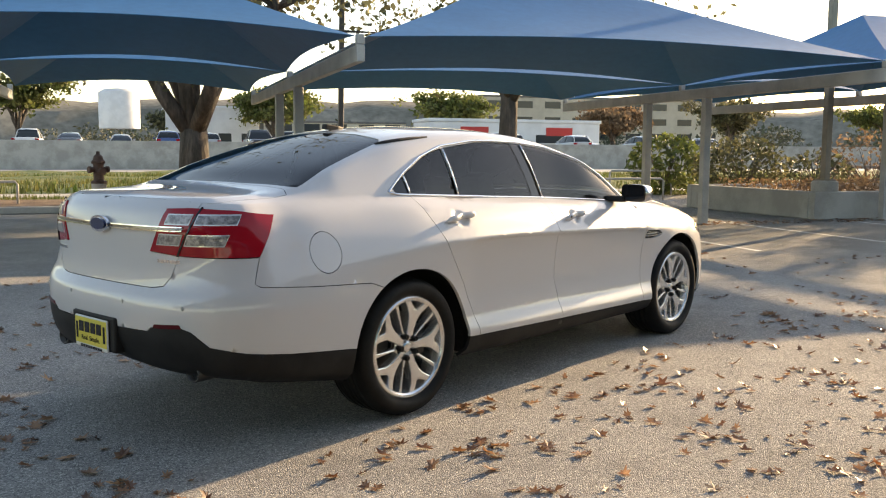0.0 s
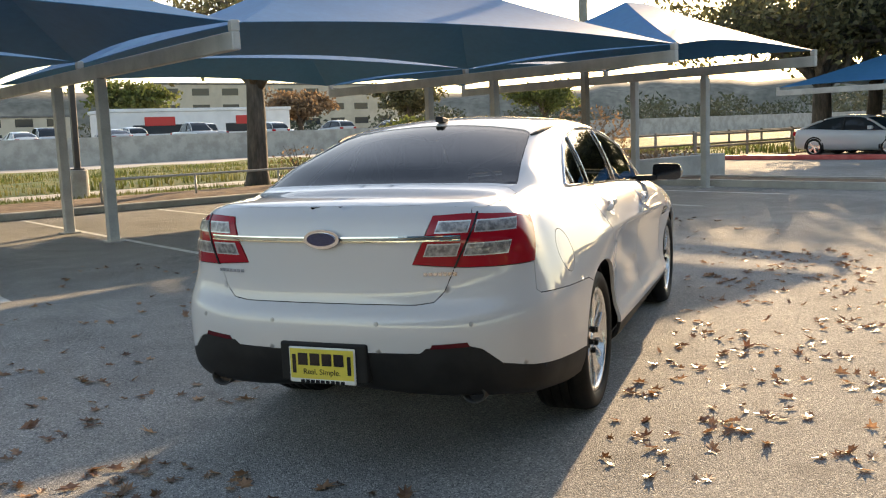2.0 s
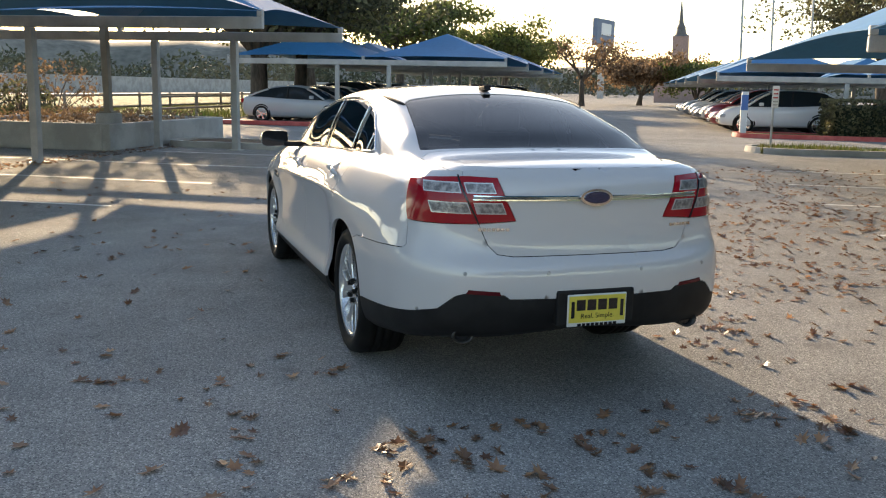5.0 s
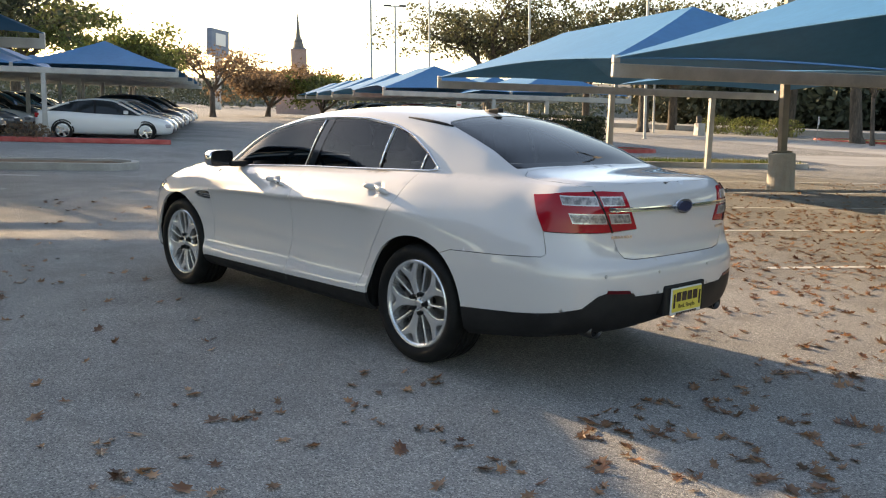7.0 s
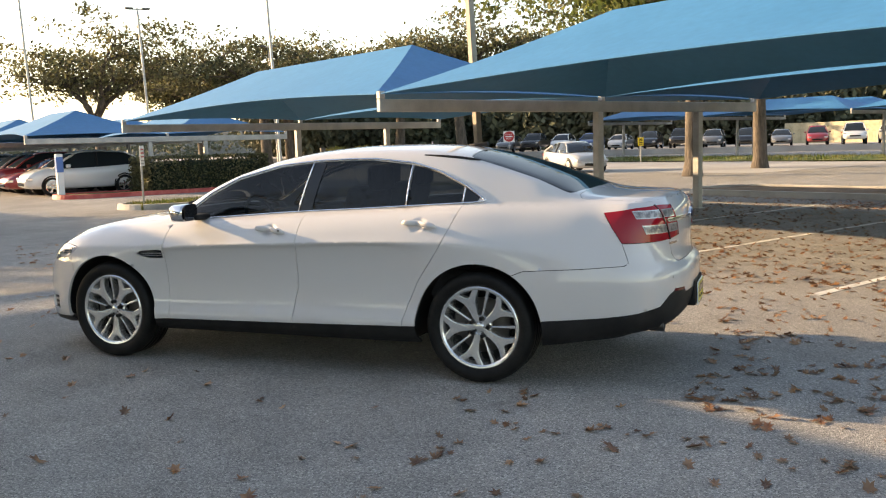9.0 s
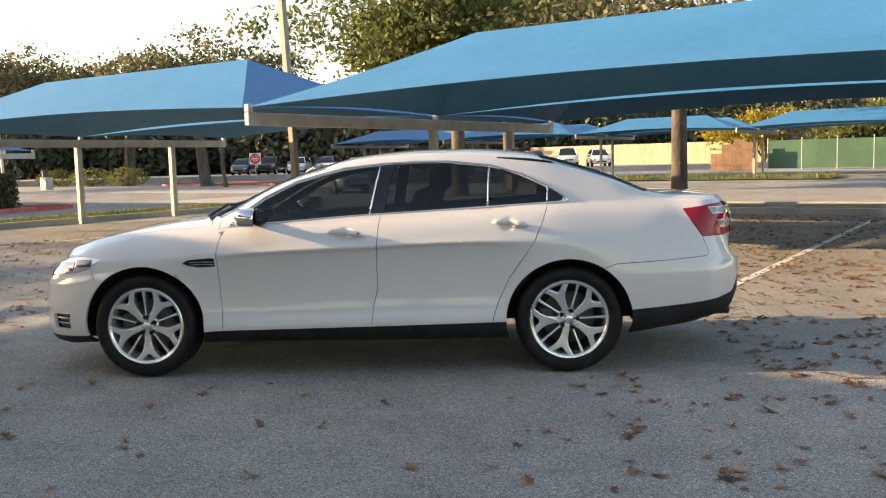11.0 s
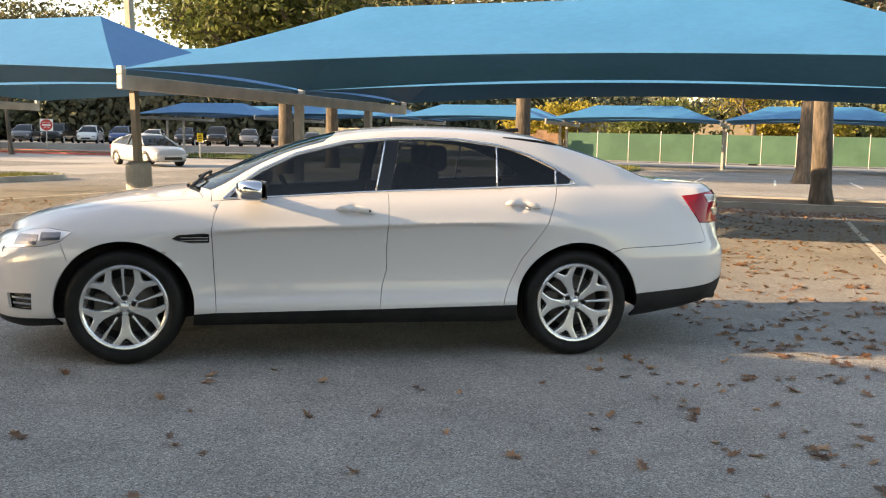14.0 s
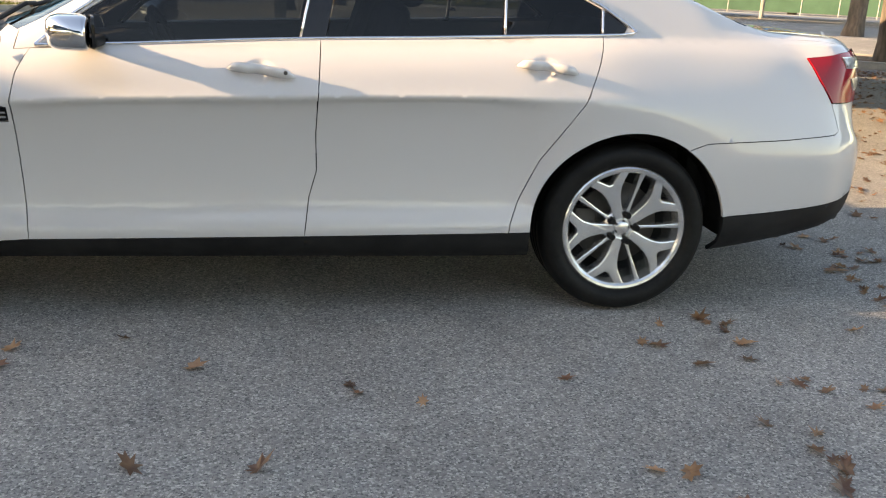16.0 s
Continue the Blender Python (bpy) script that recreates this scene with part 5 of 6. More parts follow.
        pick = T[rng.integers(0, len(T), n_leaf)]
        c = pick + rng.normal(size=(n_leaf, 3)) * clump * np.array((1, 1, .6))
        c = c[c[:, 2] > fz * .75]
        leaf_mesh("crown", c, rng.uniform(.6, 1.3, len(c)) * leaf, material, root, rng)
    return root


# browns lightened: haze before the far russet tree is put into them
AUTUMN = leafy(varied("brown_leaves", (0.17, 0.11, 0.065), (0.26, 0.17, 0.10), 0.4, 0.8, each=0.4))
YELLOWLEAF = leafy(varied("yellow_leaves", (0.22, 0.18, 0.02), (0.3, 0.24, 0.04), 0.5, 0.8, each=0.4))
LIGHTLEAF = leafy(varied("sunlit_leaves", (0.09, 0.12, 0.03), (0.15, 0.16, 0.05), 0.4, 0.7, each=0.5))


def at(a, b):
    p = ab(a, b)
    return p.x, p.y


def beyond(a, b):
    """Grid place of a thing beyond the service road, set out along the lie of the far lots."""
    p = ab(a, b)
    x, y = 1.45 * p.x + 2.5, 1.25 * p.y - 13
    return 0.5 * x + 0.866 * y, 0.866 * x - 0.5 * y


# by the stalls ahead
tree(8.3, 15.9, 8.5, .40, 4.5, 2600, .10, 1, "tall oak with a forked trunk behind stalls", fork=.22, limbs=7)
tree(17.7, 13.2, 7.0, .30, 3.8, 2400, .10, 2, "oak with a straight dark trunk behind stalls", fork=.5)
tree(*at(17.5, -9.0), 7.0, .33, 4.0, 2000, .10, 3, "oak with dark bark beside a walk")
tree(*at(14.0, 30.5), 8.5, .38, 5.6, 5600, .13, 4, "spreading oak beside parked cars", limbs=7)
tree(*at(13.0, 32.5), 8.2, .30, 5.4, 4600, .13, 5, "spreading oak beside parked cars")
tree(*at(16.5, 45.0), 8.5, .35, 5.5, 4200, .14, 6, "green oak on a lawn", LIGHTLEAF)
tree(*at(15.0, 60.0), 9.0, .35, 6.0, 4200, .16, 7, "green oak on a lawn", LIGHTLEAF)
tree(*at(9.0, 72.0), 7.5, .3, 5.0, 3600, .18, 8, "sunlit green tree beyond the lot", LIGHTLEAF)
tree(*at(2.5, 80.0), 7.5, .25, 4.5, 900, .16, 9, "half bare winter tree beyond the lot", AUTUMN)
tree(*at(-3.0, 92.0), 6.0, .25, 5.5, 3600, .2, 10, "russet leafed tree beyond the lot", AUTUMN, fork=.2)
tree(*at(-9.0, 92.0), 5.5, .25, 4.5, 3600, .2, 11, "low green tree at the lot's end", LIGHTLEAF, fork=.15)
# behind the right-hand rows
tree(*at(-21.5, 71.0), 13.5, .45, 8.5, 4200, .17, 12, "large live oak with open branches", limbs=8)
tree(*at(-33, 64.0), 12.5, .45, 8.0, 4600, .17, 13, "large live oak with a full crown", limbs=8)
tree(*at(-36, 84.0), 12.0, .4, 7.5, 5200, .2, 14, "large live oak beyond the lot", limbs=7)
tree(*at(-44, 60.0), 12.5, .45, 8.5, 4800, .17, 15, "large live oak beside a service road", limbs=8)
tree(*at(-43, 78.0), 12.5, .45, 8.5, 6500, .2, 16, "large live oak beside a service road", limbs=8)
tree(*at(-40, 46.0), 12.0, .4, 8.0, 5200, .16, 17, "large live oak beside a service road", limbs=8)
tree(*at(-25.5, 15.2), 10.5, .30, 6.5, 9500, .13, 18, "dense evergreen oak behind the shade canopies", LIGHTLEAF, limbs=9, fork=.3)
tree(*at(-33, 17.0), 11.5, .30, 7.0, 8500, .14, 19, "dense evergreen oak behind the shade canopies", limbs=8, fork=.35)
tree(*at(-33, -4.0), 10.5, .3, 6.5, 1500, .13, 20, "nearly bare oak with brown leaves", AUTUMN, limbs=9)
tree(*at(-42, -24.0), 12.5, .3, 7.0, 6500, .15, 21, "dense evergreen oak behind the shade canopies", limbs=8)
tree(*at(-17.3, 3.4), 7.0, .20, 3.2, 900, .10, 22, "slim oak in a leaf-strewn bed", fork=.55)
tree(*at(-17.3, -4.0), 7.5, .23, 3.4, 900, .10, 23, "slim oak in a leaf-strewn bed", fork=.55)
tree(*at(*beyond(-23.0, 25.0)), 6.5, .13, 2.2, 700, .09, 24, "young tree on a grassy island", fork=.5)
tree(*at(*beyond(-44.0, -4.5)), 9.0, .25, 3.5, 900, .12, 25, "roadside tree before a green fence", YELLOWLEAF)
for i, (a, b) in enumerate(((-53, 2), (-53, -6), (-54, -14), (-55, 9), (-52, -22))):
    tree(*at(*beyond(a, b)), 5.6, .14, 4.4, 3600, .2, 40 + i, "yellowing thicket behind a fence", YELLOWLEAF if i % 2 else LIGHTLEAF, fork=.12)
# across the street
for i, (a, b, h, m) in enumerate(((100, 13, 8.5, LIGHTLEAF), (98, -14, 10, LIGHTLEAF), (104, 36, 8.5, LIGHTLEAF), (106, -30, 9, LEAFMAT), (110, 3, 6, LEAFMAT), (96, 55, 7, AUTUMN), (100, 75, 8, LEAFMAT), (92, 95, 8, LIGHTLEAF))):
    tree(*at(a, b), h, .35, h * .55, 2600, .28, 60 + i, "street tree beyond a far parking lot", m, fork=.25, z0=1.1)


def bush(x, y, rx, ry, h, n, leaf, seed, label, material=LEAFMAT, name="shrub"):
    """A shrub of twigs and leaves."""
    rng = np.random.default_rng(seed)
    root = empty(name, Matrix.Translation((x, y, 0.0)), label, "shrub", "shrubs")
    bm = bmesh.new()
    for k in range(22):
        a, l = rng.uniform(0, 6.28), rng.uniform(.4, 1)
        e = Vector((rx * l * math.cos(a), ry * l * math.sin(a), h * rng.uniform(.6, 1.05)))
        m = Vector((e.x * .4, e.y * .4, e.z * .55))
        tube(bm, [(0, 0, 0), m, e], [.02, .014, .005], 5)
    part("twig_frame", bm, BARK, root)
    u = rng.normal(size=(n, 3))
    u /= np.linalg.norm(u, axis=1)[:, None]
    u *= rng.uniform(.35, 1, (n, 1)) ** .5
    c = u * np.array((rx, ry, h * .55)) + np.array((0, 0, h * .52))
    c = c[c[:, 2] > .02]
    leaf_mesh("foliage", c, rng.uniform(.6, 1.3, len(c)) * leaf, material, root, rng)
    return root


bush(17.4, 11.5, .9, .9, 1.2, 160, .05, 70, "twiggy bare shrub beside a rail", AUTUMN)
bush(22.5, 10.2, 1.3, 1.3, 1.9, 1500, .10, 71, "spiky green shrub beside a walk", LIGHTLEAF)
bush(22.0, 7.4, 1.5, 1.5, 1.8, 2200, .08, 72, "dense dark shrub beside a walk")
bush(24.5, 4.4, 1.6, 1.6, 2.0, 900, .07, 73, "open grey shrub beside a planter", AUTUMN)
bush(21.6, 5.0, 1.0, 1.0, 1.4, 900, .07, 74, "dense dark shrub beside a walk")
for i, b in enumerate((36.0, 39.0, 42.0)):
    x, y = at(*beyond(-26.5, b))
    bush(x, y, 1.8, 1.8, 1.5, 1100, .09, 80 + i, "clipped green shrub on a grassy island", LIGHTLEAF)
x, y = at(7.6, 25.6)
bush(x, y, 1.6, .7, .6, 500, .05, 90, "low purple-grey shrub beside a red kerb", AUTUMN)


# a clipped hedge
def hedge(a0, a1, b0, b1, h, seed):
    rng = np.random.default_rng(seed)
    ca, cb = (a0 + a1) / 2, (b0 + b1) / 2
    root = empty("hedge", gridpose(ca, cb), "clipped dark green hedge behind a red kerb", "hedge")
    bm = bmesh.new()
    bbox(bm, -(b1 - b0) / 2 + .15, (b1 - b0) / 2 - .15, -(a1 - a0) / 2 + .15, (a1 - a0) / 2 - .15, 0.05, h - .15, .2, 2)
    part("core", bm, varied("hedge_core", (0.012, 0.02, 0.008), (0.02, 0.03, 0.012), 3, 0.95), root)
    n = 9000
    p = rng.uniform(-.5, .5, (n, 3))
    side_pick = rng.integers(0, 5, n)
    p[side_pick == 0, 0], p[side_pick == 1, 0], p[side_pick == 2, 1], p[side_pick == 3, 1], p[side_pick == 4, 2] = -.5, .5, -.5, .5, .5
    p *= np.array((b1 - b0, a1 - a0, h)) * (1 + rng.normal(size=(n, 1)) * .03)
    p[:, 2] += h / 2
    leaf_mesh("foliage", p, rng.uniform(.04, .08, n), LEAFMAT, root, rng)


hedge(-13.0, -8.3, 25.9, 27.6, 1.32, 5)

# far woods all round
rng = np.random.default_rng(99)
cs, ss = [], []
for k in range(420):
    th = rng.uniform(0, 2 * math.pi)
    d = rng.uniform(170, 330)
    hh = rng.uniform(5, 9) * (d / 220)
    cxy = np.array((d * math.cos(th), d * math.sin(th)))
    m = 260
    u = rng.normal(size=(m, 3))
    u /= np.linalg.norm(u, axis=1)[:, None]
    c = u * np.array((hh * .9, hh * .9, hh * .5)) * rng.uniform(.5, 1, (m, 1)) + np.array((*cxy, hh * .5))
    c[:, 2] = np.abs(c[:, 2])
    cs.append(c)
    ss.append(rng.uniform(.5, 1.2, m) * hh * .075)
for k in range(190):
    x = rng.uniform(-110, 62)
    cxy = np.array((x, -108 + .12 * x + rng.uniform(-9, 9)))
    hh = rng.uniform(6, 11)
    m = 700
    u = rng.normal(size=(m, 3))
    u /= np.linalg.norm(u, axis=1)[:, None]
    c = u * np.array((hh * .6, hh * .6, hh * .5)) * rng.uniform(.45, 1, (m, 1)) + np.array((*cxy, hh * .5))
    c[:, 2] = np.abs(c[:, 2])
    cs.append(c)
    ss.append(rng.uniform(.5, 1.2, m) * .55)
tagged(leaf_mesh("far_woods", np.concatenate(cs), np.concatenate(ss), varied("far_leaves", (0.06, 0.075, 0.045), (0.12, 0.115, 0.07), 0.02, 0.9, each=0.35), None, rng), "hazy belt of distant trees", "woods", kind="stuff")


# low wooded rise that closes the horizon; haze is put into its pale colour
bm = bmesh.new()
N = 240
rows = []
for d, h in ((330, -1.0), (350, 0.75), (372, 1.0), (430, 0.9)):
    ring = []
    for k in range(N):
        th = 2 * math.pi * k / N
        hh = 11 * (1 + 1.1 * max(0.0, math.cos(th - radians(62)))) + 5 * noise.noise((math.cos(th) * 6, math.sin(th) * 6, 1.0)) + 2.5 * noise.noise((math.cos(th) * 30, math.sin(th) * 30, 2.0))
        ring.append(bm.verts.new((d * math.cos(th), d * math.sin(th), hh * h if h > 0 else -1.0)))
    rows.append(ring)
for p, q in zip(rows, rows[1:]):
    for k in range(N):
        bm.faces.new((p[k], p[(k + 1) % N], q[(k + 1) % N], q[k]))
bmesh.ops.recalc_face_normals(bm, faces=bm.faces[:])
tagged(part("backdrop_rise", bm, varied("wooded_rise_haze", (0.14, 0.135, 0.11), (0.24, 0.22, 0.18), 0.03, 0.95, fine=0.35, bump_scale=0.35), smooth=True), "hazy low wooded rise on the horizon", "hill", kind="structure")


# turf
def turf(name, n, a0, a1, b0, b1, label, material, seed):
    """Short tufts of grass standing on a lawn."""
    rng = np.random.default_rng(seed)
    verts, faces = [], []
    for i in range(n):
        p = ab(rng.uniform(a0, a1), rng.uniform(b0, b1))
        if noise.noise((p.x * .7, p.y * .7, 9)) < rng.uniform(-.6, .1):
            continue
        th, w, h = rng.uniform(0, 3.14), rng.uniform(.02, .05), rng.uniform(.06, .15)
        z = {"verge_grass": .03, "island_grass": .1}.get(name, .21)
        k = len(verts)
        verts += [(p.x - w * math.cos(th), p.y - w * math.sin(th), z - .2), (p.x + w * math.cos(th), p.y + w * math.sin(th), z - .2), (p.x + rng.normal() * .04, p.y + rng.normal() * .04, z + h)]
        faces.append((k, k + 1, k + 2))
    me = bpy.data.meshes.new(name)
    me.from_pydata(verts, [], faces)
    me.materials.append(material)
    tagged(new(name, me), label, "grass", kind="stuff")


TURF = leafy(varied("turf_blades", (0.06, 0.10, 0.02), (0.17, 0.16, 0.05), 0.5, 0.8, each=0.5), 0.3)
turf("verge_grass", 7000, 19.6, 21.8, -16, 20, "sparse trampled grass on a verge", TURF, 1)
turf("bank_grass", 26000, 24.1, 42, -20, 34, "rough green grass on a bank", TURF, 2)
turf("lawn_grass", 12000, 15.1, 24, 24.6, 60, "rough green lawn grass", TURF, 3)
turf("winter_grass", 6000, -46.8, -42.2, 4.2, 37, "patchy winter grass by a service road", TURF, 4)
turf("island_grass", 5200, -16.2, -4.9, 17.5, 19.2, "short bright grass on a kerbed island", TURF, 5)


# ---- parked cars ----
def loft(bm, sections):
    rows = [[bm.verts.new(p) for p in s] for s in sections]
    for a, b in zip(rows, rows[1:]):
        for k in range(len(a) - 1):
            bm.faces.new((a[k], a[k + 1], b[k + 1], b[k]))
    for r in (rows[0], rows[-1]):
        bm.faces.new(r)
    bmesh.ops.recalc_face_normals(bm, faces=bm.faces[:])


KINDS = {  # x, half width, lower z, belt z / cabin: x, half width at the roof, roof z / wheelbase, wheel radius
    "sedan": ([(-2.32, .60, .42, .80), (-2.25, .76, .30, .96), (-1.9, .86, .24, 1.02), (-1.3, .90, .22, 1.01), (-.5, .91, .21, .97), (.4, .91, .21, .94), (1.0, .90, .21, .93), (1.5, .88, .22, .87), (1.95, .80, .24, .76), (2.2, .66, .27, .64), (2.3, .48, .34, .54)],
              [(-1.95, .70, 1.02), (-1.5, .64, 1.22), (-.9, .60, 1.39), (-.3, .60, 1.44), (.15, .60, 1.42), (.55, .62, 1.30), (1.2, .74, .96)], 2.75, .33),
    "suv": ([(-2.2, .66, .48, .95), (-2.16, .80, .36, 1.08), (-1.8, .88, .30, 1.12), (-1.2, .91, .27, 1.10), (-.4, .92, .26, 1.06), (.5, .92, .26, 1.04), (1.1, .91, .26, 1.03), (1.6, .88, .28, .99), (1.95, .82, .30, .88), (2.15, .68, .34, .74), (2.22, .5, .4, .62)],
            [(-2.08, .72, 1.10), (-1.85, .66, 1.42), (-1.3, .63, 1.60), (-.4, .62, 1.65), (.2, .62, 1.62), (.65, .65, 1.45), (1.25, .78, 1.06)], 2.66, .36),
    "pickup": ([(-2.8, .84, .55, 1.02), (-2.75, .92, .45, 1.10), (-1.6, .95, .42, 1.10), (-.8, .95, .4, 1.12), (.6, .95, .4, 1.12), (1.3, .94, .4, 1.12), (2.2, .92, .42, 1.06), (2.6, .86, .45, .98), (2.72, .7, .5, .85)],
               [(-.95, .80, 1.12), (-.8, .70, 1.70), (-.2, .68, 1.82), (.4, .68, 1.80), (.75, .70, 1.66), (1.35, .82, 1.14)], 3.6, .40),
}
CARPAINT = {n: mat(n + "_car_paint", c, .3, 0.0, Coat_Weight=1.0, Coat_Roughness=.04) for n, c in
            {"white": (.72, .72, .71), "silver": (.42, .43, .44), "grey": (.12, .125, .13), "black": (.012, .012, .014), "red": (.28, .025, .03), "blue": (.03, .07, .2), "tan": (.38, .34, .28)}.items()}
HEADLAMP = mat("car_headlamp", (.55, .56, .58), .1, .3, Coat_Weight=1.0)


def parked_car(kind, colour, m, label):
    body, cabin, wb, wr = KINDS[kind]
    root = empty("parked_car", m, label, "car", "parked cars")
    paint = CARPAINT[colour]

    def sec(x, w, z0, zb, inset=0.0):
        zs = [(0, z0 - .02), (.82, z0), (.97, z0 + .08), (1.0, z0 + (zb - z0) * .35), (1.0, z0 + (zb - z0) * .68), (.97, zb - .07), (.90, zb - .012), (.6, zb + .02), (0, zb + .03)]
        L = [(x, w * k, z) for k, z in zs]
        return L + [(x, -y, z) for x, y, z in reversed(L[1:-1])] + [L[0]]

    xs = np.linspace(body[0][0], body[-1][0], 34)
    cols = [np.array([r[k] for r in body]) for k in range(4)]
    bm = bmesh.new()
    loft(bm, [sec(float(x), *(float(spline(cols[0], cols[k], x)) for k in (1, 2, 3))) for x in xs])
    part("body", bm, paint, root, smooth=True)
    bx = np.array([r[0] for r in cabin])
    cabx = np.linspace(bx[0], bx[-1], 22)
    bm = bmesh.new()
    S, roof = [], []
    for x in cabx:
        w = float(spline(bx, [r[1] for r in cabin], x))
        zt = float(spline(bx, [r[2] for r in cabin], x))
        zb = float(spline(cols[0], cols[3], x)) - .03
        wb2 = float(spline(cols[0], cols[1], x)) * .93
        zt = max(zt, zb + .05)
        k = min(1.0, (zt - zb) / .35)
        wt = wb2 + (w - wb2) * k
        S.append([(x, wb2, zb), (x, wt, zt - .05), (x, wt * .86, zt), (x, 0, zt + .02), (x, -wt * .86, zt), (x, -wt, zt - .05), (x, -wb2, zb)])
        roof.append((x, wt, zt, wb2, zb))
    loft(bm, S)
    part("glasshouse", bm, TINT, root, smooth=False)
    top = [r for r in roof if r[2] > max(q[2] for q in roof) - .12]
    bm = bmesh.new()
    loft(bm, [[(x, w * 1.0, z - .055), (x, w * .88, z + .008), (x, 0, z + .03), (x, -w * .88, z + .008), (x, -w, z - .055)] for x, w, z, _, _ in top])
    part("roof", bm, paint, root, smooth=True)
    i0, i1 = roof.index(top[0]), roof.index(top[-1])
    for s in (1, -1):
        for seq in (roof[:i0 + 1], roof[i1:]):
            bm = bmesh.new()
            tube(bm, [(x, s * (w + .0), z - .035) for x, w, z, _, _ in seq], .04, 6)
            part("pillar", bm, paint, root, smooth=True)
        mid = roof[len(roof) // 2]
        bm = bmesh.new()
        tube(bm, [(mid[0], s * (mid[3] + .003), mid[4]), (mid[0] - .05, s * (mid[1] + .003), mid[2] - .05)], .035, 6)
        part("pillar", bm, BLACKPLASTIC, root)
        bm = bmesh.new()
        xm = roof[-4][0]
        bbox(bm, xm - .09, xm + .07, min(s * .9, s * 1.06), max(s * .9, s * 1.06), roof[-4][4] + .03, roof[-4][4] + .16, .03, 2)
        part("wing_mirror", bm, paint, root)
        w1 = float(spline(cols[0], cols[1], body[-2][0] - .12))
        z1 = float(spline(cols[0], cols[3], body[-2][0])) - .06
        bm = bmesh.new()
        bbox(bm, body[-2][0] - .28, body[-2][0] + .04, min(s * (w1 - .28), s * (w1 + .01)), max(s * (w1 - .28), s * (w1 + .01)), z1 - .09, z1 + .03, .03, 2)
        part("headlight", bm, HEADLAMP, root)
        w1 = float(spline(cols[0], cols[1], body[1][0]))
        z1 = float(spline(cols[0], cols[3], body[1][0])) - .12
        bm = bmesh.new()
        bbox(bm, body[1][0] - .05, body[1][0] + .2, min(s * (w1 - .26), s * (w1 + .03)), max(s * (w1 - .26), s * (w1 + .03)), z1 - .09, z1 + .07, .03, 2)
        part("tail_lamp", bm, TAILRED, root)
        for x in (-wb / 2, wb / 2):
            wy = float(spline(cols[0], cols[1], x)) * s
            whl = empty("wheel", pose(x, wy - .11 * s, wr, -90 * s, 0, 0))
            whl.parent = root
            bm = bmesh.new()
            lathe(bm, [(0, -.1), (wr * .7, -.1), (wr * .97, -.09), (wr, -.04), (wr, .08), (wr * .94, .115), (wr * .72, .12), (wr * .68, .1)], 28)
            part("tyre", bm, RUBBER, whl, smooth=False)
            bm = bmesh.new()
            lathe(bm, [(0, .10), (.05, .105), (.06, .09)], 16)
            lathe(bm, [(wr * .70, .118), (wr * .66, .12), (wr * .63, .08)], 28)
            for k in range(5):
                b = bmesh.new()
                slab(b, [(.03, -.03), (wr * .66, -.045), (wr * .66, .045), (.03, .03)], .07, .1)
                merge(bm, b, pose(0, 0, 0, 0, 0, 72 * k))
            part("rim", bm, ALLOY, whl)
            bm = bmesh.new()
            n = 20
            rows = [[bm.verts.new((x + (wr + q) * math.cos(a), wy + d * s, wr + (wr + q) * math.sin(a))) for a in np.linspace(-.2, math.pi + .2, n)] for q, d in ((.0, -.15), (.0, .006), (.05, .006))]
            for a, b in zip(rows, rows[1:]):
                for k in range(n - 1):
                    bm.faces.new((a[k], a[k + 1], b[k + 1], b[k]))
            part("arch_trim", bm, BLACKPLASTIC, root)
    bm = bmesh.new()
    zf = float(spline(cols[0], cols[3], body[-1][0]))
    bbox(bm, body[-1][0] - .03, body[-1][0] + .02, -.42, .42, zf - .22, zf - .1, .01)
    part("grille", bm, GLOSSBLACK, root)
    return root


STOCK = {}


def put_car(kind, colour, m, label):
    key = (kind, colour)
    if key in STOCK:
        ob = copy_thing(STOCK[key], m)
        ob["label"] = label
        return ob
    STOCK[key] = parked_car(kind, colour, m, label)
    return STOCK[key]


def stall(a, b, nose_in=False, jit=0.0):
    """Pose of a car in a stall, its nose towards the aisle of the sedan (falling a) or away."""
    return gridpose(a, b, 0, -90 if not nose_in else 90) @ pose(0, 0, 0, 0, 0, jit)


rng = random.Random(7)
row = ["white", "white", "grey", "silver", "black", "white", "silver", "grey", "white", "black", "white"]
for i, c in enumerate(row):
    k = "suv" if i in (4, 7, 9) else "sedan"
    put_car(k, c, stall(5.35, 27.9 + 2.7 * i, jit=rng.uniform(-1.5, 1.5)), f"{c} {'crossover' if k == 'suv' else 'hatchback'} parked under a blue canopy")
for i, c in enumerate(["silver", "grey", "white", "black", "black", "grey", "white", "silver"]):
    k = "suv" if i in (3, 4, 6) else "sedan"
    put_car(k, c, stall(11.2, 28.2 + 2.7 * i, False, rng.uniform(-1.5, 1.5)), f"{c} {'crossover' if k == 'suv' else 'sedan'} parked beside a lawn")
for i, c in enumerate(["white", "red", "red", "silver", "grey", "silver", "white", "grey", "silver", "white", "black"]):
    k = "suv" if i in (0, 2, 3, 6, 8) else "sedan"
    put_car(k, c, stall(-7.2, 30.0 + 2.7 * i, True, rng.uniform(-1.5, 1.5)), f"{c} {'crossover' if k == 'suv' else 'sedan'} parked under a blue canopy")
put_car("sedan", "silver", Matrix.Translation((6.6, -36.5, 0)) @ pose(0, 0, 0, 0, 0, 125), "silver sedan on the service road")
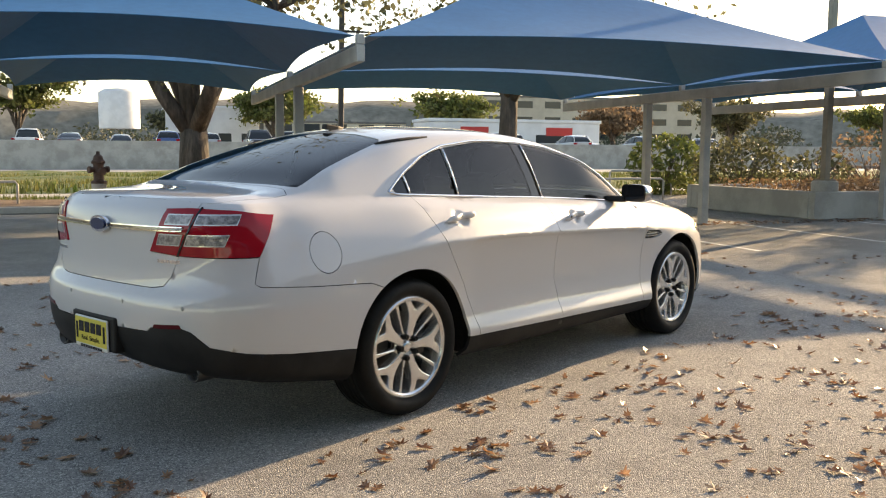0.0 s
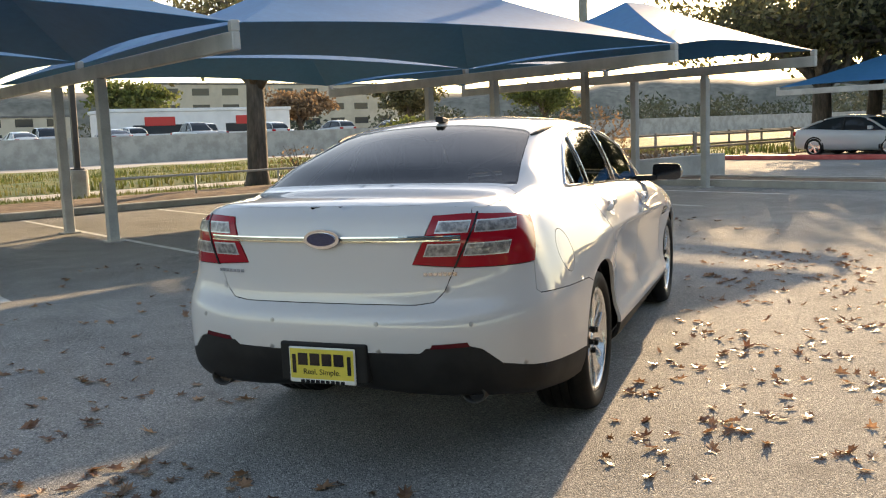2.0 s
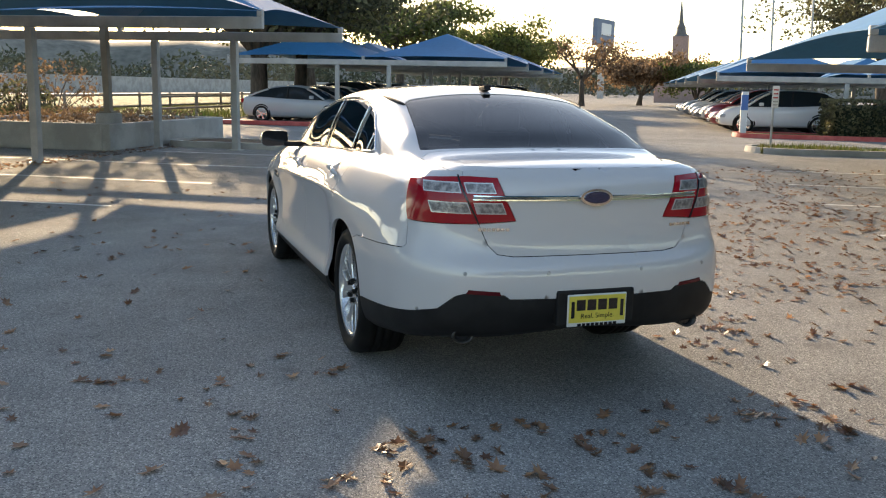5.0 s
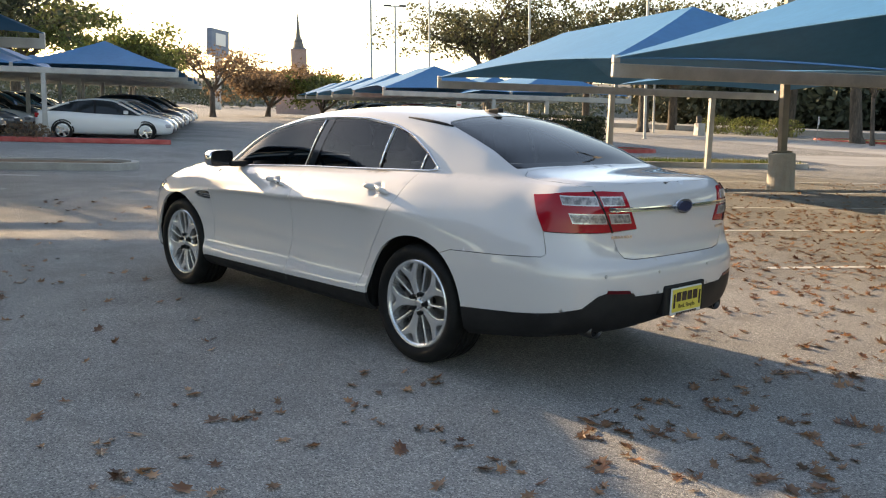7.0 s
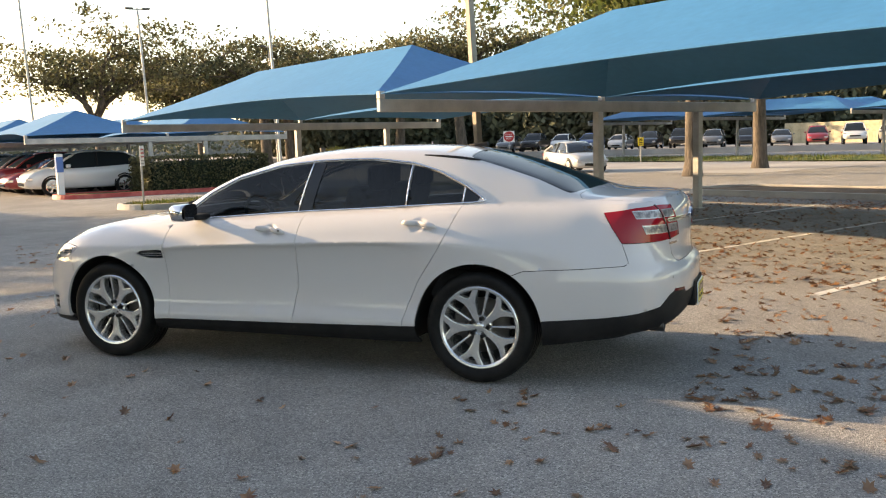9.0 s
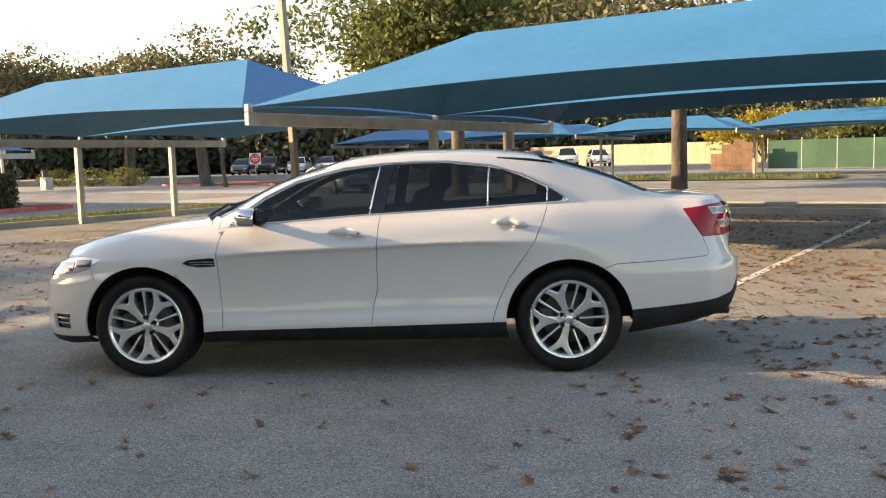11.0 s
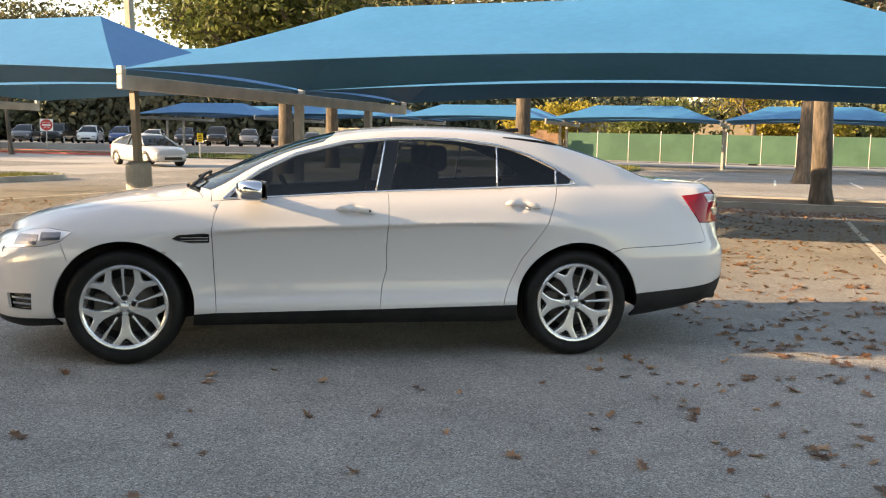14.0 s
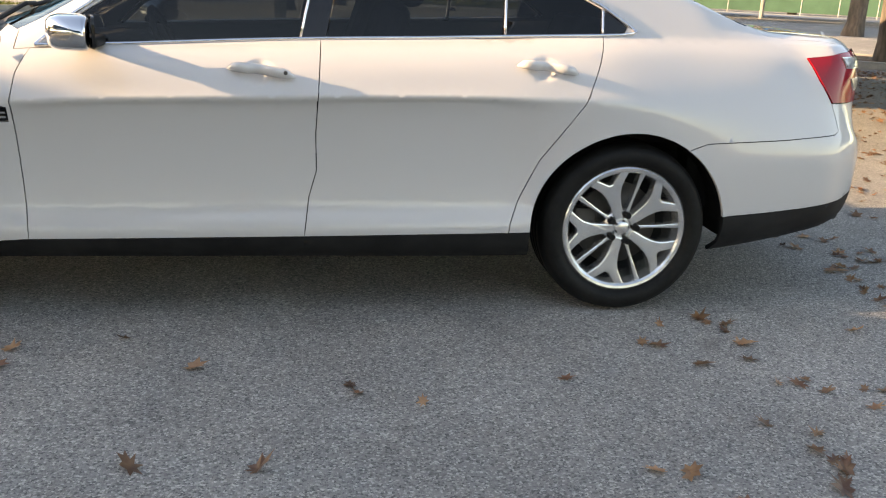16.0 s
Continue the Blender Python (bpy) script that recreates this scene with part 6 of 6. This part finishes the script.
for i, c in enumerate(["grey", "black", "white", "blue", "silver", "black", "black", "grey", "black", "grey", "red", "white", "white"]):
    k = ("suv", "pickup", "suv", "suv", "sedan")[i % 5]
    put_car(k, c, Matrix.Translation((24.0 - 2.9 * i, -82.5 + .35 * i, 0.5)) @ pose(0, 0, 0, 0, 0, 90 + rng.uniform(-3, 3)), f"{c} {'pickup truck' if k == 'pickup' else 'car'} parked in a far row")
for i in range(26):
    c = rng.choice(["white", "white", "silver", "grey", "black", "silver", "blue"])
    k = rng.choice(["sedan", "suv", "suv", "pickup"])
    put_car(k, c, gridpose(66 + 5.5 * (i % 2), -34 + 3.4 * i, 1.2, 90 if i % 3 else -90), f"{c} {'pickup truck' if k == 'pickup' else 'car'} in the lot across the street")


# ---- signs, poles, walls and far buildings ----
def light_pole(a, b, h, label, pier=0.8, w=0.075, low=DARKSTEEL, tilt=True):
    m = gridpose(a, b)
    root = empty("light_pole", m @ GRID.to_3x3().to_4x4().inverted() @ LEAN @ GRID.to_3x3().to_4x4(), label, "light pole", "light poles")
    if pier:
        bm = bmesh.new()
        b2 = bmesh.new()
        lathe(b2, [(0, pier), (.24, pier), (.27, pier - .03), (.28, 0)], 24)
        merge(bm, b2)
        part("pier", bm, CONCRETE, root, "concrete pier", smooth=False)
    bm = bmesh.new()
    bbox(bm, -w, w, -w, w, pier, h, .012)
    bbox(bm, -w * 2, w * 2, -w * 2, w * 2, pier, pier + .04, .01)
    part("pole", bm, low, root)
    bm = bmesh.new()
    bbox(bm, -.05, .05, -.35, .35, h - .12, h - .04, .01)
    part("arm", bm, low, root)
    for s in (-1, 1):
        bm = bmesh.new()
        bbox(bm, -.16, .16, s * .62 - .3, s * .62 + .3, h - .1, h + .04, .03, 2)
        part("lamp_head", bm, DARKSTEEL, root)
    return root


BRONZE = varied("tan_painted_pole", (0.24, 0.2, 0.15), (0.3, 0.25, 0.19), 3, .6)
light_pole(-10.2, 10.0, 9.5, "tan steel light pole on a concrete pier", low=BRONZE)
light_pole(9.6, 11.6, 9.5, "steel light pole on a concrete pier beside a planter", low=BRONZE)
light_pole(20.8, 3.6, 9.0, "dark steel light pole on a concrete pier")
for a, b, h in ((-9.3, 60, 16), (-12.2, 66, 9.5), (-15.0, 66, 14), (-21.5, 60, 12), (-24, 45, 11), (-33, 62, 10)):
    light_pole(a, b, h, "tall grey steel light pole among trees", 0.0, .07, STEEL)

SIGNRED = mat("sign_red", (0.5, 0.03, 0.03), .4)
SIGNWHITE = mat("sign_white", (0.75, 0.75, 0.73), .4)
SIGNYELLOW = mat("sign_yellow", (0.75, 0.5, 0.02), .4)
SIGNBLUE = mat("sign_blue", (0.06, 0.16, 0.42), .4)


def post_sign(m, h, plate_fn, label, category="sign"):
    root = empty("sign_post", m, label, category)
    bm = bmesh.new()
    tube(bm, [(0, 0, 0), (0, 0, h)], .03, 8)
    part("post", bm, STEEL, root)
    plate_fn(root)
    return root


def board(root, name, x0, x1, z0, z1, y, material, r=.01):
    bm = bmesh.new()
    bbox(bm, x0, x1, y - .006, y + .006, z0, z1, .003)
    return part(name, bm, material, root)


def lettering(root, text, size, z, y, material, x=0.0):
    cu = bpy.data.curves.new("lettering", "FONT")
    cu.body, cu.size, cu.extrude, cu.align_x, cu.align_y = text, size, .002, "CENTER", "CENTER"
    cu.materials.append(material)
    ob = new("lettering", cu)
    ob.parent = root
    ob.matrix_basis = pose(x, y, z, 90, 0, 0)
    return ob


def facing(x, y, z=0.0):
    """Pose of a sign at (x, y) whose face (local -y) looks at the sedan's left."""
    d = Vector((0.2 - x, 6.3 - y, 0)).normalized()
    return Matrix.Translation((x, y, z)) @ pose(0, 0, 0, 0, 0, math.degrees(math.atan2(d.y, d.x)) + 90)


def no_entry(root):
    board(root, "backing_board", -.38, .38, 1.0, 1.76, -.035, SIGNWHITE)
    bm = bmesh.new()
    b = bmesh.new()
    slab(b, [pol(.355, a) for a in range(0, 360, 10)], 0, .006)
    merge(bm, b, Matrix.Translation((0, -.042, 1.38)) @ pose(0, 0, 0, 90, 0, 0))
    part("disc", bm, SIGNRED, root)
    board(root, "bar", -.24, .24, 1.34, 1.42, -.052, SIGNWHITE)
    lettering(root, "DO NOT", .12, 1.52, -.052, SIGNWHITE)
    lettering(root, "ENTER", .12, 1.23, -.052, SIGNWHITE)


x, y = at(*beyond(-24.0, 24.0))
post_sign(facing(x, y, .5), 1.76, no_entry, "red and white no entry sign on a steel post")


def yellow_sign(root):
    board(root, "plate", -.17, .17, .95, 1.45, -.035, SIGNYELLOW)
    for z in (1.35, 1.25, 1.15, 1.05):
        board(root, "mark", -.1, .1, z - .025, z + .025, -.043, GLOSSBLACK)


x, y = at(*beyond(-24.0, 16.2))
post_sign(facing(x, y, .1), 1.45, yellow_sign, "small yellow sign on a thin post")


def white_sign(root):
    board(root, "plate", -.16, .16, 1.15, 1.7, -.035, SIGNWHITE)
    for z in (1.6, 1.5, 1.4, 1.3, 1.22):
        board(root, "mark", -.11, .11, z - .018, z + .018, -.043, SIGNRED if z > 1.35 else STEEL)


for a, b in ((-5.2, 18.2), beyond(-22.5, 28.0)):
    x, y = at(a, b)
    post_sign(facing(x, y) @ pose(0, 0, 0, 0, 0, 78), 1.7, white_sign, "small white parking sign on a thin post")
# white and blue marker post at the row's head
root = empty("marker_post", gridpose(-5.6, 27.2), "white square marker post with a blue band", "bollard")
bm = bmesh.new()
bbox(bm, -.11, .11, -.11, .11, 0, 1.55, .015)
part("shaft", bm, SIGNWHITE, root)
bm = bmesh.new()
bbox(bm, -.116, .116, -.116, .116, .9, 1.45, .015)
part("band", bm, SIGNBLUE, root)

# fire hydrant
root = empty("fire_hydrant", Matrix.Translation((*at(16.7, -3.0), 0.08)) @ Matrix.Scale(1.12, 4), "rusty brown fire hydrant on a grey pipe", "hydrant")
RUST = varied("rusty_iron", (0.06, 0.035, 0.028), (0.11, 0.06, 0.045), 6, .7, fine=.2)
bm = bmesh.new()
lathe(bm, [(.0, .45), (.15, .45), (.15, .0)], 20)
part("pedestal", bm, CONCRETE, root)
bm = bmesh.new()
lathe(bm, [(.16, .45), (.16, .5), (.105, .52), (.105, .85), (.14, .87), (.14, .91), (.11, .94), (.085, 1.02), (.04, 1.06), (.035, 1.12), (0, 1.12)], 24)
part("barrel", bm, RUST, root, smooth=False)
for s in (1, -1):
    bm = bmesh.new()
    tube(bm, [(0, 0, .74), (s * .19, 0, .74)], .055, 12)
    tube(bm, [(s * .17, 0, .74), (s * .22, 0, .74)], .07, 12)
    part("outlet", bm, RUST, root)
bm = bmesh.new()
tube(bm, [(0, 0, .7), (0, -.2, .7)], .075, 12)
part("outlet", bm, RUST, root)

# pipe rails along the bed
def pipe_rail(a0, b0, a1, b1, h, n, label):
    p, q = ab(a0, b0), ab(a1, b1)
    root = empty("pipe_rail", Matrix.Translation(p), label, "rail", "pipe rails")
    d = q - p
    bm = bmesh.new()
    tube(bm, [(0, 0, 0), (0, 0, h - .06), d * .01 + Vector((0, 0, h)), d * .99 + Vector((0, 0, h)), d + Vector((0, 0, h - .06)), d], .03, 8)
    part("rail", bm, STEEL, root, smooth=True)
    for k in range(1, n):
        bm = bmesh.new()
        c = d * (k / n)
        tube(bm, [c, c + Vector((0, 0, h - .02))], .028, 8)
        part("post", bm, STEEL, root, smooth=True)


pipe_rail(17.2, 3.0, 17.2, 12.5, .62, 4, "low grey pipe rail behind stalls")
pipe_rail(19.5, 12.0, 19.5, 16.5, .8, 2, "grey pipe rail beside a walk")
pipe_rail(17.2, -8.5, 17.2, -4.8, .62, 2, "low grey pipe rail behind stalls")
WOODRAIL = varied("weathered_rail", (0.2, 0.17, 0.14), (0.28, 0.24, 0.2), 5, .8, fine=.2)
for a0, b0, a1, b1 in ((15.5, 24.2, 15.5, 31.0), (18.0, 20.0, 18.0, 48.0)):
    p, q = ab(a0, b0), ab(a1, b1)
    root = empty("rail_fence", Matrix.Translation(p), "weathered two-rail fence on a lawn", "fence")
    d = q - p
    for z in (.5, .95):
        bm = bmesh.new()
        tube(bm, [Vector((0, 0, z)), d + Vector((0, 0, z))], .045, 8)
        part("rail", bm, WOODRAIL, root)
    n = max(2, int(d.length / 2.4))
    for k in range(n + 1):
        bm = bmesh.new()
        c = d * (k / n)
        bbox(bm, c.x - .05, c.x + .05, c.y - .05, c.y + .05, 0, 1.05, .01)
        part("post", bm, WOODRAIL, root)

# raised planter ahead
root = empty("raised_planter", gridpose(11.6, 13.9), "raised concrete planter with a low shrub bed", "planter")
for x0, x1, y0, y1 in ((-2.8, 2.8, -2.3, -2.1), (-2.8, 2.8, 2.1, 2.3), (-2.8, -2.6, -2.1, 2.1), (2.6, 2.8, -2.1, 2.1)):
    bm = bmesh.new()
    bbox(bm, x0, x1, y0, y1, 0, .58, .02)
    part("wall", bm, CONCRETE, root)
bm = bmesh.new()
bbox(bm, -2.6, 2.6, -2.1, 2.1, 0, .5, .02)
part("soil", bm, MULCH, root)
rr = np.random.default_rng(3)
c = rr.uniform(-1, 1, (1500, 3)) * np.array((2.4, 1.9, .13)) + np.array((0, 0, .62))
leaf_mesh("leaves", c, rr.uniform(.03, .07, 1500), AUTUMN, root, rr)

# enclosures and fences at the far side
FENCEGREEN = varied("green_windscreen", (0.035, 0.095, 0.06), (0.05, 0.125, 0.08), .4, .8, fine=.1)
root = empty("green_fence", gridpose(-67.0, -10.5), "green fabric fence on steel posts", "fence")
for k in range(27):
    bm = bmesh.new()
    tube(bm, [(-41.5 + 2.5 * k, 0, 0), (-41.5 + 2.5 * k, 0, 2.5)], .04, 8)
    part("post", bm, STEEL, root)
for k in range(26):
    bm = bmesh.new()
    bbox(bm, -41.47 + 2.5 * k, -39.03 + 2.5 * k, -.012, .012, .15, 2.3, .004)
    part("panel", bm, FENCEGREEN, root)
WOODFENCE = varied("cream_boards", (0.42, 0.36, 0.24), (0.5, 0.44, 0.3), 2, .8, each=.12, fine=.1)
BROWNFENCE = varied("brown_boards", (0.16, 0.09, 0.055), (0.22, 0.13, 0.08), 2, .8, each=.15, fine=.15)


def board_fence(a, b0, b1, h, material, label, w=.3, steps=None):
    root = empty("board_fence", gridpose(a, (b0 + b1) / 2), label, "fence", "board fences")
    n = int((b1 - b0) / w)
    for k in range(n):
        bm = bmesh.new()
        x = -(b1 - b0) / 2 + k * w
        hh = h if steps is None else h + steps[(k * len(steps)) // n]
        bbox(bm, x + .006, x + w - .006, -.012, .012, .04, hh, .005)
        part("board", bm, material, root)
    for z in (.5, h - .4):
        bm = bmesh.new()
        bbox(bm, -(b1 - b0) / 2, (b1 - b0) / 2, .014, .06, z - .04, z + .04, .006)
        part("rail", bm, material, root)


board_fence(-84.0, 16.0, 46.0, 2.6, WOODFENCE, "cream board fence beside a lane")
board_fence(-65.5, 13.4, 17.0, 2.1, BROWNFENCE, "brown board enclosure with stepped top", .3, (.1, .35, 0, -.7))

STUCCO = varied("beige_stucco", (0.45, 0.4, 0.32), (0.52, 0.47, 0.38), .5, .85, fine=.06)
GREYWALL = varied("grey_metal_wall", (0.10, 0.105, 0.11), (0.13, 0.135, 0.14), .5, .6)
PALEWALL = varied("white_metal_wall", (0.6, 0.62, 0.64), (0.68, 0.7, 0.72), .5, .6)
# tan darkened: the shade of trees and canopies is put into the colour
TANWALL_SHADED = varied("tan_wall_shaded", (0.16, 0.13, 0.09), (0.2, 0.17, 0.12), .5, .85, fine=.06)
# red brick made paler: distance haze is put into the colour
BRICK_HAZED = varied("red_brick_hazed", (0.36, 0.24, 0.20), (0.42, 0.28, 0.24), 1.5, .85, fine=.15)
ROOFGREY = varied("grey_roof", (0.13, 0.125, 0.12), (0.18, 0.17, 0.16), 1, .85)
GLASSFAR = mat("far_window", (0.03, 0.04, 0.05), .1)


def building(a, b, la, lb, h, material, label, rows=1, cols=6, z0=0.0, face=1, roof=ROOFGREY, sill=1.0, wh=1.3):
    """A block with a parapet and windows on the side that looks to the lot."""
    root = empty("building", gridpose(a, b, z0), label, "building", "buildings")
    bm = bmesh.new()
    bbox(bm, -lb / 2, lb / 2, -la / 2, la / 2, 0, h, .03)
    part("wall", bm, material, root)
    bm = bmesh.new()
    bbox(bm, -lb / 2 - .15, lb / 2 + .15, -la / 2 - .15, la / 2 + .15, h, h + .35, .05)
    part("roof", bm, roof, root)
    for r in range(rows):
        for c in range(cols):
            x = -lb / 2 + lb * (c + .5) / cols
            z = sill + r * (h / rows)
            bm = bmesh.new()
            y = face * la / 2
            bbox(bm, x - lb / cols * .28, x + lb / cols * .28, min(y, y + face * .05), max(y, y + face * .05), z, z + wh, .01)
            part("window", bm, GLASSFAR, root)
    return root


building(112, 6.5, 10, 11, 5.2, PALEWALL, "long white metal building across the street", 1, 4, 1.2, -1, PALEWALL)
building(88, 37, 6, 20, 3.4, PALEWALL, "white trailer building with red panels", 1, 2, 1.2, -1, PALEWALL, 1.2, .9)
building(165, -60, 20, 50, 6, STUCCO, "pale apartment block on a rise", 2, 10, 2.0, -1)
building(165, 25, 18, 40, 5, STUCCO, "pale apartment block on a rise", 2, 8, 1.5, -1)
building(165, 90, 18, 60, 9, STUCCO, "pale apartment block on a rise", 3, 10, 3.0, -1)
building(-84, 96, 12, 44, 4.2, TANWALL_SHADED, "tan low office behind trees", 1, 12, 0, 1)
building(-108, 72, 10, 26, 4.6, PALEWALL, "low white metal building behind parked cars", 1, 3, 0, 1, GREYWALL)
building(-112, 20, 10, 50, 4.2, TANWALL_SHADED, "tan low building beyond a fence", 1, 10, 0, 1)
for s in (-1, 1):
    b3 = tagged(gbox("wall_panel", 84.9, 84.96, 37 + s * 5 - 1.6, 37 + s * 5 + 1.6, 3.2, 4.1, SIGNRED), "red wall panel on a white trailer", "sign", kind="")
    b3["kind"] = "thing"
# water tank
root = empty("water_tank", gridpose(200, -5.8, 6.0), "white round water tank on a hill", "tank")
bm = bmesh.new()
lathe(bm, [(0, 8.6), (3, 8.3), (4.2, 7.6), (4.2, 0)], 32)
part("shell", bm, PALEWALL, root, smooth=True)

# church with a steeple
root = empty("church", Matrix.Translation((104, -70.5, -1)) @ pose(0, 0, 0, 0, 0, 56) @ LEAN @ Matrix.Scale(.42, 4), "red brick church with a grey spire among trees", "church")
bm = bmesh.new()
bbox(bm, -8, 8, -9, 9, 0, 9, .05)
part("wall", bm, BRICK_HAZED, root)
bm = bmesh.new()
v = [bm.verts.new(p) for p in ((-9, -9.5, 9), (9, -9.5, 9), (9, 9.5, 9), (-9, 9.5, 9), (0, -9.5, 17), (0, 9.5, 17))]
for f in ((0, 1, 4), (2, 3, 5), (0, 4, 5, 3), (1, 2, 5, 4), (0, 3, 2, 1)):
    bm.faces.new([v[i] for i in f])
part("roof", bm, ROOFGREY, root)
bm = bmesh.new()
bbox(bm, -2.6, 2.6, -2.6, 2.6, 0, 24, .05)
part("tower", bm, BRICK_HAZED, root)
bm = bmesh.new()
b = bmesh.new()
lathe(b, [(3.0, 24), (1.9, 24.6), (1.4, 26.5), (1.5, 26.8), (.8, 28.2), (0, 37)], 8)
merge(bm, b)
part("spire", bm, ROOFGREY, root)

# pylon sign far off
SIGNGREY = varied("blue_grey_sign", (0.12, 0.16, 0.24), (0.15, 0.2, 0.28), .5, .5)
root = empty("pylon_sign", Matrix.Translation((140, -77.5, 0)) @ pose(0, 0, 0, 0, 0, -60) @ LEAN @ Matrix.Diagonal((1.5, 1.5, 1.08, 1)), "square blue-grey pylon sign on a pole", "sign")
bm = bmesh.new()
bbox(bm, -.3, .3, -.3, .3, 0, 9, .02)
part("pole", bm, STEEL, root)
bm = bmesh.new()
bbox(bm, -2.0, 2.0, -.35, .35, 8.6, 12.9, .08)
part("panel", bm, SIGNGREY, root)
bm = bmesh.new()
bbox(bm, -1.1, 1.1, -.42, -.34, 10.3, 12.2, .05)
part("emblem", bm, SIGNWHITE, root)

# utility cabinet on the service road
root = empty("utility_cabinet", gridpose(*beyond(-21.0, 35.6)), "grey utility cabinet beside the service road", "cabinet")
bm = bmesh.new()
bbox(bm, -.35, .35, -.3, .3, 0, .95, .02)
part("body", bm, STEEL, root)
bm = bmesh.new()
bbox(bm, .05, .3, -.2, .2, .95, 1.5, .04)
part("meter_box", bm, DARKSTEEL, root)


# ---- fallen leaves ----
def fallen_leaves(name, spots, label, seed, size=(.022, .046)):
    """Flat, lobed dry oak leaves lying on the ground: one joined scatter."""
    rng = np.random.default_rng(seed)
    verts, faces = [], []
    for x, y in spots:
        s = rng.uniform(*size)
        th = rng.uniform(0, 6.28)
        k0 = len(verts)
        tilt = rng.normal(size=2) * .28
        curl = rng.uniform(.1, 1.1)
        lift = .004 + s * .06
        verts.append((x, y, lift))
        n = 14
        for k in range(n):
            a = 2 * math.pi * k / n
            r = s * (1.0 if k % 2 == 0 else rng.uniform(.38, .6)) * rng.uniform(.8, 1.12)
            lx, ly = r * math.cos(a) * 1.35, r * math.sin(a) * .85
            z = lift + curl * (ly / s) ** 2 * s * .6 + lx * tilt[0] + ly * tilt[1] + rng.uniform(0, .15) * s
            verts.append((x + lx * math.cos(th) - ly * math.sin(th), y + lx * math.sin(th) + ly * math.cos(th), max(.003, z)))
        for k in range(n):
            faces.append((k0, k0 + 1 + k, k0 + 1 + (k + 1) % n))
    me = bpy.data.meshes.new(name)
    me.from_pydata(verts, [], faces)
    me.materials.append(DRYLEAF)
    return tagged(new(name, me), label, "leaves", kind="stuff")


rng = np.random.default_rng(21)
spots = []


def strew(n, x0, x1, y0, y1, cluster=2, wide=.05):
    """Leaves alone and in small heaps over a stretch, none under the sedan."""
    count = 0
    while count < n:
        cx, cy = rng.uniform(x0, x1), rng.uniform(y0, y1)
        k = 1 if rng.uniform() < .72 else int(rng.integers(2, 2 + cluster))
        for _ in range(k):
            p = (cx + rng.normal() * wide, cy + rng.normal() * wide)
            count += 1
            if not (-2.7 < p[0] < 2.45 and abs(p[1]) < .98):
                spots.append(p)


strew(1900, -5.5, 4.5, -7.0, -1.0)
strew(900, -2.5, 9.0, -9.5, -3.0)
strew(170, -5.5, -2.6, -1.2, 1.2, 4, .06)
strew(260, -5.5, -.8, .9, 6.2, 3)
strew(110, -.8, 3.2, 1.0, 6.0, 2)
strew(260, -5.5, -1.5, -1.0, 3.0, 4)
strew(110, 2.0, 8.0, -2.0, 4.0, 2)
for n, a0, a1, b0, b1 in ((3200, -15.5, -4.5, -12, 6), (1600, -15.6, -8, -10, 12), (2200, -18.8, -15.2, -15, 9), (700, 15.2, 19, -8, 10), (700, 8.6, 9.4, 5, 14), (700, -9, -3.6, 4, 13), (700, -46.8, -42.2, 5, 37)):
    for _ in range(n):
        p = ab(rng.uniform(a0, a1), rng.uniform(b0, b1))
        spots.append((p.x, p.y))
# a swept heap before the bed
for _ in range(1500):
    p = ab(rng.normal(-14.6, .5), rng.uniform(-6, 3.5))
    spots.append((p.x, p.y))
fallen_leaves("fallen_leaves", spots, "scattered dry brown oak leaves on asphalt", 31)
